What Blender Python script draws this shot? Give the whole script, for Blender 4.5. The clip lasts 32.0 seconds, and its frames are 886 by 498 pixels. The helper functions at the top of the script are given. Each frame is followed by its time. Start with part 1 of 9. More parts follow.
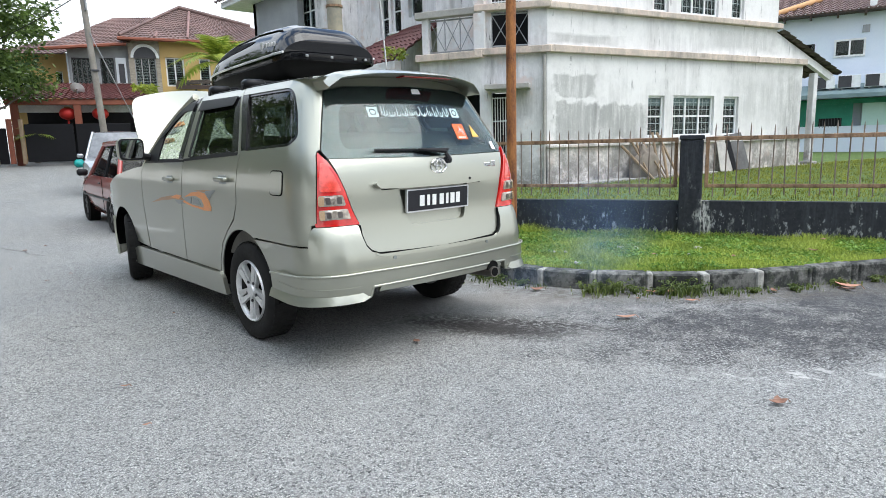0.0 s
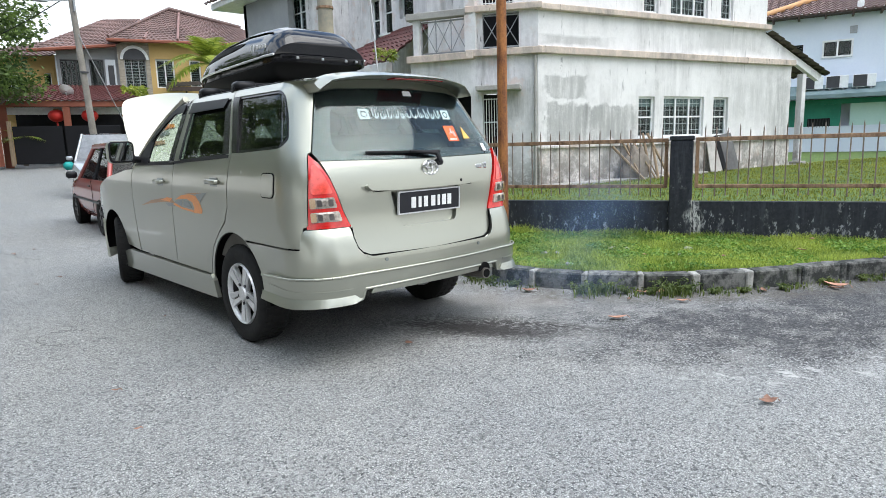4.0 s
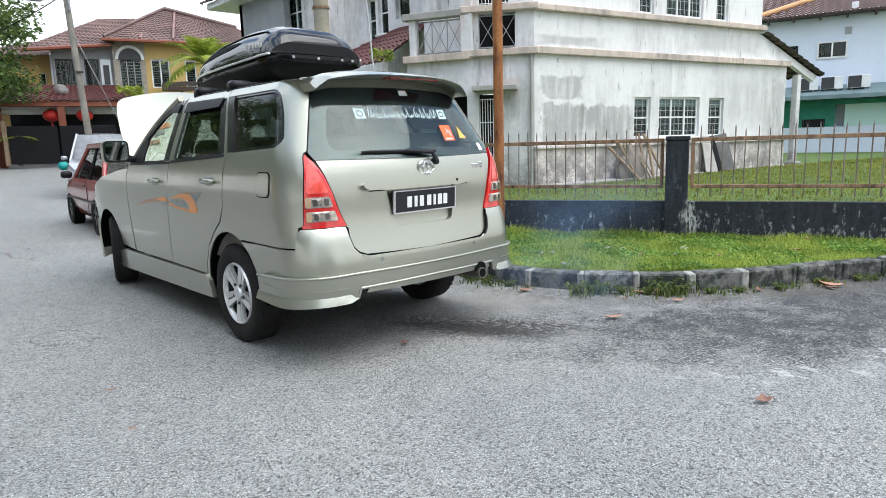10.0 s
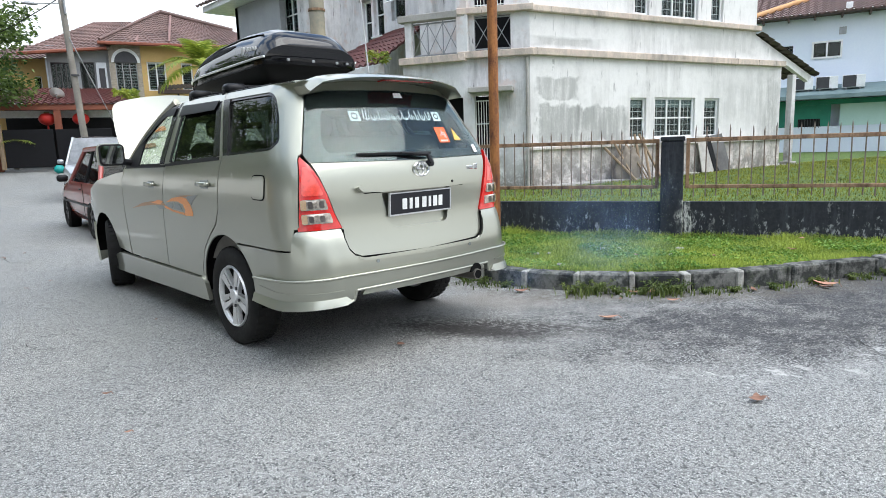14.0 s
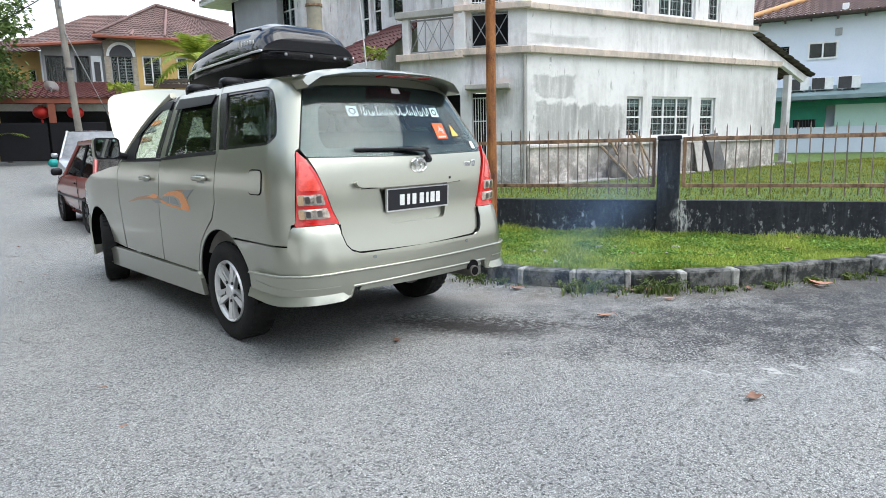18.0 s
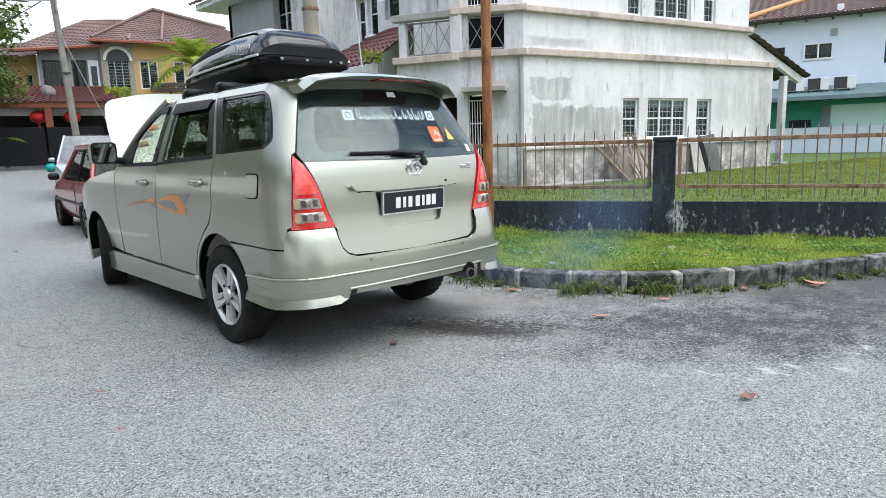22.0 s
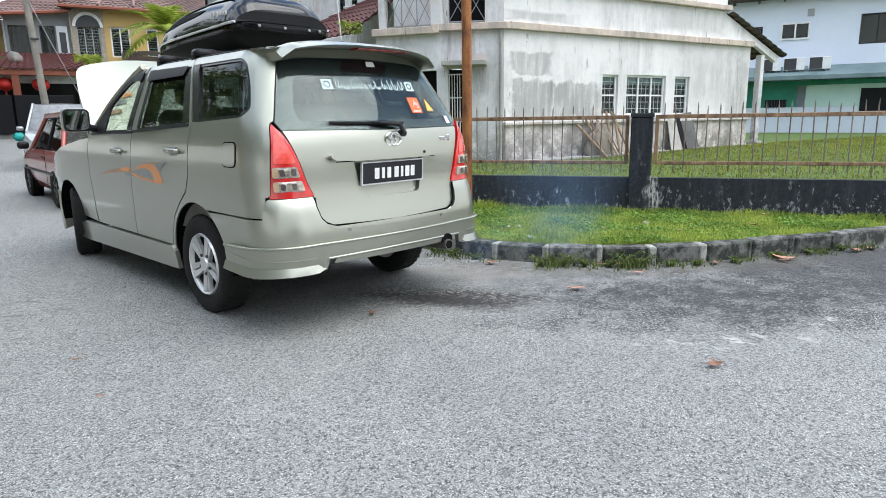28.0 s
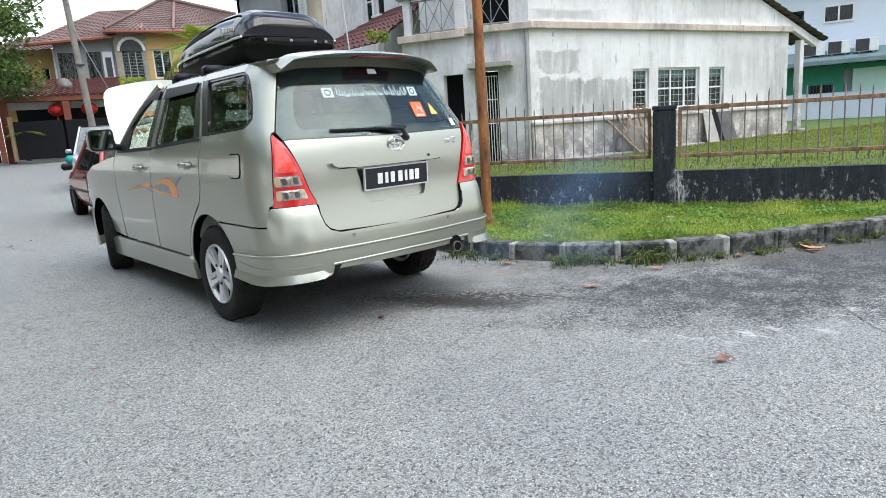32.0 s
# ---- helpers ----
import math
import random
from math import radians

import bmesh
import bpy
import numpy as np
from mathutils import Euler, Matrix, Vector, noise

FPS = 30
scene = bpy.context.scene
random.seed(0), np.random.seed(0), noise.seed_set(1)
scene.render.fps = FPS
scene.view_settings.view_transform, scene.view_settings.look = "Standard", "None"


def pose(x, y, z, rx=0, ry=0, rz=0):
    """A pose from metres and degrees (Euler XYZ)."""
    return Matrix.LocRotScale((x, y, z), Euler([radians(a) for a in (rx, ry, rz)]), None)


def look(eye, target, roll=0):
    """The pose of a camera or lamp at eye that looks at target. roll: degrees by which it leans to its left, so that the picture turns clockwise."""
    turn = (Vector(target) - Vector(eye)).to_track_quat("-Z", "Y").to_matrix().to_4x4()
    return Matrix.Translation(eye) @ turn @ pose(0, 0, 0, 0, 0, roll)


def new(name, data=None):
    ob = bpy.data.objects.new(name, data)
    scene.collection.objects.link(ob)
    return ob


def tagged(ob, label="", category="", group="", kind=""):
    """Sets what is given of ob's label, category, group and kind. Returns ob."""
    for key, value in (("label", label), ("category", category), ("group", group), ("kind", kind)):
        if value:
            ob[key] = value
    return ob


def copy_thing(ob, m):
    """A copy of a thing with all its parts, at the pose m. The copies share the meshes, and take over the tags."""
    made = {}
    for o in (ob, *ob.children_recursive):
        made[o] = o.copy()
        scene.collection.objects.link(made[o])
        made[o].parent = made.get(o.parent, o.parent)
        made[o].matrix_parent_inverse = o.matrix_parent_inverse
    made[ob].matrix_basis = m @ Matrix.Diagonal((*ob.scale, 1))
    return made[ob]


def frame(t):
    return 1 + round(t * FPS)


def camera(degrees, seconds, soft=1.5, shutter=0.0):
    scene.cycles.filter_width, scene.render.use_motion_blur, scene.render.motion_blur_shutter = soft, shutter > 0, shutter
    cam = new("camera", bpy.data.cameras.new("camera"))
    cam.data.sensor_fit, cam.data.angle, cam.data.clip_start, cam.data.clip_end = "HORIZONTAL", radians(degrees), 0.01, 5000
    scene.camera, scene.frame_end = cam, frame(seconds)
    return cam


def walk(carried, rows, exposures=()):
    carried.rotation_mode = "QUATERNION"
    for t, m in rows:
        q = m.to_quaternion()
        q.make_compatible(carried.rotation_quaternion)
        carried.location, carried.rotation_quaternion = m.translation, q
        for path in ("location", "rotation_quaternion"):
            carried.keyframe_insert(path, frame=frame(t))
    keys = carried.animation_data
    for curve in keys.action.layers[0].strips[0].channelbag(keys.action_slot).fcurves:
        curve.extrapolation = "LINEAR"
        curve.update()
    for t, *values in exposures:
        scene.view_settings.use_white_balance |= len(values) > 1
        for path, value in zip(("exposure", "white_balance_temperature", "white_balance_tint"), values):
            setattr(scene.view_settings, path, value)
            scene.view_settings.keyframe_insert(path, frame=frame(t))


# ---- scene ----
SECONDS = 32.0
EXPO, CLOUD = 0.05, 0.76
cam = camera(70.2, SECONDS, soft=0.85)
PATH = [
    (0.0, (-2.5506, -3.9013, 1.2647), (-1.2546, -2.4158, 0.9278), -1.53),
    (0.5, (-2.5519, -3.9031, 1.2651), (-1.2561, -2.4159, 0.9345), -1.56),
    (1.0, (-2.5535, -3.9028, 1.2648), (-1.2517, -2.4221, 0.9291), -1.51),
    (1.5, (-2.5535, -3.9053, 1.2641), (-1.2519, -2.4239, 0.9305), -1.42),
    (2.0, (-2.5543, -3.9008, 1.2649), (-1.2532, -2.4189, 0.9313), -1.51),
    (2.5, (-2.5480, -3.9002, 1.2640), (-1.2419, -2.4233, 0.9280), -1.57),
    (3.0, (-2.5495, -3.9034, 1.2654), (-1.2407, -2.4274, 0.9359), -1.70),
    (3.5, (-2.5520, -3.9086, 1.2697), (-1.2410, -2.4351, 0.9378), -1.67),
    (5.5, (-2.5482, -3.9030, 1.2687), (-1.2224, -2.4438, 0.9325), -1.85),
    (6.0, (-2.5475, -3.9052, 1.2676), (-1.2218, -2.4453, 0.9342), -1.75),
    (6.5, (-2.5500, -3.9073, 1.2655), (-1.2333, -2.4378, 0.9388), -1.68),
    (7.0, (-2.5503, -3.9135, 1.2670), (-1.2312, -2.4456, 0.9423), -1.93),
    (7.5, (-2.5503, -3.9163, 1.2689), (-1.2284, -2.4506, 0.9463), -2.11),
    (8.0, (-2.5482, -3.9137, 1.2664), (-1.2235, -2.4506, 0.9437), -2.07),
    (8.5, (-2.5477, -3.9112, 1.2687), (-1.2209, -2.4502, 0.9450), -1.92),
    (9.0, (-2.5507, -3.9097, 1.2690), (-1.2286, -2.4456, 0.9398), -1.73),
    (9.5, (-2.5497, -3.9081, 1.2672), (-1.2298, -2.4425, 0.9363), -1.73),
    (10.0, (-2.5479, -3.9057, 1.2637), (-1.2242, -2.4440, 0.9302), -1.64),
    (10.5, (-2.5483, -3.9011, 1.2665), (-1.2237, -2.4411, 0.9291), -1.67),
    (11.0, (-2.5472, -3.9023, 1.2665), (-1.2219, -2.4425, 0.9305), -1.60),
    (11.5, (-2.5468, -3.9052, 1.2652), (-1.2236, -2.4422, 0.9353), -1.67),
    (12.0, (-2.5436, -3.9106, 1.2662), (-1.2185, -2.4514, 0.9273), -1.80),
    (12.5, (-2.5451, -3.9141, 1.2630), (-1.2147, -2.4576, 0.9335), -2.18),
    (13.0, (-2.5447, -3.9188, 1.2636), (-1.2090, -2.4687, 0.9273), -1.95),
    (13.5, (-2.5367, -3.9131, 1.2629), (-1.1856, -2.4757, 0.9337), -1.91),
    (14.0, (-2.5457, -3.9235, 1.2662), (-1.2157, -2.4666, 0.9369), -1.93),
    (14.5, (-2.5490, -3.9223, 1.2651), (-1.2212, -2.4635, 0.9352), -1.70),
    (16.5, (-2.5500, -3.9136, 1.2623), (-1.2215, -2.4554, 0.9327), -1.53),
    (17.0, (-2.5516, -3.9137, 1.2620), (-1.2127, -2.4666, 0.9254), -1.48),
    (17.5, (-2.5516, -3.9124, 1.2607), (-1.2171, -2.4604, 0.9273), -1.49),
    (18.0, (-2.5502, -3.9110, 1.2591), (-1.2102, -2.4653, 0.9213), -1.41),
    (18.5, (-2.5507, -3.9138, 1.2618), (-1.2172, -2.4639, 0.9157), -1.36),
    (19.0, (-2.5504, -3.9110, 1.2621), (-1.2134, -2.4642, 0.9166), -1.44),
    (19.5, (-2.5507, -3.9113, 1.2575), (-1.2133, -2.4655, 0.9097), -1.47),
    (20.0, (-2.5498, -3.9050, 1.2611), (-1.2139, -2.4571, 0.9162), -1.27),
    (20.5, (-2.5535, -3.9122, 1.2603), (-1.2168, -2.4652, 0.9148), -1.39),
    (21.0, (-2.5526, -3.9230, 1.2628), (-1.2184, -2.4719, 0.9249), -1.55),
    (21.5, (-2.5518, -3.9279, 1.2641), (-1.2037, -2.4883, 0.9320), -1.43),
    (22.0, (-2.5547, -3.9345, 1.2642), (-1.2095, -2.4920, 0.9330), -1.72),
    (22.5, (-2.5443, -3.9300, 1.2621), (-1.1821, -2.5052, 0.9241), -1.74),
    (23.0, (-2.5502, -3.9237, 1.2620), (-1.2018, -2.4882, 0.9136), -1.61),
    (23.5, (-2.5486, -3.9194, 1.2601), (-1.2030, -2.4808, 0.9134), -1.29),
    (24.0, (-2.5527, -3.9143, 1.2587), (-1.2040, -2.4795, 0.9088), -1.16),
    (24.5, (-2.5519, -3.9146, 1.2581), (-1.2016, -2.4811, 0.9092), -1.20),
    (25.0, (-2.5515, -3.9101, 1.2590), (-1.2005, -2.4780, 0.9067), -1.11),
    (25.5, (-2.5557, -3.9139, 1.2544), (-1.2073, -2.4794, 0.9020), -0.91),
    (27.5, (-2.5698, -3.9410, 1.2577), (-1.2044, -2.5230, 0.9046), -1.19),
    (28.0, (-2.5808, -3.9621, 1.2403), (-1.1976, -2.5763, 0.8327), -0.89),
    (28.5, (-2.5291, -4.0168, 1.2458), (-1.2776, -2.5166, 0.8176), -3.35),
    (29.0, (-2.4640, -4.1054, 1.2472), (-1.2634, -2.5486, 0.8798), -2.75),
    (29.5, (-2.4581, -4.1755, 1.2342), (-1.2661, -2.6052, 0.8975), -2.58),
    (30.0, (-2.4371, -4.1608, 1.2248), (-1.2094, -2.6200, 0.8803), -3.28),
    (30.5, (-2.4220, -4.1460, 1.2217), (-1.1358, -2.6609, 0.8472), -3.64),
    (31.0, (-2.4217, -4.1347, 1.2216), (-1.1284, -2.6589, 0.8350), -3.96),
    (31.5, (-2.4226, -4.1277, 1.2212), (-1.1293, -2.6524, 0.8326), -3.85),
    (32.0, (-2.4224, -4.1290, 1.2192), (-1.1354, -2.6484, 0.8298), -3.73),
]
walk(cam, [(t, look(eye, target, roll)) for t, eye, target, roll in PATH], [(0.0, EXPO, 6330.0, 7.6), (32.0, EXPO, 6330.0, 7.6)])

# ---- sky and sun: a bright, thinly overcast midday ----
SUN_EL, SUN_AZ = 61.0, 158.0          # degrees; azimuth clockwise from +y
sun = new("sun", bpy.data.lights.new("sun", "SUN"))
sun.data.energy, sun.data.angle, sun.data.color = 2.3, radians(58), (1.0, 0.965, 0.91)
sd = Vector((math.sin(radians(SUN_AZ)) * math.cos(radians(SUN_EL)), math.cos(radians(SUN_AZ)) * math.cos(radians(SUN_EL)), math.sin(radians(SUN_EL))))
sun.matrix_basis = look(sd * 50, (0, 0, 0))

world = bpy.data.worlds.new("sky")
scene.world = world
world.use_nodes = True
wn, wl = world.node_tree.nodes, world.node_tree.links
wn.clear()
sky = wn.new("ShaderNodeTexSky")
sky.sky_type, sky.sun_disc = "NISHITA", False
sky.sun_elevation, sky.sun_rotation = radians(SUN_EL), radians(SUN_AZ)
sky.air_density, sky.dust_density, sky.ozone_density = 1.0, 4.0, 1.0
bg_sky = wn.new("ShaderNodeBackground")
bg_sky.inputs["Strength"].default_value = 0.06
wl.new(sky.outputs[0], bg_sky.inputs["Color"])
# thin white cloud over most of the sky
wc = wn.new("ShaderNodeTexCoord")
cn = wn.new("ShaderNodeTexNoise")
cn.inputs["Scale"].default_value, cn.inputs["Detail"].default_value = 3.8, 5.0
wmap = wn.new("ShaderNodeMapping")
wmap.inputs["Location"].default_value = (1.35, 0.7, 0.1)
wl.new(wc.outputs["Generated"], wmap.inputs["Vector"])
wl.new(wmap.outputs["Vector"], cn.inputs["Vector"])
cr = wn.new("ShaderNodeValToRGB")
cr.color_ramp.elements[0].position, cr.color_ramp.elements[0].color = 0.43, (0.45, 0.70, 1.15, 1)
cr.color_ramp.elements[1].position, cr.color_ramp.elements[1].color = 0.54, (2.45, 2.55, 2.7, 1)
wl.new(cn.outputs["Fac"], cr.inputs["Fac"])
bg_cloud = wn.new("ShaderNodeBackground")
bg_cloud.inputs["Strength"].default_value = CLOUD
# haze whitens the sky towards the horizon
sz = wn.new("ShaderNodeSeparateXYZ")
wl.new(wc.outputs["Generated"], sz.inputs[0])
hz = wn.new("ShaderNodeMapRange")
hz.inputs["From Min"].default_value, hz.inputs["From Max"].default_value = 0.22, 0.50
wl.new(sz.outputs[2], hz.inputs["Value"])
hm = wn.new("ShaderNodeMix")
hm.data_type = "RGBA"
wl.new(hz.outputs["Result"], hm.inputs[0])
hm.inputs[6].default_value = (1.45, 1.45, 1.45, 1)
wl.new(cr.outputs["Color"], hm.inputs[7])
wl.new(hm.outputs[2], bg_cloud.inputs["Color"])
wadd = wn.new("ShaderNodeAddShader")
wl.new(bg_sky.outputs[0], wadd.inputs[0])
wl.new(bg_cloud.outputs[0], wadd.inputs[1])
wout = wn.new("ShaderNodeOutputWorld")
wl.new(wadd.outputs[0], wout.inputs["Surface"])

# ---- materials ----
def nodes_of(name):
    m = bpy.data.materials.new(name)
    m.use_nodes = True
    nt = m.node_tree
    b = nt.nodes["Principled BSDF"]
    return m, nt.nodes, nt.links, b


def setin(node, **kw):
    for k, v in kw.items():
        node.inputs[k.replace("_", " ")].default_value = v


def rgba(c):
    return (c[0], c[1], c[2], 1.0)


def noise_tex(n, l, vec, scale, detail=4.0, rough=0.55, stretch=None):
    t = n.new("ShaderNodeTexNoise")
    setin(t, Scale=scale, Detail=detail, Roughness=rough)
    if stretch:
        mp = n.new("ShaderNodeMapping")
        mp.inputs["Scale"].default_value = stretch
        l.new(vec, mp.inputs["Vector"])
        vec = mp.outputs["Vector"]
    l.new(vec, t.inputs["Vector"])
    return t.outputs["Fac"]


def ramp(n, l, fac, stops):
    r = n.new("ShaderNodeValToRGB")
    e = r.color_ramp.elements
    while len(e) < len(stops):
        e.new(0.5)
    for el, (p, c) in zip(e, stops):
        el.position, el.color = p, (rgba(c) if not isinstance(c, (int, float)) else (c, c, c, 1))
    l.new(fac, r.inputs["Fac"])
    return r.outputs["Color"]


def mixc(n, l, fac, a, b, mode="MIX"):
    m = n.new("ShaderNodeMix")
    m.data_type, m.blend_type = "RGBA", mode
    for sock, v in ((m.inputs[0], fac), (m.inputs[6], a), (m.inputs[7], b)):
        if isinstance(v, (int, float)):
            sock.default_value = v
        elif isinstance(v, tuple):
            sock.default_value = rgba(v)
        else:
            l.new(v, sock)
    return m.outputs[2]


def maths(n, l, op, a, b=0.0):
    m = n.new("ShaderNodeMath")
    m.operation, m.use_clamp = op, False
    for sock, v in zip(m.inputs, (a, b)):
        if isinstance(v, (int, float)):
            sock.default_value = v
        else:
            l.new(v, sock)
    return m.outputs[0]


def bumped(n, l, b, height, strength, dist=0.01):
    bp = n.new("ShaderNodeBump")
    setin(bp, Strength=strength, Distance=dist)
    l.new(height, bp.inputs["Height"])
    l.new(bp.outputs["Normal"], b.inputs["Normal"])


def place(n):
    return n.new("ShaderNodeNewGeometry").outputs["Position"]


def surf(name, c1, c2, big=1.5, fine=40.0, rough=(0.5, 0.8), bump=0.15, metal=0.0, dist=0.004, stretch=None, rnd=0.0):
    """Two tones over a broad and a fine noise, with relief and uneven gloss."""
    m, n, l, b = nodes_of(name)
    p = place(n)
    f1 = noise_tex(n, l, p, big, 5, 0.6, stretch)
    f2 = noise_tex(n, l, p, fine, 3, 0.6, stretch)
    f = maths(n, l, "ADD", maths(n, l, "MULTIPLY", f1, 0.65), maths(n, l, "MULTIPLY", f2, 0.35))
    col = ramp(n, l, f, [(0.3, c1), (0.7, c2)])
    if rnd:
        oi = n.new("ShaderNodeObjectInfo").outputs["Random"]
        hv = n.new("ShaderNodeHueSaturation")
        l.new(col, hv.inputs["Color"])
        l.new(maths(n, l, "ADD", maths(n, l, "MULTIPLY", oi, 2 * rnd), 1 - rnd), hv.inputs["Value"])
        col = hv.outputs["Color"]
    l.new(col, b.inputs["Base Color"])
    rr = ramp(n, l, f2, [(0.3, rough[0]), (0.7, rough[1])])
    l.new(rr, b.inputs["Roughness"])
    b.inputs["Metallic"].default_value = metal
    if bump:
        bumped(n, l, b, f2, bump, dist)
    return m


def car_paint(name, col, flake=0.35, metal=0.55, rough=0.32, dust=0.25):
    m, n, l, b = nodes_of(name)
    p = place(n)
    fl = noise_tex(n, l, p, 900.0, 2)
    du = noise_tex(n, l, p, 3.0, 6, 0.65)
    c = mixc(n, l, maths(n, l, "MULTIPLY", fl, flake), tuple(x * 0.86 for x in col), tuple(min(1, x * 1.15) for x in col))
    c = mixc(n, l, maths(n, l, "MULTIPLY", du, dust), c, (0.42, 0.40, 0.36))
    l.new(c, b.inputs["Base Color"])
    setin(b, Metallic=metal, Roughness=rough)
    b.inputs["Coat Weight"].default_value = 1.0
    l.new(ramp(n, l, du, [(0.35, 0.03), (0.75, 0.16)]), b.inputs["Coat Roughness"])
    return m


def glass_mat(name, tint, gloss_rough=0.02, ior=1.5, dirt=0.08):
    m, n, l, b = nodes_of(name)
    n.remove(b)
    out = n["Material Output"]
    tr = n.new("ShaderNodeBsdfTransparent")
    tr.inputs["Color"].default_value = rgba(tint)
    gl = n.new("ShaderNodeBsdfGlossy")
    setin(gl, Roughness=gloss_rough)
    lw = n.new("ShaderNodeLayerWeight")
    lw.inputs["Blend"].default_value = 0.5
    f0 = ((ior - 1) / (ior + 1)) ** 2
    fac = maths(n, l, "ADD", maths(n, l, "MULTIPLY", maths(n, l, "POWER", lw.outputs["Facing"], 5.0), 1 - f0), f0)
    mx = n.new("ShaderNodeMixShader")
    l.new(fac, mx.inputs[0])
    l.new(tr.outputs[0], mx.inputs[1])
    l.new(gl.outputs[0], mx.inputs[2])
    df = n.new("ShaderNodeBsdfDiffuse")
    df.inputs["Color"].default_value = (0.5, 0.5, 0.48, 1)
    m2 = n.new("ShaderNodeMixShader")
    l.new(maths(n, l, "MULTIPLY", noise_tex(n, l, place(n), 5.0, 5), dirt), m2.inputs[0])
    l.new(mx.outputs[0], m2.inputs[1])
    l.new(df.outputs[0], m2.inputs[2])
    l.new(m2.outputs[0], out.inputs["Surface"])
    return m


def plain(name, col, rough=0.5, metal=0.0, coat=0.0, fine=120.0, amount=0.2, spec=0.5):
    m, n, l, b = nodes_of(name)
    f = noise_tex(n, l, place(n), fine, 4)
    f2 = noise_tex(n, l, place(n), fine / 25, 4)
    k = maths(n, l, "ADD", maths(n, l, "MULTIPLY", f, 0.5), maths(n, l, "MULTIPLY", f2, 0.5))
    l.new(ramp(n, l, k, [(0.3, tuple(x * (1 - amount) for x in col)), (0.7, tuple(min(1, x * (1 + amount)) for x in col))]), b.inputs["Base Color"])
    setin(b, Metallic=metal, Roughness=rough)
    b.inputs["Specular IOR Level"].default_value = spec
    b.inputs["Coat Weight"].default_value = coat
    b.inputs["Coat Roughness"].default_value = 0.05
    return m


# the house wall's axes: s along the gable wall from its near corner, outward to the street
FA = Vector((8.756, 5.384, 0))
FD = Vector((0.9737, -0.2278, 0))
FN = Vector((-0.2278, -0.9737, 0))


def blob(n, l, p, centre, size, wobble, nscale, soft=0.25, boxy=False, rot=0.0):
    """1 inside an uneven ellipsoid round centre, 0 outside."""
    nz = n.new("ShaderNodeTexNoise")
    setin(nz, Scale=nscale, Detail=5.0)
    l.new(p, nz.inputs["Vector"])
    sb = n.new("ShaderNodeVectorMath")
    sb.operation = "SUBTRACT"
    l.new(p, sb.inputs[0])
    sb.inputs[1].default_value = centre
    vr = n.new("ShaderNodeVectorRotate")
    vr.rotation_type = "Z_AXIS"
    vr.inputs["Angle"].default_value = radians(-rot)
    l.new(sb.outputs[0], vr.inputs["Vector"])
    dv = n.new("ShaderNodeVectorMath")
    dv.operation = "DIVIDE"
    l.new(vr.outputs[0], dv.inputs[0])
    dv.inputs[1].default_value = size
    if boxy:
        sp = n.new("ShaderNodeSeparateXYZ")
        l.new(dv.outputs[0], sp.inputs[0])
        dist = maths(n, l, "MAXIMUM", maths(n, l, "ABSOLUTE", sp.outputs[0]), maths(n, l, "ABSOLUTE", sp.outputs[2]))
    else:
        ln = n.new("ShaderNodeVectorMath")
        ln.operation = "LENGTH"
        l.new(dv.outputs[0], ln.inputs[0])
        dist = ln.outputs["Value"]
    d = maths(n, l, "ADD", dist, maths(n, l, "MULTIPLY", maths(n, l, "SUBTRACT", nz.outputs["Fac"], 0.5), wobble))
    r = n.new("ShaderNodeMapRange")
    setin(r, From_Min=1.0 + soft, From_Max=1.0 - soft, To_Min=0.0, To_Max=1.0)
    l.new(d, r.inputs["Value"])
    return r.outputs["Result"]


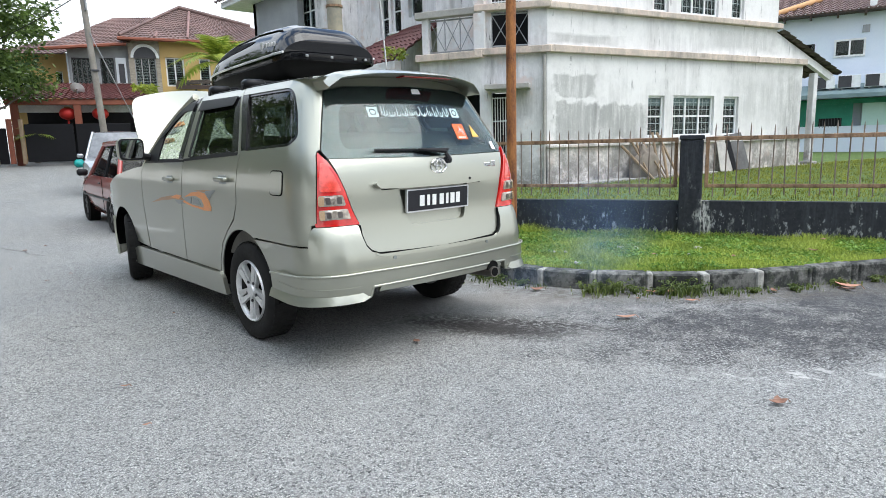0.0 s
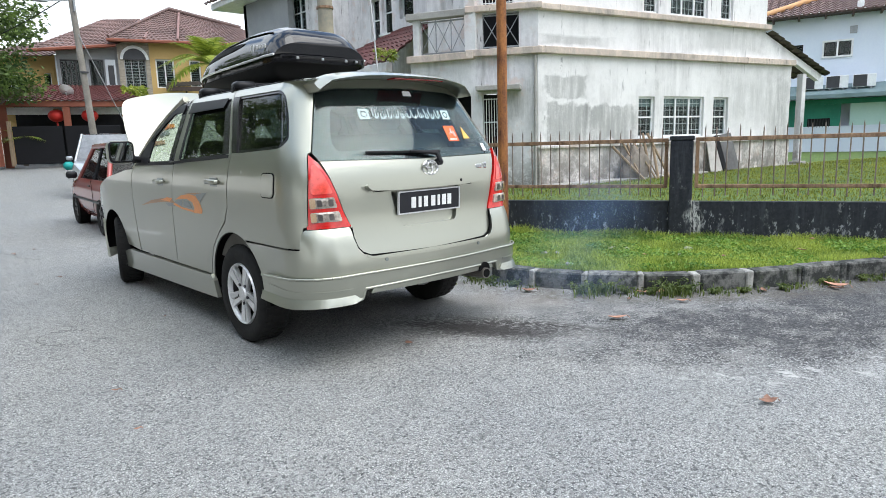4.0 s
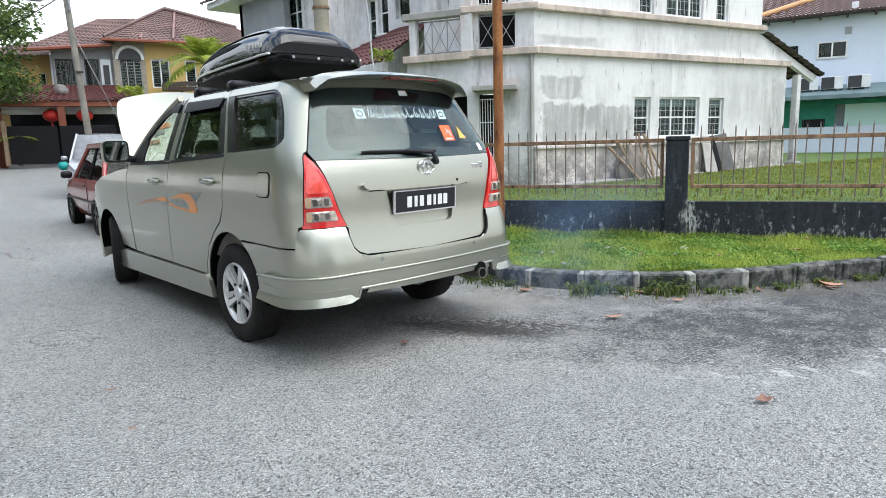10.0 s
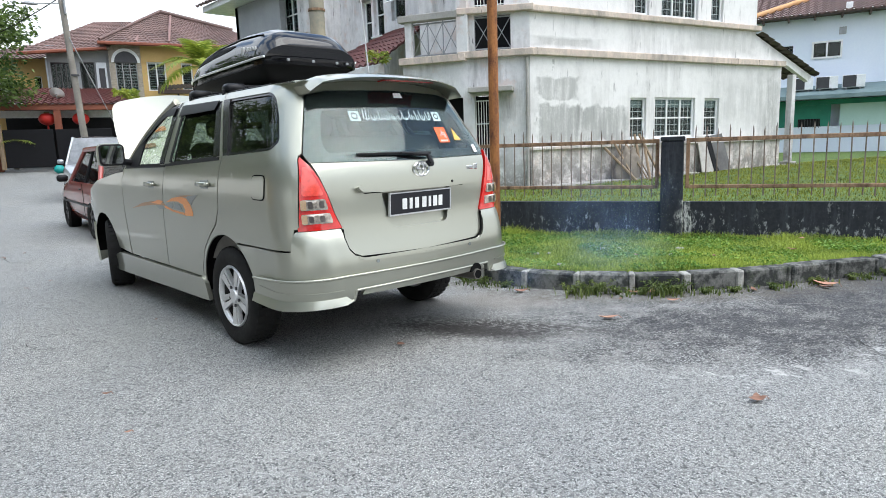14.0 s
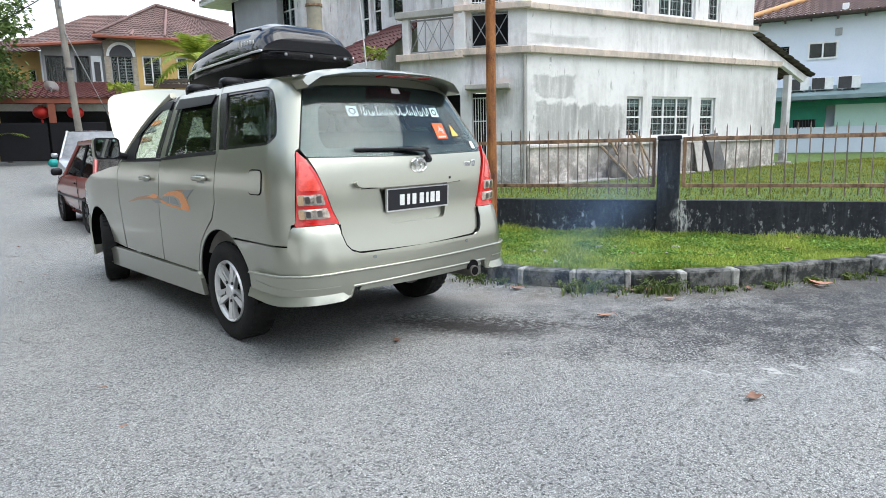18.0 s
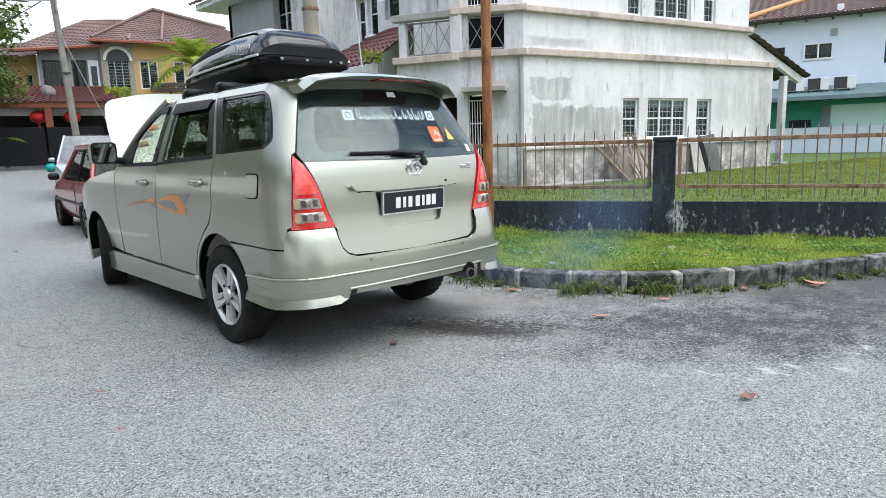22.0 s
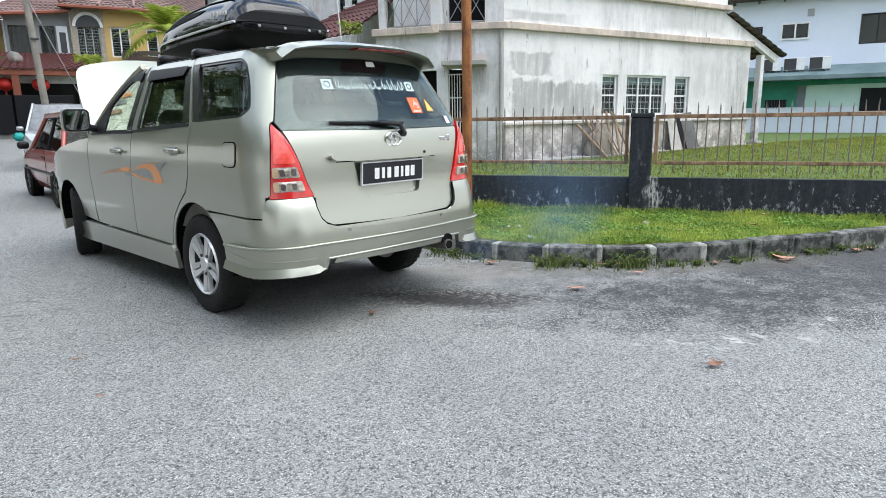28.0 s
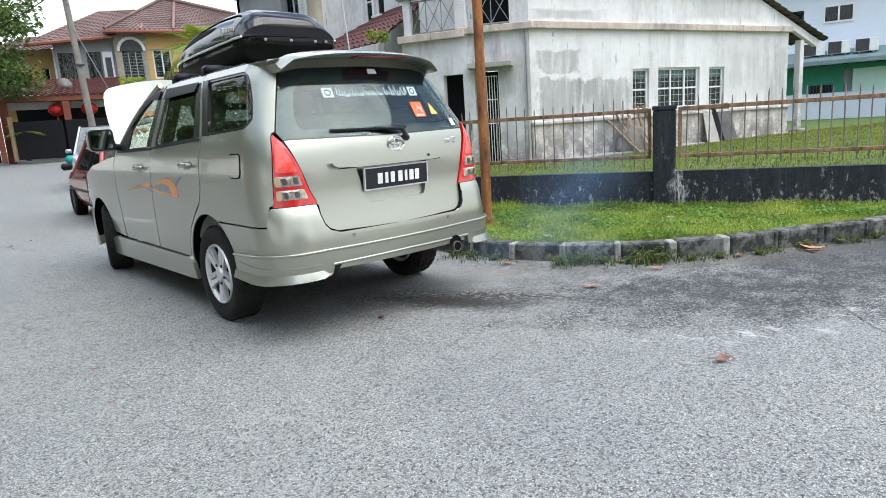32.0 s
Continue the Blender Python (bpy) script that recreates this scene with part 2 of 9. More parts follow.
def asphalt_mat():
    m, n, l, b = nodes_of("asphalt")
    p = place(n)
    vo = n.new("ShaderNodeTexVoronoi")
    setin(vo, Scale=118.0)
    l.new(p, vo.inputs["Vector"])
    stone = n.new("ShaderNodeSeparateColor")
    l.new(vo.outputs["Color"], stone.inputs[0])
    chips = ramp(n, l, stone.outputs[0], [(0.0, (0.10, 0.105, 0.108)), (0.10, (0.22, 0.225, 0.228)), (0.22, (0.365, 0.37, 0.358)), (0.85, (0.46, 0.465, 0.45)), (1.0, (0.57, 0.565, 0.55))])
    # worn bitumen between the chips, here and there a lost chip
    ed = n.new("ShaderNodeTexVoronoi")
    ed.feature = "DISTANCE_TO_EDGE"
    setin(ed, Scale=118.0)
    l.new(p, ed.inputs["Vector"])
    seam = ramp(n, l, ed.outputs["Distance"], [(0.03, 0.34), (0.20, 1.0)])
    worn = mixc(n, l, 1.0, chips, seam, "MULTIPLY")
    pits = ramp(n, l, noise_tex(n, l, p, 72.0, 3, 0.6), [(0.33, 0.30), (0.43, 1.0)])
    worn = mixc(n, l, 1.0, worn, pits, "MULTIPLY")
    broad = noise_tex(n, l, p, 0.55, 5, 0.6)
    mid = noise_tex(n, l, p, 4.0, 6, 0.65)
    worn = mixc(n, l, 1.0, worn, ramp(n, l, broad, [(0.3, (0.92, 0.93, 0.95)), (0.7, (1.06, 1.05, 1.03))]), "MULTIPLY")
    worn = mixc(n, l, 1.0, worn, ramp(n, l, mid, [(0.3, 0.92), (0.7, 1.07)]), "MULTIPLY")
    # an older, darker surface by the kerb, patched with worn pale cement and specks
    old = ramp(n, l, stone.outputs[1], [(0.0, (0.025, 0.026, 0.029)), (0.50, (0.068, 0.070, 0.075)), (0.90, (0.135, 0.137, 0.14)), (1.0, (0.26, 0.26, 0.255))])
    dark = mixc(n, l, 1.0, mixc(n, l, 1.0, old, seam, "MULTIPLY"), ramp(n, l, mid, [(0.3, 0.75), (0.7, 1.3)]), "MULTIPLY")
    grain = maths(n, l, "MULTIPLY", maths(n, l, "SUBTRACT", stone.outputs[2], 0.5), 0.85)
    k1 = blob(n, l, p, (2.05, -2.45, 0), (1.7, 0.70, 1), 1.5, 1.7, 0.4, rot=-37)
    col = mixc(n, l, ramp(n, l, maths(n, l, "ADD", k1, grain), [(0.40, 0.0), (0.60, 1.0)]), worn, dark)
    k8 = blob(n, l, p, (3.5, -3.1, 0), (2.4, 1.0, 1), 1.3, 1.7, 0.35, rot=-27)
    col = mixc(n, l, ramp(n, l, maths(n, l, "ADD", k8, grain), [(0.40, 0.0), (0.60, 1.0)]), col, dark)
    k5 = blob(n, l, p, (1.25, -0.95, 0), (0.75, 0.28, 1), 1.3, 2.2, 0.5, rot=-55)
    col = mixc(n, l, maths(n, l, "MULTIPLY", k5, 0.45), col, dark)
    pale = ramp(n, l, maths(n, l, "ADD", noise_tex(n, l, p, 4.2, 9, 0.8), maths(n, l, "MULTIPLY", grain, 0.22)), [(0.535, 0.0), (0.575, 1.0)])
    k2 = maths(n, l, "MULTIPLY", blob(n, l, p, (1.45, -1.75, 0), (2.0, 0.95, 1), 0.8, 2.0, 0.4, rot=-45), pale)
    col = mixc(n, l, maths(n, l, "MULTIPLY", k2, 0.7), col, mixc(n, l, 1.0, mixc(n, l, stone.outputs[0], (0.24, 0.235, 0.225), (0.56, 0.545, 0.52)), seam, "MULTIPLY"))
    k6 = blob(n, l, p, (1.05, -0.50, 0), (0.50, 0.24, 1), 0.9, 3.0, 0.5, rot=-50)
    col = mixc(n, l, maths(n, l, "MULTIPLY", k6, 0.45), col, (0.32, 0.295, 0.265))
    # washed-in soil along the kerb
    soil = ramp(n, l, noise_tex(n, l, p, 11.0, 7, 0.75), [(0.40, 0.0), (0.58, 1.0)])
    for cx, cy, rt, ln in ((1.80, -1.16, -49, 0.95), (3.0, -2.17, -30, 0.95), (1.40, -0.20, -75, 0.55)):
        k9 = maths(n, l, "MULTIPLY", blob(n, l, p, (cx, cy, 0), (ln, 0.20, 1), 0.9, 3.0, 0.5, rot=rt), soil)
        col = mixc(n, l, maths(n, l, "MULTIPLY", k9, 0.75), col, (0.105, 0.092, 0.075))
    # thin dried cement streaks
    thin = ramp(n, l, noise_tex(n, l, p, 9.0, 6, 0.7, (1.0, 0.5, 1.0)), [(0.57, 0.0), (0.61, 1.0)])
    for cx, cy, sx, sy in ((1.02, -2.80, 0.40, 0.13), (1.60, -3.02, 0.35, 0.16), (0.72, -2.62, 0.30, 0.10)):
        k7 = maths(n, l, "MULTIPLY", blob(n, l, p, (cx, cy, 0), (sx, sy, 1), 0.8, 3.0, 0.35, rot=-47), thin)
        col = mixc(n, l, maths(n, l, "MULTIPLY", k7, 0.6), col, (0.52, 0.51, 0.495))
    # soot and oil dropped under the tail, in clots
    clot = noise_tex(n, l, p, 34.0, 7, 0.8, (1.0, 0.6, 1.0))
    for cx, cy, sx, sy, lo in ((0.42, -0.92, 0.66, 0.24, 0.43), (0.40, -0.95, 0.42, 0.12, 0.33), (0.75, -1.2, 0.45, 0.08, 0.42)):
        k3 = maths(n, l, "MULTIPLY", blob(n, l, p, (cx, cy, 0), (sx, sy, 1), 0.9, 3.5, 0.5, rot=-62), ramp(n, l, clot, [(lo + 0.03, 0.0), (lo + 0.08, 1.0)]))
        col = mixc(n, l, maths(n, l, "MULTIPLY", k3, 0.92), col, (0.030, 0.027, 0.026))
    spot2 = ramp(n, l, noise_tex(n, l, p, 5.5, 4, 0.5), [(0.70, 0.0), (0.76, 1.0)])
    col = mixc(n, l, maths(n, l, "MULTIPLY", spot2, 0.6), col, (0.06, 0.06, 0.06))
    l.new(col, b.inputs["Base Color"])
    b.inputs["Roughness"].default_value = 0.86
    hgt = maths(n, l, "SUBTRACT", maths(n, l, "MULTIPLY", stone.outputs[1], 0.4), vo.outputs["Distance"])
    bumped(n, l, b, hgt, 0.6, 0.006)
    return m


def stained_wall(name, base, grime, streak, patches=False, mould=0.0):
    """Lime-washed render with rain streaks and mould; on the gable with raw cement patches, on the plinth flaking."""
    m, n, l, b = nodes_of(name)
    p = place(n)
    sep = n.new("ShaderNodeSeparateXYZ")
    l.new(p, sep.inputs[0])
    st = noise_tex(n, l, p, 1.0, 6, 0.7, (2.4, 2.4, 0.30))
    st2 = noise_tex(n, l, p, 1.0, 6, 0.7, (8.5, 8.5, 0.75))
    cl = noise_tex(n, l, p, 0.8, 6, 0.65)
    fine = noise_tex(n, l, p, 34.0, 6, 0.75)
    col = mixc(n, l, ramp(n, l, fine, [(0.3, 0.0), (0.7, 1.0)]), tuple(x * 0.90 for x in base), base)
    k = maths(n, l, "MULTIPLY", ramp(n, l, st, [(0.44, 0.0), (0.68, 1.0)]), ramp(n, l, cl, [(0.40, 0.0), (0.60, 1.0)]))
    mott = ramp(n, l, noise_tex(n, l, p, 2.6, 9, 0.78), [(0.48, 0.0), (0.64, 1.0)])
    col = mixc(n, l, maths(n, l, "MULTIPLY", mott, 0.26), col, tuple(x * 0.60 for x in base))
    col = mixc(n, l, maths(n, l, "MULTIPLY", k, streak * 0.8), col, grime)
    # black runs of algae, narrow and broken
    k2 = maths(n, l, "MULTIPLY", ramp(n, l, st2, [(0.60, 0.0), (0.67, 1.0)]), ramp(n, l, noise_tex(n, l, p, 1.9, 5, 0.7), [(0.46, 0.0), (0.55, 1.0)]))
    col = mixc(n, l, maths(n, l, "MULTIPLY", k2, streak), col, tuple(x * 0.40 for x in grime))
    if patches:
        for s, z, ws, wz, amt, soft in ((0.80, 2.42, 0.56, 0.25, 0.75, 0.06), (0.85, 1.62, 0.60, 0.46, 0.85, 0.06), (2.20, 1.60, 0.80, 0.42, 0.9, 0.05), (7.3, 2.2, 1.2, 0.7, 0.5, 0.5), (8.7, 1.8, 0.5, 0.9, 0.6, 0.4), (6.4, 3.7, 1.3, 0.25, 0.5, 0.3), (1.0, 3.46, 0.9, 0.10, 0.6, 0.3), (8.8, 1.5, 0.25, 1.1, 0.7, 0.4)):
            c = FA + FD * s
            kk = blob(n, l, p, (c.x, c.y, z), (ws, 3.0, wz), 0.95, 4.6, soft + 0.05, True)
            tone = ramp(n, l, maths(n, l, "ADD", maths(n, l, "MULTIPLY", st2, 0.4), maths(n, l, "ADD", maths(n, l, "MULTIPLY", fine, 0.25), maths(n, l, "MULTIPLY", cl, 0.35))), [(0.36, (0.22, 0.22, 0.215)), (0.50, (0.38, 0.38, 0.37)), (0.58, (0.62, 0.61, 0.60))])
            col = mixc(n, l, maths(n, l, "MULTIPLY", kk, amt), col, tone)
    if mould:
        mo = ramp(n, l, noise_tex(n, l, p, 1.0, 10, 0.8, (3.0, 3.0, 2.2)), [(0.42, 0.0), (0.56, 1.0)])
        col = mixc(n, l, maths(n, l, "MULTIPLY", mo, mould), col, mixc(n, l, fine, (0.05, 0.048, 0.045), (0.30, 0.29, 0.27)))
        ro = ramp(n, l, noise_tex(n, l, p, 2.1, 7, 0.7), [(0.54, 0.0), (0.64, 1.0)])
        col = mixc(n, l, maths(n, l, "MULTIPLY", ro, 0.6), col, (0.60, 0.47, 0.41))
    # splashed soil and mould along the foot of the wall
    foot = n.new("ShaderNodeMapRange")
    setin(foot, From_Min=1.3, From_Max=0.3, To_Min=0.0, To_Max=1.0)
    l.new(sep.outputs[2], foot.inputs["Value"])
    fk = maths(n, l, "MULTIPLY", foot.outputs["Result"], ramp(n, l, noise_tex(n, l, p, 3.2, 9, 0.8), [(0.42, 0.0), (0.54, 1.0)]))
    col = mixc(n, l, maths(n, l, "MULTIPLY", fk, 0.75), col, (0.13, 0.12, 0.105))
    l.new(col, b.inputs["Base Color"])
    b.inputs["Roughness"].default_value = 0.88
    bumped(n, l, b, fine, 0.3, 0.008)
    return m


def fence_wall_mat():
    m, n, l, b = nodes_of("mouldy_black_wall")
    p = place(n)
    a = noise_tex(n, l, p, 1.0, 6, 0.7, (3.5, 3.5, 1.2))
    f = noise_tex(n, l, p, 22.0, 6, 0.75)
    col = ramp(n, l, f, [(0.3, (0.006, 0.007, 0.010)), (0.65, (0.024, 0.027, 0.036))])
    flake = maths(n, l, "MULTIPLY", ramp(n, l, noise_tex(n, l, p, 1.0, 7, 0.75, (12.0, 12.0, 5.0)), [(0.56, 0.0), (0.60, 1.0)]), ramp(n, l, a, [(0.52, 0.0), (0.60, 1.0)]))
    col = mixc(n, l, maths(n, l, "MULTIPLY", flake, 0.4), col, (0.42, 0.42, 0.41))
    # lime scale and splashes, thickest along the foot
    sp = n.new("ShaderNodeSeparateXYZ")
    l.new(p, sp.inputs[0])
    low = n.new("ShaderNodeMapRange")
    setin(low, From_Min=0.62, From_Max=0.22, To_Min=0.0, To_Max=0.11)
    l.new(sp.outputs[2], low.inputs["Value"])
    k = maths(n, l, "ADD", noise_tex(n, l, p, 1.0, 8, 0.78, (17.0, 17.0, 9.0)), low.outputs["Result"])
    col = mixc(n, l, maths(n, l, "MULTIPLY", ramp(n, l, k, [(0.66, 0.0), (0.70, 1.0)]), 0.6), col, (0.46, 0.47, 0.48))
    run = maths(n, l, "MULTIPLY", blob(n, l, p, (4.37, -0.45, 0.34), (0.10, 0.12, 0.30), 1.2, 7.0, 0.15), ramp(n, l, noise_tex(n, l, p, 1.0, 7, 0.75, (26.0, 26.0, 8.0)), [(0.46, 0.0), (0.54, 1.0)]))
    col = mixc(n, l, maths(n, l, "MULTIPLY", run, 0.9), col, (0.62, 0.62, 0.60))
    veil = ramp(n, l, noise_tex(n, l, p, 1.0, 5, 0.7, (9.0, 9.0, 1.0)), [(0.50, 0.0), (0.66, 1.0)])
    col = mixc(n, l, maths(n, l, "MULTIPLY", veil, 0.35), col, (0.075, 0.082, 0.10))
    l.new(col, b.inputs["Base Color"])
    b.inputs["Roughness"].default_value = 0.85
    bumped(n, l, b, f, 0.35, 0.006)
    return m


def kerb_mat():
    """Cast kerb stone: grey concrete under black algae, moss low down and specks of old paint."""
    m, n, l, b = nodes_of("mossy_kerb_stone")
    p = place(n)
    big = noise_tex(n, l, p, 7.0, 8, 0.72)
    f = noise_tex(n, l, p, 55.0, 5, 0.7)
    col = mixc(n, l, f, (0.11, 0.11, 0.10), (0.28, 0.275, 0.26))
    col = mixc(n, l, ramp(n, l, big, [(0.44, 1.0), (0.58, 0.0)]), col, mixc(n, l, f, (0.012, 0.014, 0.013), (0.05, 0.054, 0.05)))
    moss = ramp(n, l, noise_tex(n, l, p, 4.0, 6, 0.7), [(0.53, 0.0), (0.66, 1.0)])
    col = mixc(n, l, maths(n, l, "MULTIPLY", moss, 0.55), col, (0.055, 0.075, 0.025))
    speck = ramp(n, l, noise_tex(n, l, p, 26.0, 6, 0.75), [(0.62, 0.0), (0.69, 1.0)])
    col = mixc(n, l, maths(n, l, "MULTIPLY", speck, 0.7), col, (0.42, 0.42, 0.40))
    oi = n.new("ShaderNodeObjectInfo").outputs["Random"]
    hv = n.new("ShaderNodeHueSaturation")
    l.new(col, hv.inputs["Color"])
    l.new(maths(n, l, "ADD", maths(n, l, "MULTIPLY", oi, 0.6), 0.7), hv.inputs["Value"])
    l.new(hv.outputs["Color"], b.inputs["Base Color"])
    b.inputs["Roughness"].default_value = 0.9
    bumped(n, l, b, maths(n, l, "ADD", big, maths(n, l, "MULTIPLY", f, 0.4)), 0.6, 0.012)
    return m


def rust_mat(name, dark=(0.06, 0.022, 0.012), light=(0.30, 0.115, 0.035), metal=0.2):
    m, n, l, b = nodes_of(name)
    p = place(n)
    a = noise_tex(n, l, p, 1.0, 7, 0.7, (14, 14, 3.5))
    f = noise_tex(n, l, p, 60.0, 5, 0.7)
    k = maths(n, l, "ADD", maths(n, l, "MULTIPLY", a, 0.7), maths(n, l, "MULTIPLY", f, 0.3))
    l.new(ramp(n, l, k, [(0.36, dark), (0.50, tuple((x + y) / 2 for x, y in zip(dark, light))), (0.64, light)]), b.inputs["Base Color"])
    setin(b, Metallic=metal, Roughness=0.72)
    bumped(n, l, b, f, 0.4, 0.003)
    return m


def foliage_mat(name, c1, c2, trans=0.35):
    m, n, l, b = nodes_of(name)
    ri = n.new("ShaderNodeNewGeometry")
    f = noise_tex(n, l, ri.outputs["Position"], 1.7, 5)
    k = maths(n, l, "ADD", maths(n, l, "MULTIPLY", ri.outputs["Random Per Island"], 0.55), maths(n, l, "MULTIPLY", ramp(n, l, f, [(0.32, 0.0), (0.68, 1.0)]), 0.45))
    col = ramp(n, l, k, [(0.15, c1), (0.85, c2)])
    l.new(col, b.inputs["Base Color"])
    setin(b, Roughness=0.55)
    t = n.new("ShaderNodeBsdfTranslucent")
    l.new(col, t.inputs["Color"])
    mx = n.new("ShaderNodeMixShader")
    mx.inputs[0].default_value = trans
    l.new(b.outputs[0], mx.inputs[1])
    l.new(t.outputs[0], mx.inputs[2])
    l.new(mx.outputs[0], n["Material Output"].inputs["Surface"])
    return m


M_ASPHALT = asphalt_mat()
M_WALL = stained_wall("weathered_white_render", (0.82, 0.805, 0.80), (0.25, 0.24, 0.235), 0.62, True)
M_PLINTH = stained_wall("mouldy_plinth_render", (0.84, 0.78, 0.74), (0.20, 0.19, 0.18), 0.8, False, 0.62)
M_WALL2 = stained_wall("aged_cream_render", (0.77, 0.76, 0.765), (0.20, 0.195, 0.19), 1.0, False, 0.12)
M_LEDGE = stained_wall("peeling_peach_ledge", (0.70, 0.585, 0.50), (0.15, 0.14, 0.125), 1.0, False, 0.35)
M_BLUEWALL = surf("pale_blue_render", (0.64, 0.70, 0.81), (0.74, 0.79, 0.87), 0.5, 14.0, (0.7, 0.9), 0.1)
M_YELLOW = surf("ochre_render", (0.50, 0.33, 0.12), (0.64, 0.44, 0.18), 0.8, 16.0, (0.7, 0.9), 0.1)
M_GREYWALL = surf("grey_painted_render", (0.24, 0.25, 0.26), (0.36, 0.37, 0.38), 0.8, 16.0, (0.6, 0.85), 0.1)
M_STONE = surf("stacked_stone", (0.16, 0.14, 0.12), (0.40, 0.35, 0.28), 5.0, 18.0, (0.7, 0.9), 0.5, dist=0.02, stretch=(1, 1, 3), rnd=0.25)
M_FENCEWALL = fence_wall_mat()
M_RUST = rust_mat("rusted_steel", (0.07, 0.035, 0.02), (0.44, 0.28, 0.17))
M_RUSTBAR = rust_mat("rusted_bars", (0.07, 0.045, 0.035), (0.34, 0.28, 0.24))
M_RUSTPOLE = rust_mat("rusty_orange_pole", (0.10, 0.035, 0.02), (0.46, 0.19, 0.055))
M_TILE = surf("clay_roof_tile", (0.075, 0.048, 0.044), (0.21, 0.135, 0.122), 1.2, 9.0, (0.6, 0.85), 0.3, rnd=0.2)
M_TILE_OLD = surf("sun_bleached_roof_tile", (0.07, 0.048, 0.042), (0.26, 0.165, 0.15), 0.55, 7.0, (0.7, 0.9), 0.4, rnd=0.12)
M_TILE_DARK = surf("mouldy_dark_tile", (0.025, 0.022, 0.020), (0.12, 0.095, 0.075), 2.5, 14.0, (0.7, 0.9), 0.4)
M_TILE_RED = surf("maroon_roof_tile", (0.055, 0.016, 0.015), (0.13, 0.040, 0.036), 1.5, 12.0, (0.45, 0.7), 0.3, rnd=0.2)
M_CONC = surf("aged_concrete", (0.26, 0.25, 0.23), (0.46, 0.44, 0.41), 2.0, 25.0, (0.75, 0.95), 0.3)
M_KERB = kerb_mat()
M_KERBWHITE = surf("flaking_white_kerb_paint", (0.07, 0.07, 0.06), (0.55, 0.54, 0.50), 14.0, 60.0, (0.75, 0.95), 0.4, dist=0.006)
M_SOIL = surf("turf_soil", (0.035, 0.065, 0.012), (0.12, 0.19, 0.035), 3.0, 30.0, (0.85, 1.0), 0.5, dist=0.03)
M_GRASS = foliage_mat("grass_blades", (0.085, 0.17, 0.016), (0.55, 0.63, 0.12), 0.3)
M_LAWN = foliage_mat("lawn_blades", (0.06, 0.085, 0.008), (0.37, 0.37, 0.05), 0.3)
M_WEED = foliage_mat("kerb_weeds", (0.045, 0.08, 0.018), (0.17, 0.21, 0.05), 0.3)
M_CLOVER = foliage_mat("verge_clover", (0.07, 0.17, 0.02), (0.26, 0.42, 0.07), 0.3)
M_LEAF = foliage_mat("tree_leaves", (0.024, 0.055, 0.012), (0.16, 0.24, 0.05), 0.3)
M_PALM = foliage_mat("palm_fronds", (0.13, 0.21, 0.025), (0.46, 0.50, 0.08), 0.35)
M_BARK = surf("tree_bark", (0.07, 0.055, 0.045), (0.20, 0.17, 0.14), 4.0, 30.0, (0.8, 0.95), 0.6, dist=0.02)
M_DEADLEAF = surf("dead_leaf", (0.20, 0.09, 0.055), (0.46, 0.25, 0.17), 30.0, 90.0, (0.55, 0.8), 0.4, rnd=0.3)
M_WHITE = plain("white_frame_paint", (0.74, 0.75, 0.75), 0.5)
M_DARK = plain("black_plastic", (0.010, 0.010, 0.012), 0.45, spec=0.28)
M_DARKMETAL = plain("dark_grille_steel", (0.05, 0.05, 0.055), 0.5, 0.3)
M_GREYMETAL = plain("grey_steel", (0.32, 0.33, 0.34), 0.45, 0.6)
# near-black colour that stands in for the shade of rooms and openings
M_SHADE = plain("near_black_shade", (0.02, 0.02, 0.022), 0.9, spec=0.1)
M_PANE = glass_mat("window_glass", (0.60, 0.68, 0.68), 0.02, 1.45, 0.03)
M_BLIND = surf("pale_window_blind", (0.40, 0.45, 0.46), (0.56, 0.60, 0.60), 2.0, 30.0, (0.7, 0.9), 0.1)
M_CURTAIN = surf("drawn_curtain", (0.015, 0.02, 0.022), (0.10, 0.11, 0.11), 3.0, 20.0, (0.85, 0.95), 0.2, stretch=(6, 6, 0.4))
M_GREEN = surf("green_sheet", (0.01, 0.16, 0.11), (0.03, 0.28, 0.19), 2.0, 20.0, (0.45, 0.7), 0.15)
M_TEAL = surf("weathered_teal_awning", (0.10, 0.16, 0.17), (0.20, 0.27, 0.28), 1.5, 18.0, (0.55, 0.8), 0.2)
M_GATE = plain("black_gate_sheet", (0.008, 0.008, 0.010), 0.6, spec=0.2)
M_BRICKRED = surf("red_brown_paint", (0.18, 0.05, 0.03), (0.28, 0.09, 0.05), 2.0, 30.0, (0.6, 0.85), 0.2)
M_BRICKDARK = surf("dark_eave_timber", (0.03, 0.018, 0.014), (0.075, 0.045, 0.035), 3.0, 30.0, (0.6, 0.85), 0.2)
M_LANTERN = surf("red_silk", (0.42, 0.012, 0.012), (0.60, 0.03, 0.02), 4.0, 30.0, (0.5, 0.7), 0.1)
M_TIMBER = surf("sawn_timber", (0.20, 0.14, 0.09), (0.36, 0.27, 0.18), 4.0, 40.0, (0.75, 0.92), 0.3, stretch=(8, 8, 1))
M_MESH = surf("grey_sacking", (0.14, 0.12, 0.10), (0.28, 0.24, 0.20), 4.0, 40.0, (0.85, 0.95), 0.4)

# ---- small builders ----
def grp(name, m=None, **tags):
    e = new(name)
    e.empty_display_size = 0.2
    if m is not None:
        e.matrix_basis = m
    return tagged(e, **tags)


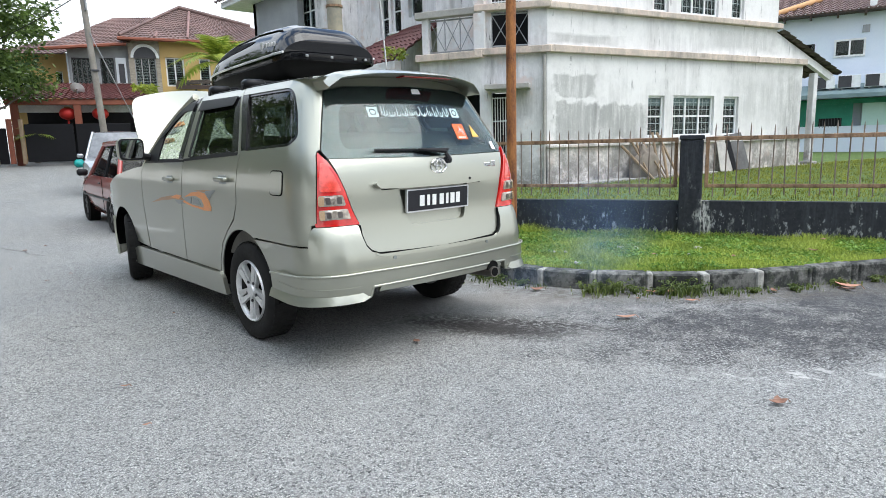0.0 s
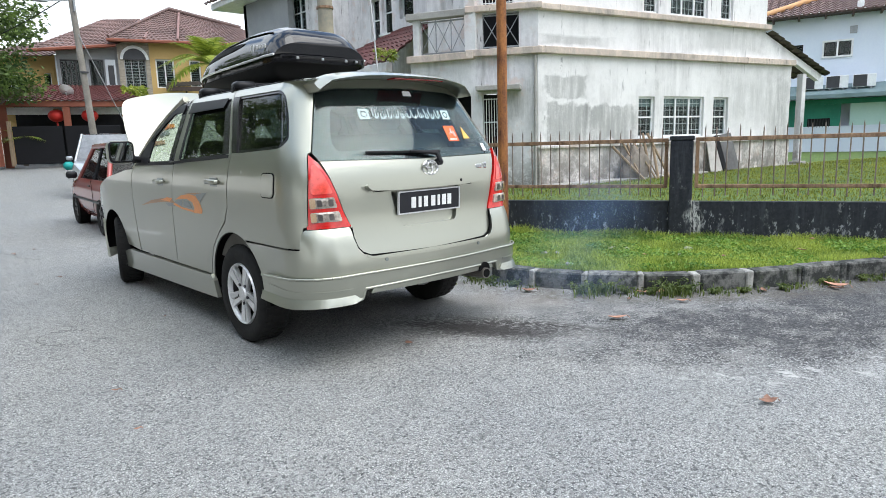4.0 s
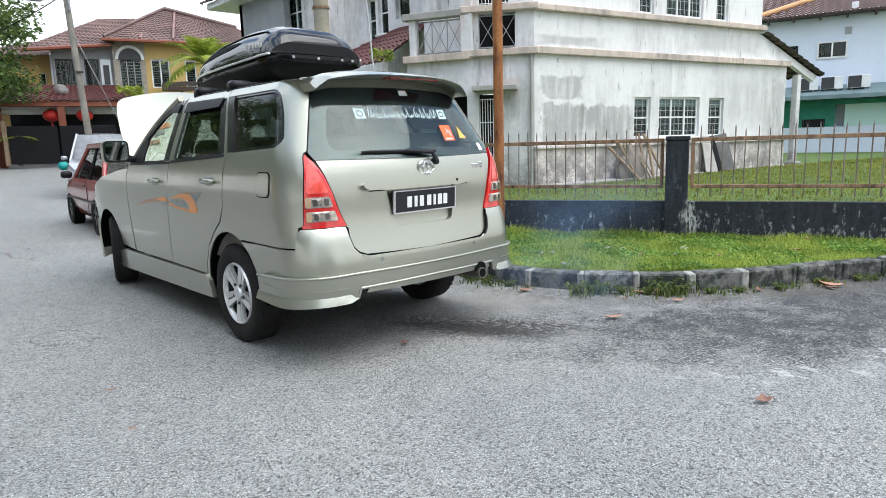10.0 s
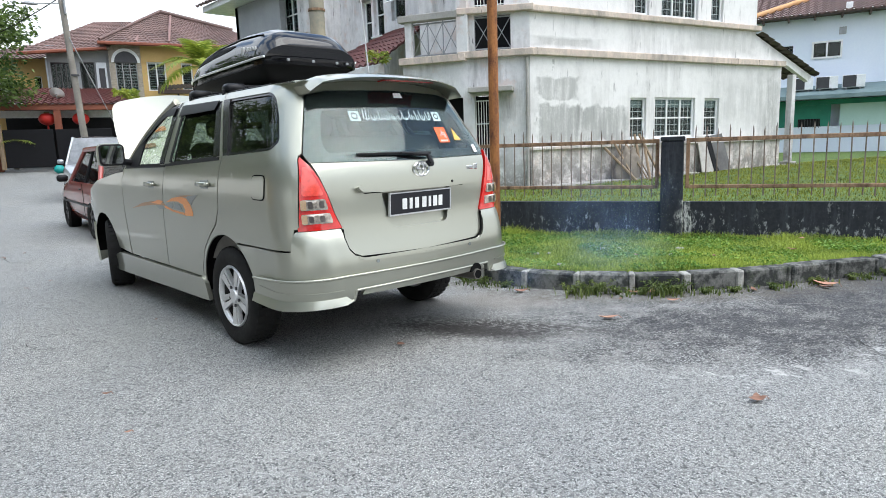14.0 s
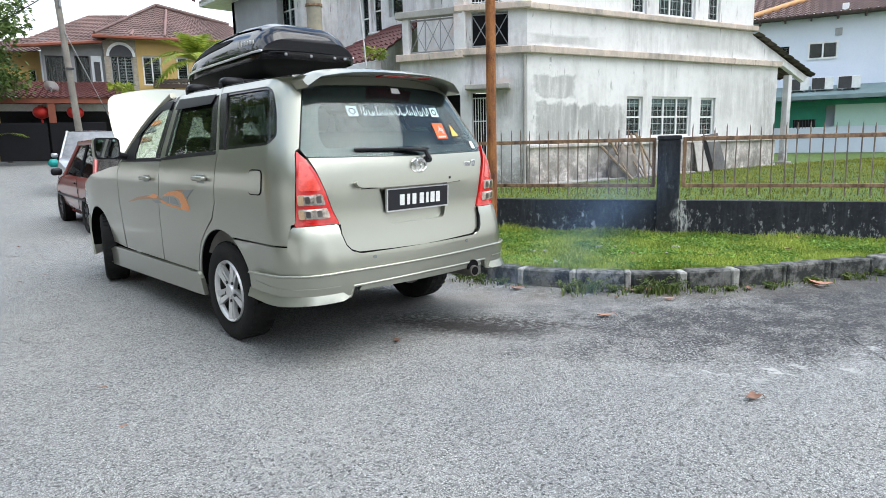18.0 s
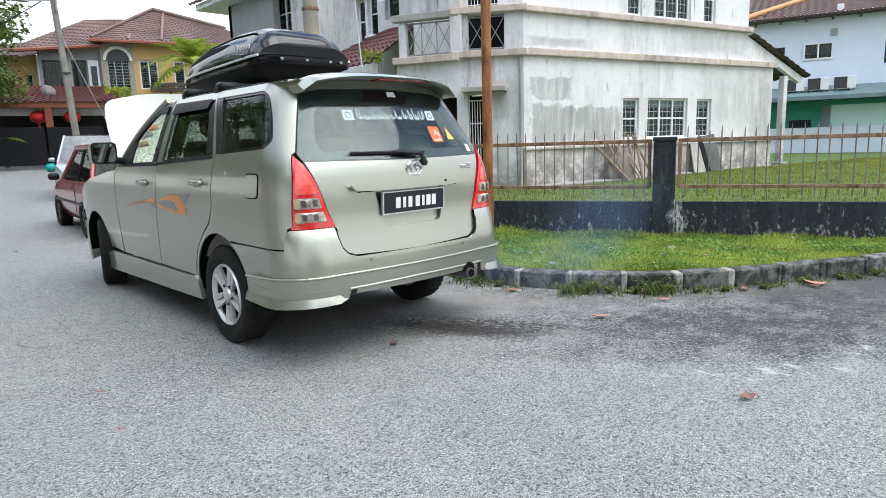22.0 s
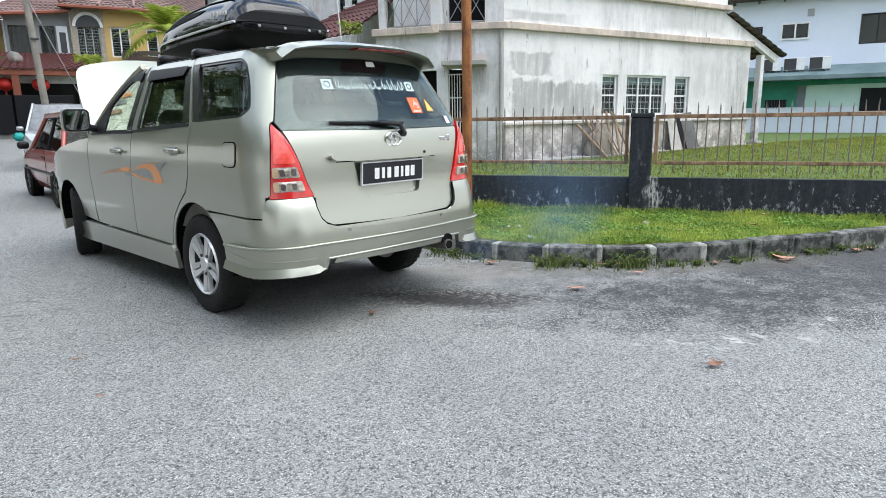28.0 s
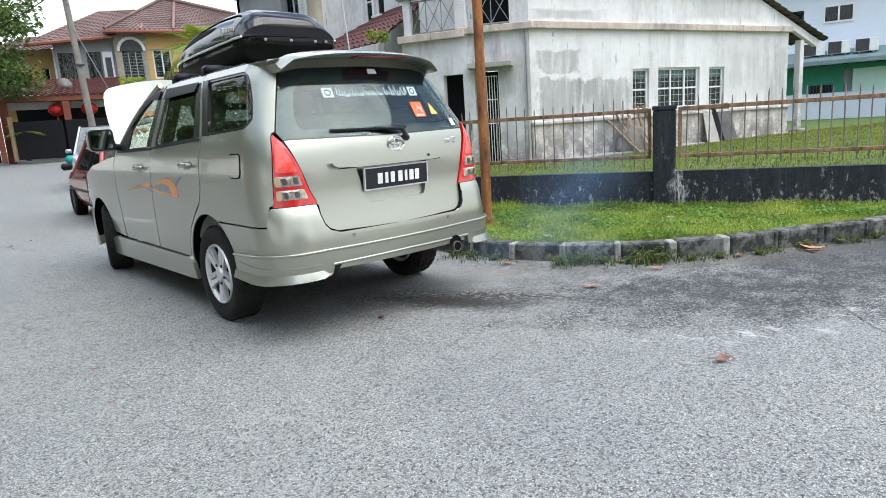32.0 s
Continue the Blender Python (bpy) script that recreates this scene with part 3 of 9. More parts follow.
def link_mesh(name, me, material, parent=None, label="", m=None):
    ob = new(name, me)
    if material is not None and not me.materials:
        me.materials.append(material)
    if parent is not None:
        ob.parent = parent
    if m is not None:
        ob.matrix_basis = m
    if label:
        ob["label"] = label
    return ob


def part(name, bm, material, parent=None, label="", m=None, smooth=False):
    me = bpy.data.meshes.new(name)
    bmesh.ops.recalc_face_normals(bm, faces=bm.faces[:])
    if smooth:
        for f in bm.faces:
            f.smooth = True
    bm.to_mesh(me)
    bm.free()
    if smooth and smooth is not True:
        me.set_sharp_from_angle(angle=radians(smooth))
    return link_mesh(name, me, material, parent, label, m)


def add_box(bm, c, s, m=None, bev=0.0):
    """A box of size s round c, edges bevelled by bev."""
    r = bmesh.ops.create_cube(bm, size=1.0)
    vs = r["verts"]
    for v in vs:
        v.co = Vector((v.co.x * s[0] + c[0], v.co.y * s[1] + c[1], v.co.z * s[2] + c[2]))
    if bev:
        es = list({e for v in vs for e in v.link_edges})
        r2 = bmesh.ops.bevel(bm, geom=es, offset=bev, segments=1, affect="EDGES", clamp_overlap=True)
        vs = list({v for f in r2["faces"] for v in f.verts} | {v for v in vs if v.is_valid})
    if m is not None:
        bmesh.ops.transform(bm, matrix=m, verts=vs)
    return vs


def box(c, s, bev=0.0, m=None):
    bm = bmesh.new()
    add_box(bm, c, s, m, bev)
    return bm


def rod_into(bm, a, b, r, seg=8, r2=None):
    a, b = Vector(a), Vector(b)
    d = b - a
    q = d.to_track_quat("Z", "Y").to_matrix().to_4x4()
    bmesh.ops.create_cone(bm, cap_ends=True, segments=seg, radius1=r, radius2=r if r2 is None else r2, depth=d.length,
                          matrix=Matrix.Translation((a + b) / 2) @ q)


def rod(a, b, r, seg=8, r2=None):
    bm = bmesh.new()
    rod_into(bm, a, b, r, seg, r2)
    return bm


def prism(poly, h, m=None):
    """A flat polygon (x, y) raised by h along z."""
    bm = bmesh.new()
    lo = [bm.verts.new((x, y, 0)) for x, y in poly]
    hi = [bm.verts.new((x, y, h)) for x, y in poly]
    k = len(poly)
    bm.faces.new(lo[::-1])
    bm.faces.new(hi)
    for i in range(k):
        bm.faces.new((lo[i], lo[(i + 1) % k], hi[(i + 1) % k], hi[i]))
    if m is not None:
        bm.transform(m)
    return bm


def frame_of(o, d, n):
    """Axes of an upright face: x along d, y out along n, z up, from o."""
    o, d, n = Vector(o), Vector(d).normalized(), Vector(n).normalized()
    return Matrix(((d.x, n.x, 0, o.x), (d.y, n.y, 0, o.y), (0, 0, 1, o.z), (0, 0, 0, 1)))


def wall_bm(s0, s1, z0, z1, y0, y1, holes):
    """An upright wall from s0 to s1 and z0 to z1, between depths y0 and y1, with rectangular openings through it."""
    xs = sorted({s0, s1, *[h[0] for h in holes], *[h[1] for h in holes]})
    zs = sorted({z0, z1, *[h[2] for h in holes], *[h[3] for h in holes]})
    bm = bmesh.new()
    solid = {}
    for i in range(len(xs) - 1):
        for j in range(len(zs) - 1):
            cx, cz = (xs[i] + xs[i + 1]) / 2, (zs[j] + zs[j + 1]) / 2
            solid[i, j] = not any(h[0] < cx < h[1] and h[2] < cz < h[3] for h in holes)
    vid = {}

    def v(i, j, y):
        if (i, j, y) not in vid:
            vid[i, j, y] = bm.verts.new((xs[i], y, zs[j]))
        return vid[i, j, y]
    for (i, j), on in solid.items():
        if not on:
            continue
        for y in (y0, y1):
            bm.faces.new((v(i, j, y), v(i + 1, j, y), v(i + 1, j + 1, y), v(i, j + 1, y)))
        for a, b2, nb in (((i, j), (i + 1, j), (i, j - 1)), ((i, j + 1), (i + 1, j + 1), (i, j + 1)), ((i, j), (i, j + 1), (i - 1, j)), ((i + 1, j), (i + 1, j + 1), (i + 1, j))):
            if not solid.get(nb, False):
                bm.faces.new((v(*a, y0), v(*b2, y0), v(*b2, y1), v(*a, y1)))
    return bm

# ---- ground, kerb and verge ----
def gz(x, y):
    t = min(1.0, max(0.0, (y - 14.0) / 24.0))
    return 0.8 * t * t * (3 - 2 * t)


KERB = [(8.8, 36.0), (6.7, 28.0), (4.7, 20.5), (2.9, 13.5), (1.60, 6.0), (1.50, 2.0), (1.51, 0.6), (1.55, 0.03), (1.63, -0.5), (1.82, -0.93), (2.10, -1.29), (2.50, -1.68),
        (3.0, -2.0), (3.56, -2.29), (4.0, -2.52), (6.0, -3.5), (14.0, -7.4), (40.0, -20.0)]
FO, FE = Vector((3.44, 1.41, 0)), Vector((5.27, -2.17, 0))       # the fence's line
FDIR = (FE - FO).normalized()
FOUT = Vector((FDIR.y, -FDIR.x, 0))                              # towards the street
if FOUT.x > 0:
    FOUT = -FOUT


def ground_z(x, y):
    """Height of the verge and the yard behind the fence."""
    back = -(Vector((x, y, 0)) - FO).dot(FOUT)
    s = (Vector((x, y, 0)) - FA).dot(FD)
    yard = 0.20 + 0.012 * min(11.0, max(0.0, s))
    k = min(1.0, max(0.0, (back - 0.1) / 2.5))
    near = 0.135 - 0.022 * min(3.0, max(0.0, back + 2.2)) + 0.018 * noise.noise((x * 1.3, y * 1.3, 0))
    return max(near * (1 - k) + yard * k, gz(x, y) + 0.12 if y > 14 else -1)


bm = bmesh.new()
gx = [-1500, -300, -80, -30, -14, -8, -4, -2, 0, 1, 2, 3, 4, 6, 10, 20, 40, 90, 300, 1500]
gy = [-1500, -300, -80, -30, -12, -6, -4, -2, -1, 0, 1, 2, 4, 8, 12, 14, 17, 20, 23, 26, 29, 32, 35, 38, 44, 60, 120, 400, 1500]
gv = [[bm.verts.new((x, y, gz(x, y))) for y in gy] for x in gx]
for i in range(len(gx) - 1):
    for j in range(len(gy) - 1):
        bm.faces.new((gv[i][j], gv[i + 1][j], gv[i + 1][j + 1], gv[i][j + 1]))
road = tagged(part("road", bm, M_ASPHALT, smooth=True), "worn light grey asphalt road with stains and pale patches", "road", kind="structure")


def inside(p, poly):
    c, k = False, len(poly)
    for i in range(k):
        (x1, y1), (x2, y2) = poly[i], poly[(i + 1) % k]
        if (y1 > p[1]) != (y2 > p[1]) and p[0] < (x2 - x1) * (p[1] - y1) / (y2 - y1) + x1:
            c = not c
    return c


def cdt_faces(outline, holes=(), pts=()):
    """Triangles of a flat outline with holes, refined by the loose points that lie inside."""
    from mathutils.geometry import delaunay_2d_cdt
    vs, es = [], []
    for loop in (outline, *holes):
        o = len(vs)
        vs += [Vector(p) for p in loop]
        es += [(o + i, o + (i + 1) % len(loop)) for i in range(len(loop))]
    vs += [Vector(p) for p in pts if inside(p, outline) and not any(inside(p, h) for h in holes)]
    ov, _, of, *_ = delaunay_2d_cdt(vs, es, [], 0, 1e-6)
    keep = []
    for f in of:
        c = ((ov[f[0]].x + ov[f[1]].x + ov[f[2]].x) / 3, (ov[f[0]].y + ov[f[1]].y + ov[f[2]].y) / 3)
        if inside(c, outline) and not any(inside(c, h) for h in holes):
            keep.append(f)
    return ov, keep


KIN = 0.13                                                        # kerb width
verge_poly = [(x + (KIN if y > -0.2 else KIN * 0.75), y + (0.0 if y > -0.2 else KIN * 0.66)) for x, y in KERB] + [(60.0, -20.0), (60.0, 60.0)]
loose = [(x * 0.3 + 1.4, y * 0.3 - 4) for x in range(50) for y in range(60)]
ov, of = cdt_faces(verge_poly, (), loose)
bm = bmesh.new()
vv = [bm.verts.new((p.x, p.y, ground_z(p.x, p.y))) for p in ov]
for f in of:
    bm.faces.new([vv[i] for i in f])
verge = tagged(part("verge", bm, M_SOIL, smooth=True), "turf ground of the verge and the house yard", "ground", kind="structure")

# kerb stones along the curve, about 0.55 m each, some with painted white ends
kerb = tagged(grp("kerb"), "low kerb of mossy concrete stones with flaking paint", "kerb", kind="structure")


def along(poly, step, start=0.0, gap=0.0):
    """Pairs of points every step along a line of points."""
    pts = [Vector((*p, 0)) for p in poly]
    cum = [0.0]
    for a, b in zip(pts, pts[1:]):
        cum.append(cum[-1] + (b - a).length)

    def at(d):
        for i in range(len(pts) - 1):
            if d <= cum[i + 1] or i == len(pts) - 2:
                return pts[i].lerp(pts[i + 1], (d - cum[i]) / max(1e-6, cum[i + 1] - cum[i]))
    d, out = start, []
    while d + step <= cum[-1]:
        out.append((at(d), at(d + step - gap)))
        d += step
    return out


rk = random.Random(4)
kline = along(KERB[4:15], 0.46, 0.0, 0.0)
for i, (a, b) in enumerate(kline):
    d = (b - a)
    L = d.length
    d.normalize()
    nrm = Vector((d.y, -d.x, 0))
    if nrm.x > 0 and nrm.y > 0:
        nrm = -nrm
    nrm = Vector((-abs(d.y), -abs(d.x), 0)) if d.y < 0 else nrm
    white = rk.uniform(0.035, 0.075)
    fm = frame_of((a.x, a.y, gz(a.x, a.y) - 0.02 + rk.uniform(-0.006, 0.006)), d, nrm) @ pose(0, 0, 0, 0, 0, rk.uniform(-1.0, 1.0))
    kb = part("kerb_stone", box((L / 2 - white / 2, -0.068, 0.085), (L - white - 0.008, 0.14, 0.17), 0.014), M_KERB, kerb, m=fm)
    if rk.random() < 0.6:
        part("kerb_stone", box((L - white / 2 - 0.002, -0.067, 0.084), (white, 0.138, 0.168), 0.01), M_KERBWHITE, kerb, "white painted kerb end", m=fm)
    else:
        part("kerb_stone", box((L - white / 2 - 0.002, -0.069, 0.083), (white, 0.138, 0.166), 0.012), M_KERB, kerb, m=fm)
for a, b in along(KERB[:5], 2.0) + along(KERB[14:], 2.0):
    d = (b - a).normalized()
    nrm = Vector((-abs(d.y), -abs(d.x), 0))
    part("kerb_stone", box((1.0, -0.068, 0.085), (1.99, 0.14, 0.17), 0.012), M_KERB, kerb, m=frame_of((a.x, a.y, gz(a.x, a.y) - 0.02), d, nrm))

# ---- fence ----
FM_F = frame_of(FO, FDIR, FOUT)
fence_wall = tagged(grp("fence_wall", FM_F), "low rendered boundary wall, black with mould and flaking white paint", "wall", kind="structure")
part("wall_section", wall_bm(-1.05, 1.84, -0.1, 0.52, -0.06, 0.06, []), M_FENCEWALL, fence_wall)
part("wall_section", wall_bm(2.09, 16.0, -0.1, 0.52, -0.06, 0.06, []), M_FENCEWALL, fence_wall)


def fence_post(s):
    e = tagged(grp("fence_post", FM_F @ pose(s, 0, 0)), "square rendered fence post, blackened by mould", "fence post", "posts of the fence")
    part("shaft", box((0, 0, 0.54), (0.245, 0.22, 1.34), 0.012), M_FENCEWALL, e)
    part("cap", box((0, 0, 1.235), (0.262, 0.236, 0.05), 0.008), M_FENCEWALL, e)
    return e


FS = FM_F.inverted() @ frame_of(FO - FDIR * 1.05, (0.06, 1, 0), (-1, 0.06, 0))
part("wall_section", wall_bm(0.1, 7.0, -0.1, 0.52, -0.06, 0.06, []), M_FENCEWALL, fence_wall, m=FS)
post0 = fence_post(1.965)
for s in (-1.05, 5.0, 8.0, 11.0):
    copy_thing(post0, FM_F @ pose(s, 0, 0))


def fence_panel(s0, s1, seed, sag=0.0):
    r = random.Random(seed)
    e = tagged(grp("steel_railing", FM_F @ pose(s0, 0, 0)), "rusty steel fence panel with upright spiked bars", "railing", "railings of the fence")
    w = s1 - s0
    part("top_rail", box((w / 2, 0, 1.215), (w, 0.035, 0.045), 0.004), M_RUST, e, m=pose(0, 0, 0, 0, sag))
    part("bottom_rail", box((w / 2, 0, 0.69), (w, 0.035, 0.04), 0.004), M_RUST, e, m=pose(0, 0, 0, 0, sag))
    part("end_bar", box((0.02, 0, 0.955), (0.04, 0.034, 0.50), 0.004), M_RUST, e)
    part("end_bar", box((w - 0.02, 0, 0.955), (0.04, 0.034, 0.50), 0.004), M_RUST, e)
    k = int(w / 0.118)
    for i in range(k):
        x = 0.09 + i * (w - 0.16) / max(1, k - 1) + r.uniform(-0.008, 0.008)
        top = 1.36 + r.uniform(-0.03, 0.02)
        low = 0.585 + r.uniform(-0.02, 0.02)
        bm = bmesh.new()
        rod_into(bm, (x + r.uniform(-0.012, 0.012), 0.004, low), (x, 0, top - 0.05), 0.0072, 6)
        rod_into(bm, (x, 0, top - 0.05), (x + r.uniform(-0.004, 0.004), 0, top), 0.0075, 6, 0.001)
        part("bar", bm, M_RUSTBAR, e)
    return e


fence_panel(-0.92, 1.82, 1)
fence_panel(2.11, 4.86, 2)
fence_panel(5.14, 7.86, 3)
fence_panel(8.14, 10.86, 4)

# leaning rusty pole on the verge
rp = tagged(grp("rusty_pole", pose(2.27, 0.52, 0.1)), "tall rusty orange steel pipe standing in the grass", "pole")
part("pipe", rod((0, 0, 0), (0.03, 0.02, 6.0), 0.05, 20), M_RUSTPOLE, rp, smooth=40)
part("collar", rod((0.003, 0.002, 0.1), (0.004, 0.003, 0.13), 0.062, 20), M_RUST, rp, smooth=40)

# ---- windows ----
def window(parent, name, fm, s0, s1, z0, z1, cols=1, rows=2, grille=True, frame_mat=None, out=0.0, depth=0.14, bars=(3, 3), behind=None, fw=0.05, gy=-0.05, blind=0.0, gr=0.011):
    """A framed window in an opening: frame, mullions, panes, an inside grille and a dark box in place of the room's
    shade.
    """
    fmat = frame_mat or M_WHITE
    w, h = s1 - s0, z1 - z0
    wn_ = link_mesh(name, None, None, parent, m=fm @ pose(s0, out - depth, z0))
    bm = bmesh.new()
    for c, s in (((w / 2, 0, fw / 2), (w, 0.05, fw)), ((w / 2, 0, h - fw / 2), (w, 0.05, fw)), ((fw / 2, 0, h / 2), (fw, 0.05, h - 2 * fw)), ((w - fw / 2, 0, h / 2), (fw, 0.05, h - 2 * fw))):
        add_box(bm, c, s, None, 0.004)
    part("window_frame", bm, fmat, wn_)
    bm = bmesh.new()
    for i in range(1, cols):
        add_box(bm, (w * i / cols, 0.002, h / 2), (fw * 0.85, 0.048, h - 2 * fw))
    for j in range(1, rows):
        add_box(bm, (w / 2, -0.002, h * j / rows), (w - 2 * fw, 0.044, fw * 0.75))
    if cols * rows > 1:
        part("mullion", bm, fmat, wn_)
    else:
        bm.free()
    cw, rh = w / cols, h / rows
    for i in range(cols):
        for j in range(rows):
            p = part("pane", box((cw * (i + 0.5), -0.004, rh * (j + 0.5)), (cw - fw * 0.7, 0.006, rh - fw * 0.7)), M_PANE, wn_)
            p.visible_shadow = False
    if grille:
        bm = bmesh.new()
        nb = bars[0] * cols
        for i in range(1, nb):
            rod_into(bm, (w * i / nb, gy, fw), (w * i / nb, gy, h - fw), gr, 5)
        nr = bars[1] * rows
        for j in range(1, nr):
            rod_into(bm, (fw, gy, h * j / nr), (w - fw, gy, h * j / nr), gr, 5)
        part("grille", bm, M_WHITE, wn_)
    if blind:
        part("blind", box((w / 2, -0.028, h * (1 - blind / 2)), (w - fw, 0.006, h * blind - fw)), M_BLIND, wn_, "pale blind behind the upper panes")
    # dark backing box: the room's shade is in its colour
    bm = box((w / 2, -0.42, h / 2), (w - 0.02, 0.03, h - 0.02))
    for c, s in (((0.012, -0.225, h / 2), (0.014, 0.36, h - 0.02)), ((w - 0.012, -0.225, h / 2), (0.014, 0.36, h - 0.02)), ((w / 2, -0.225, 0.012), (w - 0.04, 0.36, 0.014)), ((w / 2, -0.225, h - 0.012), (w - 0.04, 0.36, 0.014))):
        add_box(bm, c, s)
    part("shade_backing", bm, behind or M_SHADE, wn_, "dark box standing in for the unlit room behind the glass")
    return wn_


def tiled(name, a, b, c, d, parent, material, pitch=0.30, row=0.33, amp=0.03, label="", thick=0.06):
    """A roof slope of rolled tiles: eave from a to b, ridge from d to c."""
    a, b, c, d = map(Vector, (a, b, c, d))
    nu = max(2, int(max((b - a).length, (c - d).length) / pitch)) * 4
    nv = max(1, int((((d + c) - (a + b)) / 2).length / row))
    nrm = (b - a).cross(d - a if (d - a).length > 0.01 else c - a).normalized()
    if nrm.z < 0:
        nrm = -nrm
    bm = bmesh.new()
    highs = []
    for j in range(nv):
        lows, under, highs = [], highs if j else [], []
        for i in range(nu + 1):
            u = i / nu
            w = amp * math.cos(u * nu / 4 * 2 * math.pi)
            lo = a.lerp(b, u).lerp(d.lerp(c, u), j / nv) + nrm * (w + 0.03)
            hi = a.lerp(b, u).lerp(d.lerp(c, u), (j + 1) / nv) + nrm * (w - 0.005)
            lows.append((bm.verts.new(lo), under[i] if j else bm.verts.new(lo - nrm * thick)))
            highs.append(bm.verts.new(hi))
        for i in range(nu):
            bm.faces.new((lows[i][0], lows[i + 1][0], highs[i + 1], highs[i]))
            bm.faces.new((lows[i][1], lows[i + 1][1], lows[i + 1][0], lows[i][0]))
    return part(name, bm, material, parent, label, smooth=50)


# ---- the white house behind the fence ----
FM = frame_of(FA, FD, FN)
house = tagged(grp("house", FM), "two-storey corner house in stained white render with peach ledges", "house")
IDN = Matrix.Identity(4)
lowW = [(3.09, 3.65, 1.23, 2.24), (3.96, 5.47, 1.23, 2.25), (5.84, 6.44, 1.22, 2.24)]
upW = [(3.20, 3.69, 4.23, 5.45), (4.12, 5.48, 4.23, 5.45), (5.99, 6.47, 4.23, 5.45)]
part("wall", wall_bm(0, 9.15, -0.2, 3.14, -0.22, 0, lowW), M_WALL, house)
part("wall", wall_bm(0, 7.9, 3.30, 4.06, -0.22, 0.0, []), M_WALL, house)
part("wall", wall_bm(0, 7.9, 4.20, 7.3, -0.22, 0.0, upW), M_WALL, house)
part("gable", prism([(7.9, 3.30), (9.15, 3.30), (10.5, 2.76), (10.66, 2.92), (7.9, 3.98)], 0.14, Matrix(((1, 0, 0, 0), (0, 0, -1, 0.0), (0, 1, 0, 0), (0, 0, 0, 1)))), M_WALL, house)
part("ledge", box((4.56, -0.02, 3.22), (9.26, 0.28, 0.16), 0.015), M_LEDGE, house, "peeling peach ledge streaked with mould")
part("ledge", box((3.96, -0.01, 4.13), (8.02, 0.30, 0.135), 0.015), M_LEDGE, house, "peach ledge below the upper windows")
part("plinth", box((4.58, -0.03, 0.40), (9.2, 0.16, 1.40), 0.02), M_PLINTH, house, "mouldy flaking plinth")
part("apron", box((2.6, 0.24, 0.0), (5.2, 0.40, 0.06), 0.01), M_CONC, house, "pale concrete apron along the wall", m=pose(0, 0, 0.215, 0, -0.7))
part("ledge", box((4.58, 0.03, 1.085), (9.24, 0.20, 0.07), 0.012), M_PLINTH, house, "narrow stained ledge below the windows")
part("wall", box((9.05, -4.4, 1.5), (0.2, 8.3, 3.3)), M_WALL2, house)
part("wall", box((7.8, -4.4, 5.6), (0.2, 8.3, 3.4)), M_WALL2, house)
part("column", box((9.86, -0.12, 1.55), (0.18, 0.18, 2.8), 0.01), M_WALL2, house, "white rendered porch column")
part("column_base", box((9.86, -0.10, 0.32), (0.34, 0.34, 0.14), 0.02), M_CONC, house)
part("porch_slab", box((9.9, -3.2, 0.24), (1.6, 6.4, 0.12), 0.01), M_CONC, house)
tiled("lean_to_roof", (10.74, 0.18, 2.95), (10.74, -6.0, 2.95), (7.9, -6.0, 4.02), (7.9, 0.18, 4.02), house, M_TILE_DARK, 0.24, 0.30, 0.025, "dark mouldy tiled lean-to roof")
tiled("roof", (-0.6, 0.7, 7.3), (8.5, 0.7, 7.3), (6.0, -4.2, 9.2), (2.0, -4.2, 9.2), house, M_TILE, label="tiled hip roof")
for (s0, s1, z0, z1), cols in zip(lowW, (1, 3, 1)):
    window(house, "window", IDN, s0, s1, z0, z1, cols, 2, True, bars=(3, 3), behind=M_CURTAIN, depth=0.09, fw=0.055, gy=-0.012, blind=0.27, gr=0.0085)
    part("sill", box(((s0 + s1) / 2, 0.03, z0 - 0.03), (s1 - s0 + 0.1, 0.10, 0.05), 0.006), M_WHITE, house)
for (s0, s1, z0, z1), cols in zip(upW, (1, 3, 1)):
    window(house, "window", IDN, s0, s1, z0, z1, cols, 2, True, bars=(3, 3), behind=M_CURTAIN, depth=0.09, fw=0.055, gy=-0.012, blind=0.27, gr=0.0085)

# its street corner: door bay from A to C, balcony front from C to D
PA, PC, PD = Vector((8.756, 5.384, 0)), Vector((7.87, 6.60, 0)), Vector((7.28, 7.81, 0))
HI = FM.inverted()
dAC, dCD = (PC - PA).normalized(), (PD - PC).normalized()
mAC = HI @ frame_of(PA, dAC, Vector((-dAC.y, dAC.x, 0)))
mCD = HI @ frame_of(PC, dCD, Vector((-dCD.y, dCD.x, 0)))
LAC, LCD = (PC - PA).length, (PD - PC).length
part("wall", wall_bm(0, LAC, -0.2, 3.14, -0.2, 0, [(0.72, 1.26, 0.05, 2.32)]), M_WALL2, house, m=mAC)
part("wall", wall_bm(0, LAC, 3.28, 4.08, -0.2, 0, [(0.42, 1.24, 3.30, 4.07)]), M_WALL2, house, m=mAC)
part("wall", wall_bm(0, LAC, 4.22, 7.3, -0.2, 0, [(0.16, 0.40, 4.35, 5.6), (0.55, 1.24, 4.24, 6.3)]), M_WALL2, house, m=mAC)
part("ledge", box((LAC / 2, 0.0, 3.21), (LAC + 0.2, 0.30, 0.15), 0.012), M_LEDGE, house, m=mAC)
part("ledge", box((LAC / 2, 0.0, 4.15), (LAC + 0.2, 0.28, 0.14), 0.012), M_LEDGE, house, m=mAC)
part("canopy", box((0.86, 0.20, 2.42), (0.98, 0.46, 0.11), 0.01), M_CONC, house, "grey concrete door canopy", m=mAC)
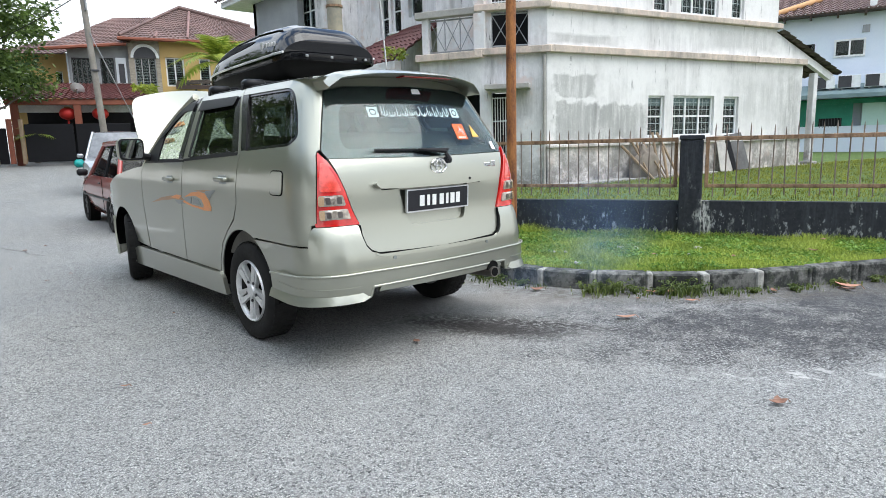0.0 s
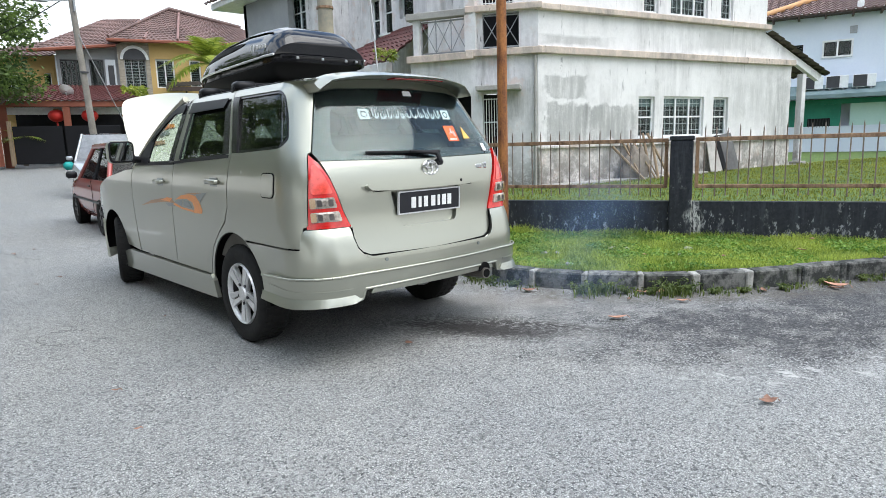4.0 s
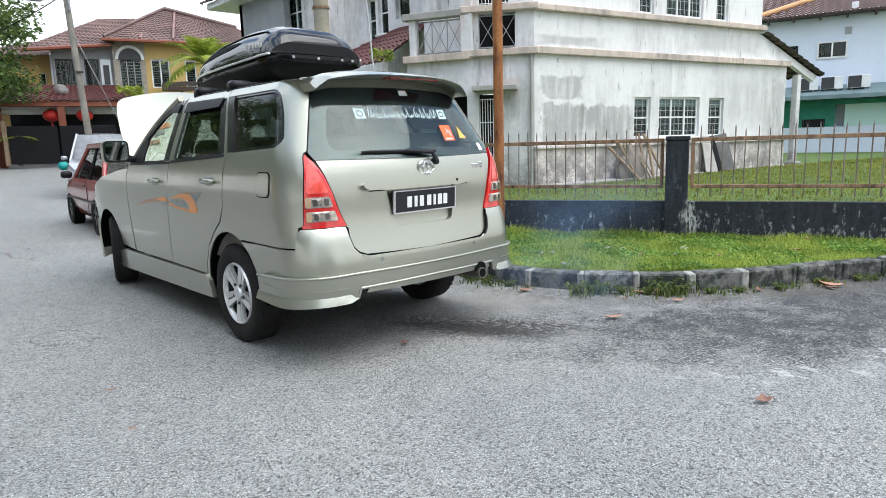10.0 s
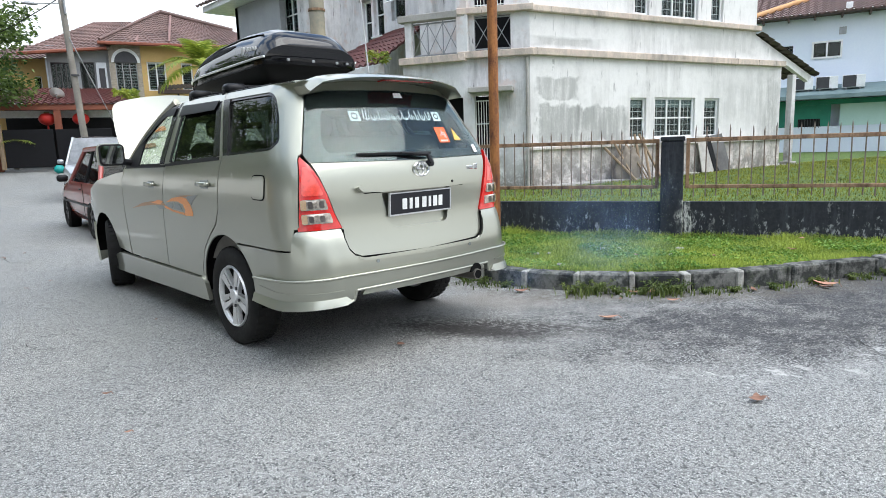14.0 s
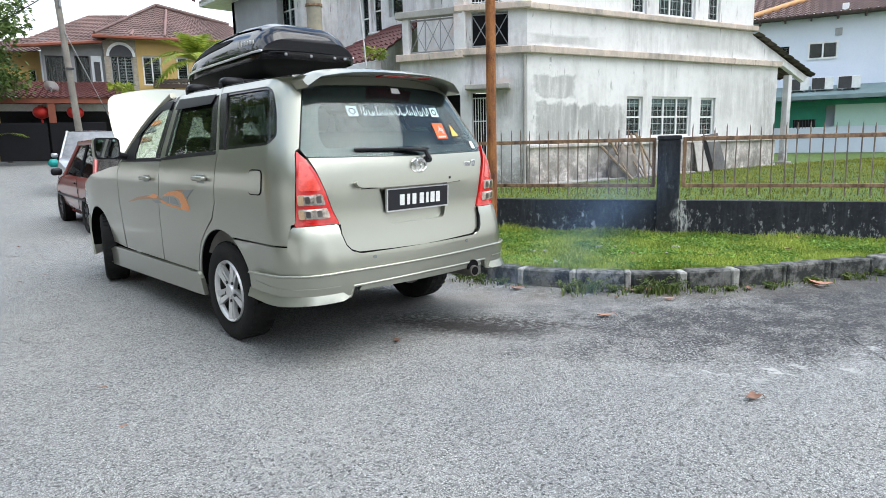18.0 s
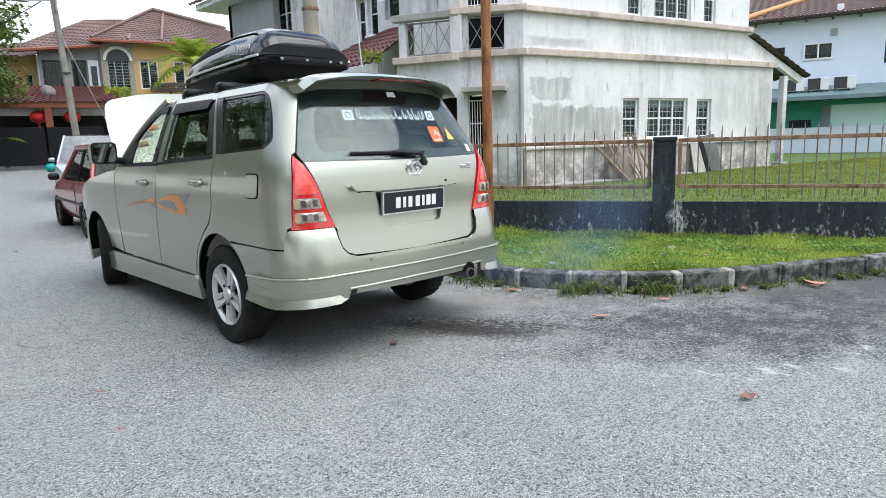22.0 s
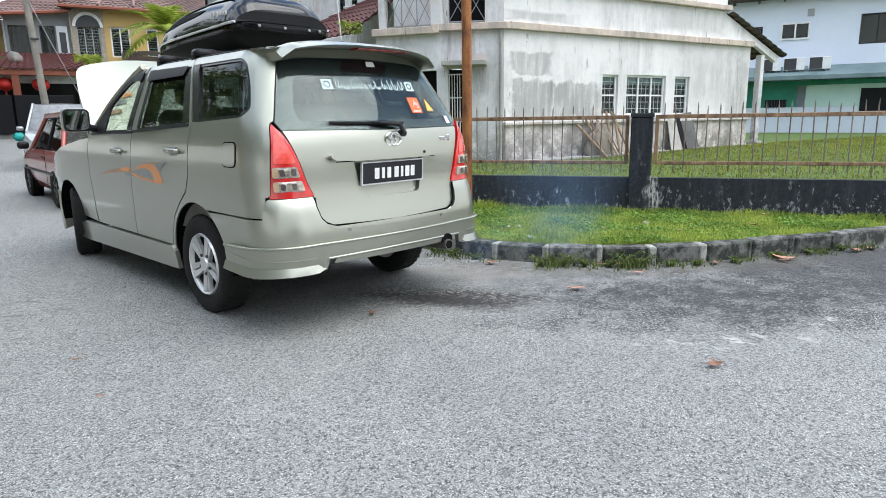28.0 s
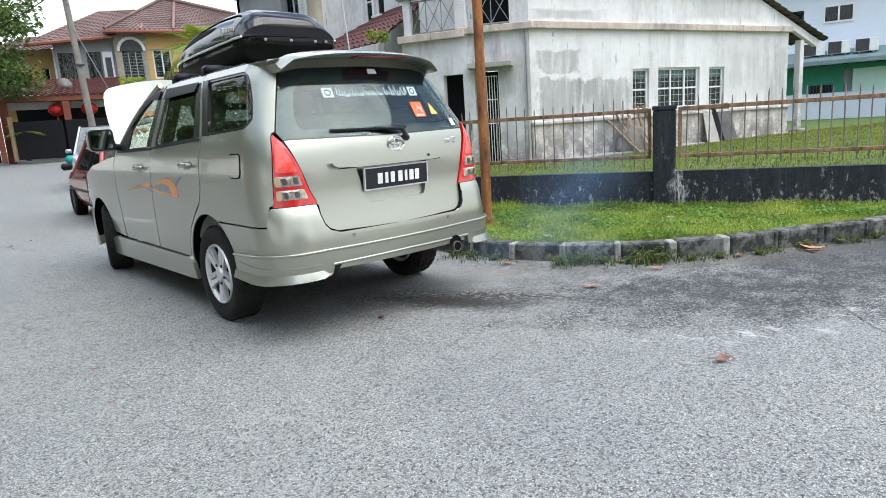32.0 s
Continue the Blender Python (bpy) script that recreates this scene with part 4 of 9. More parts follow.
part("pipe", rod((0.06, 0.06, -0.1), (0.06, 0.06, 3.1), 0.035, 10), M_CONC, house, "grey rain pipe", m=mAC)


def gate_grille(parent, m, s0, s1, z0, z1, step=0.09, mids=(0.5,), r=0.009, material=None):
    g = link_mesh("grille_gate", None, None, parent, m=m)
    w = s1 - s0
    n_ = max(2, int(w / step))
    for i in range(n_ + 1):
        part("bar", rod((s0 + w * i / n_, -0.06, z0), (s0 + w * i / n_, -0.06, z1), r, 6), material or M_WHITE, g)
    for k in (0.01, *mids, 0.99):
        z = z0 + (z1 - z0) * k
        part("cross_bar", rod((s0, -0.06, z), (s1, -0.06, z), r * 1.3, 6), material or M_WHITE, g)
    return g


gate_grille(house, mAC, 0.76, 1.24, 0.08, 2.22, 0.055, (0.5, 0.75))
# near-black sheets stand in for the unlit hall and upstairs room
part("shade_backing", box((0.99, -0.5, 1.18), (0.6, 0.03, 2.3)), M_SHADE, house, "near-black sheet for the unlit hall behind the grille door", m=mAC)
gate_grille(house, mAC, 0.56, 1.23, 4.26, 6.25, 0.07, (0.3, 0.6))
part("shade_backing", box((0.84, -0.8, 4.6), (0.95, 0.03, 3.2)), M_SHADE, house, "near-black sheet for the unlit upstairs room behind the grille", m=mAC)
window(house, "window", mAC, 0.16, 0.40, 4.35, 5.6, 1, 2, True, bars=(3, 3))


def x_railing(m, s0, s1, z0, z1, bays):
    r_ = link_mesh("balcony_railing", None, None, house, "weathered metal balcony railing with crossed bars", m)
    for z in (z0 + 0.04, z1 - 0.04):
        part("rail", box(((s0 + s1) / 2, -0.08, z), (s1 - s0, 0.03, 0.03), 0.003), M_GREYMETAL, r_)
    w = (s1 - s0) / bays
    for i in range(bays + 1):
        part("upright", rod((s0 + w * i, -0.08, z0), (s0 + w * i, -0.08, z1), 0.012, 6), M_GREYMETAL, r_)
    for i in range(bays):
        part("cross_bar", rod((s0 + w * i, -0.085, z0 + 0.04), (s0 + w * (i + 1), -0.085, z1 - 0.04), 0.010, 6), M_GREYMETAL, r_)
        part("cross_bar", rod((s0 + w * i, -0.075, z1 - 0.04), (s0 + w * (i + 1), -0.075, z0 + 0.04), 0.010, 6), M_GREYMETAL, r_)


x_railing(mAC, 0.42, 1.24, 3.30, 4.06, 2)
part("wall", wall_bm(0, LCD + 0.15, -0.2, 3.09, -0.2, 0, [(0.02, 0.5, -0.1, 2.3)]), M_WALL2, house, m=mCD)
part("ledge", box((LCD / 2 + 0.05, 0.0, 3.17), (LCD + 0.3, 0.30, 0.16), 0.012), M_LEDGE, house, m=mCD)
part("handrail", box((LCD / 2 + 0.05, 0.0, 4.12), (LCD + 0.3, 0.24, 0.15), 0.012), M_CONC, house, "mouldy concrete balcony handrail", m=mCD)
part("column", box((-0.02, -0.02, 3.66), (0.26, 0.26, 0.84), 0.01), M_WALL2, house, m=mCD)
part("column", box((LCD - 0.02, -0.06, 3.66), (0.16, 0.2, 0.84), 0.01), M_WALL2, house, m=mCD)
part("column", box((-0.02, -0.02, 5.7), (0.26, 0.26, 3.0), 0.01), M_WALL2, house, m=mCD)
x_railing(mCD, 0.12, LCD - 0.1, 3.26, 4.04, 3)
part("balcony_floor", box((0.6, -1.1, 3.12), (1.9, 2.0, 0.12)), M_CONC, house, m=mCD)
# porch shade as a near-black sheet
part("shade_backing", box((0.5, -0.6, 1.2), (1.3, 0.04, 2.5)), M_SHADE, house, "near-black sheet for the shade in the porch opening", m=mCD)
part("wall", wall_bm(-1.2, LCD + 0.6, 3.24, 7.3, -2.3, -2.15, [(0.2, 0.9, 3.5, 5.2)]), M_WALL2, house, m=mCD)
part("shade_backing", box((0.6, -2.6, 4.3), (0.9, 0.04, 2.0)), M_SHADE, house, m=mCD)

# the neighbouring terrace behind the balcony
row = tagged(grp("terrace_house", pose(9.5, 10.0, 0)), "cream terraced house with white windows and a maroon tiled porch", "house")
mR = Matrix(((0, -1, 0, 0), (1, 0, 0, 0), (0, 0, 1, 0), (0, 0, 0, 1)))      # x along +y, y out to -x
rw = [(2.13, 2.60, 4.38, 5.62), (1.52, 2.02, 4.52, 5.76), (0.52, 1.15, 4.84, 5.7)]
part("wall", wall_bm(-1.2, 3.86, 0, 7.2, -0.2, 0, rw), M_WALL2, row, m=mR)
for (a0, a1, b0, b1) in rw[:2]:
    window(row, "window", mR, a0, a1, b0, b1, 1, 2, False)
    part("sill", box(((a0 + a1) / 2, 0.05, b0 - 0.03), (a1 - a0 + 0.1, 0.12, 0.05), 0.006), M_WHITE, row, m=mR)
    part("hood", box(((a0 + a1) / 2, 0.04, b1 + 0.05), (a1 - a0 + 0.24, 0.14, 0.06), 0.006), M_WALL2, row, m=mR)
window(row, "window", mR, *rw[2], 1, 1, False)
op = link_mesh("open_sash", None, None, row, "tilted open awning window", mR @ pose(0.52, 0.02, 5.68, 32))
bmf = bmesh.new()
for c, s in (((0.31, 0, -0.42), (0.62, 0.03, 0.04)), ((0.31, 0, -0.02), (0.62, 0.03, 0.04)), ((0.02, 0, -0.22), (0.04, 0.03, 0.40)), ((0.60, 0, -0.22), (0.04, 0.03, 0.40)), ((0.31, 0, -0.22), (0.03, 0.03, 0.36))):
    add_box(bmf, c, s)
part("sash_frame", bmf, M_WHITE, op)
part("pane", box((0.31, 0, -0.22), (0.58, 0.006, 0.38)), M_PANE, op)
tiled("porch_roof", (-1.9, 3.6, 3.35), (-1.9, -0.6, 3.35), (-0.05, -0.6, 4.55), (-0.05, 0.9, 4.55), row, M_TILE_RED, 0.26, 0.30, 0.035, "maroon tiled porch roof")
part("porch_beam", box((-1.85, 1.5, 3.20), (0.2, 4.3, 0.24), 0.01), M_WALL2, row)
part("porch_post", box((-1.85, 3.4, 1.6), (0.25, 0.25, 3.2), 0.01), M_WALL2, row)
part("wall", wall_bm(3.86, 7.0, 0, 7.2, 0.9, 1.1, [(4.55, 5.55, 4.9, 6.2)]), M_WALL2, row, m=mR)
window(row, "window", mR, 4.55, 5.55, 4.9, 6.2, 2, 2, True, out=1.1)
part("wall", box((-0.55, 3.86, 3.6), (1.1, 0.16, 7.2)), M_WALL2, row)
row2 = tagged(grp("terrace_house", pose(8.2, 15.2, 0)), "grey-fronted terraced house with a projecting eave", "house")
part("wall", wall_bm(0.1, 3.3, 0, 6.3, -0.2, 0, []), M_GREYWALL, row2, m=mR)
part("wall", box((2.0, 3.2, 3.15), (4.0, 0.2, 6.3)), M_GREYWALL, row2)
part("eave", box((1.0, 1.6, 6.42), (3.2, 6.2, 0.22), 0.02), M_WHITE, row2, "white boxed eave")
tiled("roof", (-0.75, 4.9, 6.55), (-0.75, -1.6, 6.55), (3.0, -1.6, 8.1), (3.0, 2.6, 8.1), row2, M_TILE, label="clay tiled roof")

# grey lamp pole before the terrace
gp = tagged(grp("concrete_pole", pose(5.2, 8.35, 0.12)), "round grey concrete pole streaked with rust", "pole")
part("shaft", rod((0, 0, 0), (0, 0, 9.0), 0.17, 24, 0.15), surf("stained_pole_concrete", (0.20, 0.20, 0.17), (0.42, 0.36, 0.26), 2.0, 14.0, (0.7, 0.9), 0.2), gp, smooth=40)
for z in (4.05, 4.6):
    part("strap", rod((0, 0, z), (0, 0, z + 0.05), 0.182, 24), M_RUST, gp, smooth=40)

# ---- the pale blue building behind ----
B1, B2 = Vector((29.99, 8.97, 0)), Vector((31.48, 4.26, 0))
dB = (B2 - B1).normalized()
nB = Vector((dB.y, -dB.x, 0))
if nB.x > 0:
    nB = -nB
blue = tagged(grp("shop_house", frame_of(B1, dB, nB)), "pale blue two-storey building with a green ground-floor awning", "house")
part("wall", wall_bm(-3.5, 12.0, -0.3, 6.5, -0.3, 0, [(1.08, 1.63, 4.62, 5.25), (2.39, 3.60, 4.55, 5.33), (5.55, 6.9, 4.2, 5.5)]), M_BLUEWALL, blue)
window(blue, "window", IDN, 1.08, 1.63, 4.62, 5.25, 1, 1, False, frame_mat=M_DARK)
window(blue, "window", IDN, 2.39, 3.60, 4.55, 5.33, 2, 1, False, out=0.08, fw=0.08, depth=0.04)
window(blue, "window", IDN, 5.55, 6.9, 4.2, 5.5, 2, 1, False, frame_mat=M_DARK)
part("vent", box((3.57, 0.02, 5.72), (0.28, 0.08, 0.32), 0.01), M_GREYMETAL, blue)
part("eave", box((4.2, 0.27, 6.455), (15.6, 0.90, 0.09)), M_BRICKDARK, blue, "dark timber eave")
for i in range(14):
    part("rafter", box((-2.8 + i * 1.05, 0.3, 6.34), (0.08, 0.80, 0.12)), M_BRICKDARK, blue)
tiled("roof", (-3.6, 0.75, 6.50), (12.1, 0.75, 6.50), (12.1, -4.5, 8.5), (-3.6, -4.5, 8.5), blue, M_TILE, 0.34, 0.36, 0.05, "clay tiled roof")
part("verge_trim", rod((-0.45, 0.95, 6.50), (4.2, -4.3, 8.50), 0.13, 8), surf("orange_roof_trim", (0.48, 0.25, 0.10), (0.62, 0.36, 0.17)), blue, "orange cement roof ridge", smooth=50)
part("roof_vent", box((3.75, 0.45, 6.72), (0.26, 0.10, 0.28), 0.02), M_WHITE, blue)
part("awning", prism([(0.0, 3.36), (1.5, 2.86), (1.5, 2.80), (0.0, 3.28)], 15.5, Matrix(((0, 0, 1, -3.55), (1, 0, 0, 0), (0, 1, 0, 0), (0, 0, 0, 1)))), M_TEAL, blue, "weathered grey-teal metal awning")
part("awning_fascia", box((4.2, 1.52, 2.76), (15.5, 0.04, 0.16)), M_TEAL, blue)
# green strip that colours in the tinted shade under the awning
part("awning_shade_band", box((4.2, 0.62, 2.56), (15.5, 0.06, 0.22)), M_GREEN, blue, "green band added for the green-tinted shade below the awning")
part("green_shutter", box((1.2, 0.5, 1.98), (4.2, 0.05, 1.02)), M_GREEN, blue, "green corrugated sheet")
for i in range(34):
    part("rib", box((-0.85 + i * 0.125, 0.535, 1.98), (0.03, 0.03, 1.0)), M_GREEN, blue)
# opening as a near-black panel set on the sheet, shade in its colour
part("dark_opening_panel", box((2.45, 0.57, 1.62), (0.9, 0.04, 0.42)), M_SHADE, blue)
for i in range(8):
    part("bar", rod((2.05 + i * 0.115, 0.6, 1.42), (2.05 + i * 0.115, 0.6, 1.83), 0.012, 6), M_DARKMETAL, blue)
part("lower_wall", box((4.2, 0.5, 0.58), (15.5, 0.2, 1.78)), M_BLUEWALL, blue)
part("lower_wall", box((7.8, 0.5, 1.98), (8.3, 0.18, 1.0)), surf("pale_mint_render", (0.42, 0.62, 0.58), (0.55, 0.72, 0.68), 0.8, 14.0), blue)
part("dark_opening_panel", box((6.4, 0.62, 1.75), (1.2, 0.04, 1.0)), M_SHADE, blue)


def ac_unit(s, w=0.86):
    e = tagged(grp("air_conditioner", frame_of(B1, dB, nB) @ pose(s, 0.85, 3.12)), "grey-white outdoor air conditioner unit on the awning", "air conditioner", "outdoor units")
    part("case", box((0, 0, 0.28), (w, 0.32, 0.54), 0.015), M_WHITE, e)
    part("fan_grille", box((-w * 0.18, 0.165, 0.28), (w * 0.58, 0.02, 0.50), 0.006), M_DARKMETAL, e, "dark fan grille")
    part("foot", box((-w * 0.3, 0, -0.03), (0.06, 0.30, 0.08)), M_GREYMETAL, e)
    part("foot", box((w * 0.3, 0, -0.03), (0.06, 0.30, 0.08)), M_GREYMETAL, e)


for s in (2.1, 3.06, 4.08):
    ac_unit(s)

# ---- the ochre house down the road ----
YC, YD = Vector((9.56, 33.16, 0)), Vector((0.9659, -0.2588, 0))
YN = Vector((-0.2588, -0.9659, 0))
YM = frame_of(YC, YD, YN)
yel = tagged(grp("ochre_house", YM), "ochre and grey two-storey house with red-brown tiled hip roof", "house")
part("wall", wall_bm(0.0, 6.5, 0.6, 7.05, -0.25, 0, [(0.26, 1.22, 4.66, 6.22), (2.0, 2.6, 4.7, 6.2)]), M_YELLOW, yel)
window(yel, "window", IDN, 0.26, 1.22, 4.66, 6.22, 2, 1, True, bars=(1, 12), fw=0.08)
window(yel, "window", IDN, 2.0, 2.6, 4.7, 6.2, 1, 1, True, bars=(1, 12), fw=0.08)
part("wall", wall_bm(-1.55, 0.0, 0.6, 7.05, -0.10, 0.12, [(-1.28, -0.22, 4.60, 6.15)]), M_STONE, yel, "stacked stone bay")
window(yel, "window", IDN, -1.28, -0.22, 4.60, 6.15, 3, 1, True, frame_mat=M_GREYMETAL, bars=(1, 10), out=0.12)
bm = bmesh.new()
arc = [(math.cos(a * math.pi / 14), math.sin(a * math.pi / 14)) for a in range(15)]
for k in range(14):
    (c0, s0), (c1, s1) = arc[k], arc[k + 1]
    add = [bm.verts.new((-0.75 + c * r, 0.20, 6.12 + s_ * r * 1.05)) for c, s_, r in ((c0, s0, 0.70), (c1, s1, 0.70), (c1, s1, 0.56), (c0, s0, 0.56))]
    bk = [bm.verts.new(v.co - Vector((0, 0.1, 0))) for v in add]
    bm.faces.new(add), bm.faces.new(bk[::-1])
    for q in range(4):
        bm.faces.new((add[q], bk[q], bk[(q + 1) % 4], add[(q + 1) % 4]))
part("arch_trim", bm, M_WHITE, yel, "white arched window trim")
part("fanlight", prism([(-0.75 + c * 0.56, 6.12 + s_ * 0.58) for c, s_ in arc], 0.03, Matrix(((1, 0, 0, 0), (0, 0, -1, 0.16), (0, 1, 0, 0), (0, 0, 0, 1)))), M_DARKMETAL, yel)
part("wall", wall_bm(-4.4, -1.55, 0.6, 6.92, -0.35, -0.15, [(-4.27, -3.35, 4.05, 6.08), (-2.94, -2.28, 4.1, 6.12)]), M_GREYWALL, yel)
window(yel, "window", IDN, -4.27, -3.35, 4.05, 6.08, 4, 1, False, frame_mat=M_DARKMETAL, out=-0.15)
window(yel, "window", IDN, -2.94, -2.28, 4.1, 6.12, 2, 1, False, frame_mat=M_DARKMETAL, out=-0.15)
part("trim", box((-1.95, 0.0, 5.1), (0.5, 0.12, 2.0), 0.01), surf("pale_grey_panel", (0.50, 0.53, 0.56), (0.62, 0.65, 0.68)), yel, "pale grey window panel")
part("dark_opening_panel", box((-1.93, 0.075, 5.3), (0.28, 0.03, 1.0)), M_DARKMETAL, yel)
part("wall", wall_bm(-7.4, -4.4, 0.6, 6.46, -1.6, -1.4, [(-5.10, -4.80, 4.75, 5.5), (-7.2, -6.1, 4.2, 5.4)]), M_YELLOW, yel)
window(yel, "window", IDN, -5.10, -4.80, 4.75, 5.5, 1, 1, False, out=-1.4)
window(yel, "window", IDN, -7.2, -6.1, 4.2, 5.4, 2, 1, False, out=-1.4)
part("wall", box((-4.4, -0.9, 3.5), (0.15, 1.4, 5.6)), surf("pale_blue_side", (0.52, 0.58, 0.64), (0.66, 0.70, 0.74)), yel)
part("balcony", box((-6.6, -1.1, 4.05), (1.6, 0.9, 0.16)), M_WHITE, yel)
tiled("roof", (-1.9, 0.7, 7.1), (7.0, 0.7, 7.1), (5.6, -3.6, 8.65), (1.5, -3.6, 9.5), yel, M_TILE_OLD, 0.24, 0.30, 0.022, "weathered red-brown hip roof")
tiled("roof", (-1.9, -6.0, 7.1), (-1.9, 0.7, 7.1), (1.5, -3.6, 9.5), (1.5, -3.6, 9.5), yel, M_TILE_OLD, 0.24, 0.30, 0.022)
tiled("roof", (-5.6, 0.5, 6.45), (-1.4, 0.5, 6.85), (0.0, -4.0, 9.0), (-2.0, -4.0, 8.85), yel, M_TILE_OLD, 0.24, 0.30, 0.022)
tiled("roof", (-8.0, -0.8, 6.25), (-4.6, -0.8, 6.35), (-3.0, -4.5, 7.6), (-5.5, -4.5, 7.5), yel, M_TILE_OLD, 0.24, 0.30, 0.022)
M_RIDGE = surf("pink_ridge_cement", (0.16, 0.09, 0.08), (0.32, 0.185, 0.165), 1.0, 6.0)
part("ridge_cap", rod((-1.9, 0.7, 7.2), (1.5, -3.6, 9.6), 0.075, 8), M_TILE, yel)
part("ridge_cap", rod((1.45, 0.68, 7.18), (2.05, -3.5, 9.35), 0.07, 8), M_RIDGE, yel, "pink cement hip")
part("ridge_cap", rod((-0.20, 0.68, 7.16), (0.35, -1.9, 8.20), 0.08, 8), M_RIDGE, yel, "pink cement hip")
part("ridge_cap", rod((0.35, -1.9, 8.20), (1.75, -1.55, 8.10), 0.08, 8), M_RIDGE, yel, "pink cement hip")
part("ridge_cap", rod((1.5, -3.6, 9.58), (5.6, -3.6, 8.72), 0.12, 8), M_TILE, yel)
part("vent_pipe", rod((-0.3, -1.5, 7.6), (-0.3, -1.5, 8.4), 0.09, 8), M_WHITE, yel)
for (e0, e1) in (((-2.0, 0.72, 7.02), (7.0, 0.72, 7.02)), ((-5.6, 0.52, 6.38), (-1.6, 0.52, 6.78))):
    part("fascia", rod(e0, e1, 0.09, 6), M_BRICKRED, yel)
# its car porch and gate
tiled("porch_roof", (-6.9, 3.6, 3.75), (-0.2, 3.6, 3.75), (-1.6, 0.2, 4.75), (-5.6, 0.2, 4.75), yel, M_TILE_RED, 0.30, 0.34, 0.04, "dark red porch roof")
part("porch_beam", box((-3.55, 3.4, 3.58), (6.8, 0.25, 0.26), 0.01), M_BRICKRED, yel)
part("porch_soffit", box((-3.6, 2.6, 3.30), (6.0, 0.1, 0.34)), M_WHITE, yel)
# near-black sheet in place of the car porch's shade
part("shade_backing", box((-3.5, -0.05, 2.2), (6.0, 0.05, 3.2)), M_SHADE, yel, "near-black sheet for the shade of the car porch")
tiled("canopy", (0.55, 2.2, 4.55), (2.5, 2.2, 4.70), (2.3, 0.1, 5.05), (0.75, 0.1, 4.95), yel, M_TILE_DARK, 0.24, 0.30, 0.02, "dark brown tiled canopy")
part("canopy_fascia", box((1.52, 2.15, 4.45), (1.95, 0.10, 0.22), 0.01), M_BRICKDARK, yel)
part("canopy_post", rod((1.55, 1.9, 2.9), (1.55, 1.9, 4.4), 0.05, 8), M_BRICKDARK, yel)
for s in (-6.6, -4.05, -0.6):
    part("porch_post", box((s, 3.35, 2.1), (0.3, 0.3, 2.9), 0.01), M_BRICKRED, yel)
ygate = tagged(grp("driveway_gate", YM @ pose(-5.2, 4.4, 0.75)), "closed black sheet-metal driveway gate", "gate")
part("leaf", box((-0.02, 0, 0.92), (1.95, 0.06, 1.7), 0.01), M_GATE, ygate)
part("leaf", box((2.2, 0, 0.92), (2.3, 0.06, 1.7), 0.01), M_GATE, ygate)
part("gate_post", box((-1.10, 0.05, 1.0), (0.16, 0.16, 2.0), 0.01), M_TIMBER, ygate)
part("gate_post", box((-1.55, 0.05, 1.0), (0.2, 0.2, 2.0), 0.01), M_BRICKRED, ygate)
yw = tagged(grp("front_wall", YM @ pose(-9.2, 4.4, 0.75)), "dark painted front wall with a ledge of bricks", "wall")
part("wall_section", box((0, 0, 0.8), (4.6, 0.14, 1.6), 0.01), M_GATE, yw)
part("footing", box((1.6, 0.25, 0.2), (0.7, 0.3, 0.45), 0.02), M_STONE, yw)
for s in (-4.5, -3.1):
    ln = tagged(grp("paper_lantern", YM @ pose(s, 3.0, 3.05)), "round red paper lantern hanging in the porch", "lantern", "red lanterns")
    bm = bmesh.new()
    bmesh.ops.create_uvsphere(bm, u_segments=20, v_segments=12, radius=0.36)
    for v in bm.verts:
        v.co.z *= 0.82
        k = 1 + 0.03 * math.cos(10 * math.atan2(v.co.y, v.co.x))
        v.co.x *= k
        v.co.y *= k
    part("shade", bm, M_LANTERN, ln, smooth=True)
    part("cap", rod((0, 0, 0.27), (0, 0, 0.33), 0.12, 12), M_TIMBER, ln)
    part("tassel", rod((0, 0, -0.28), (0, 0, -0.55), 0.03, 8, 0.05), M_LANTERN, ln)
for s, z, r in ((-4.0, 4.35, 0.33), (-0.9, 4.45, 0.33)):
    dsh = tagged(grp("satellite_dish", YM @ pose(s, 2.6 if s < -2 else 0.7, z - 0.1, 50, 0, 20)), "small pale satellite dish on the porch", "satellite dish", "dishes")
    bm = bmesh.new()
    bmesh.ops.create_cone(bm, cap_ends=False, segments=24, radius1=0.05, radius2=r, depth=0.12)
    bmesh.ops.solidify(bm, geom=bm.faces[:], thickness=0.015)
    part("reflector", bm, M_WHITE, dsh, smooth=40)
    part("arm", rod((0, 0, 0), (0, -0.1, 0.4), 0.012, 6), M_GREYMETAL, dsh)
    part("stand", rod((0, 0, -0.05), (0, -0.25, -0.25), 0.02, 6), M_GREYMETAL, dsh)

# street pole with a cable
up = tagged(grp("utility_pole", pose(3.75, 22.0, 0.2)), "leaning grey concrete utility pole", "pole")
part("shaft", rod((0.0, 0, 0), (-0.34, 0, 8.0), 0.13, 12, 0.09), surf("weathered_pole_concrete", (0.17, 0.155, 0.135), (0.34, 0.31, 0.27), 2.0, 25.0, (0.8, 0.95), 0.3), up, smooth=40)
part("bracket", box((-0.16, -0.14, 3.9), (0.26, 0.06, 0.07), 0.01), M_DARKMETAL, up)
part("bracket", box((-0.24, -0.12, 6.2), (0.06, 0.2, 0.5), 0.01), M_GREYMETAL, up)
part("stay", rod((-0.2, -0.1, 5.2), (1.15, -0.3, 1.6), 0.015, 6), M_GREYMETAL, up)


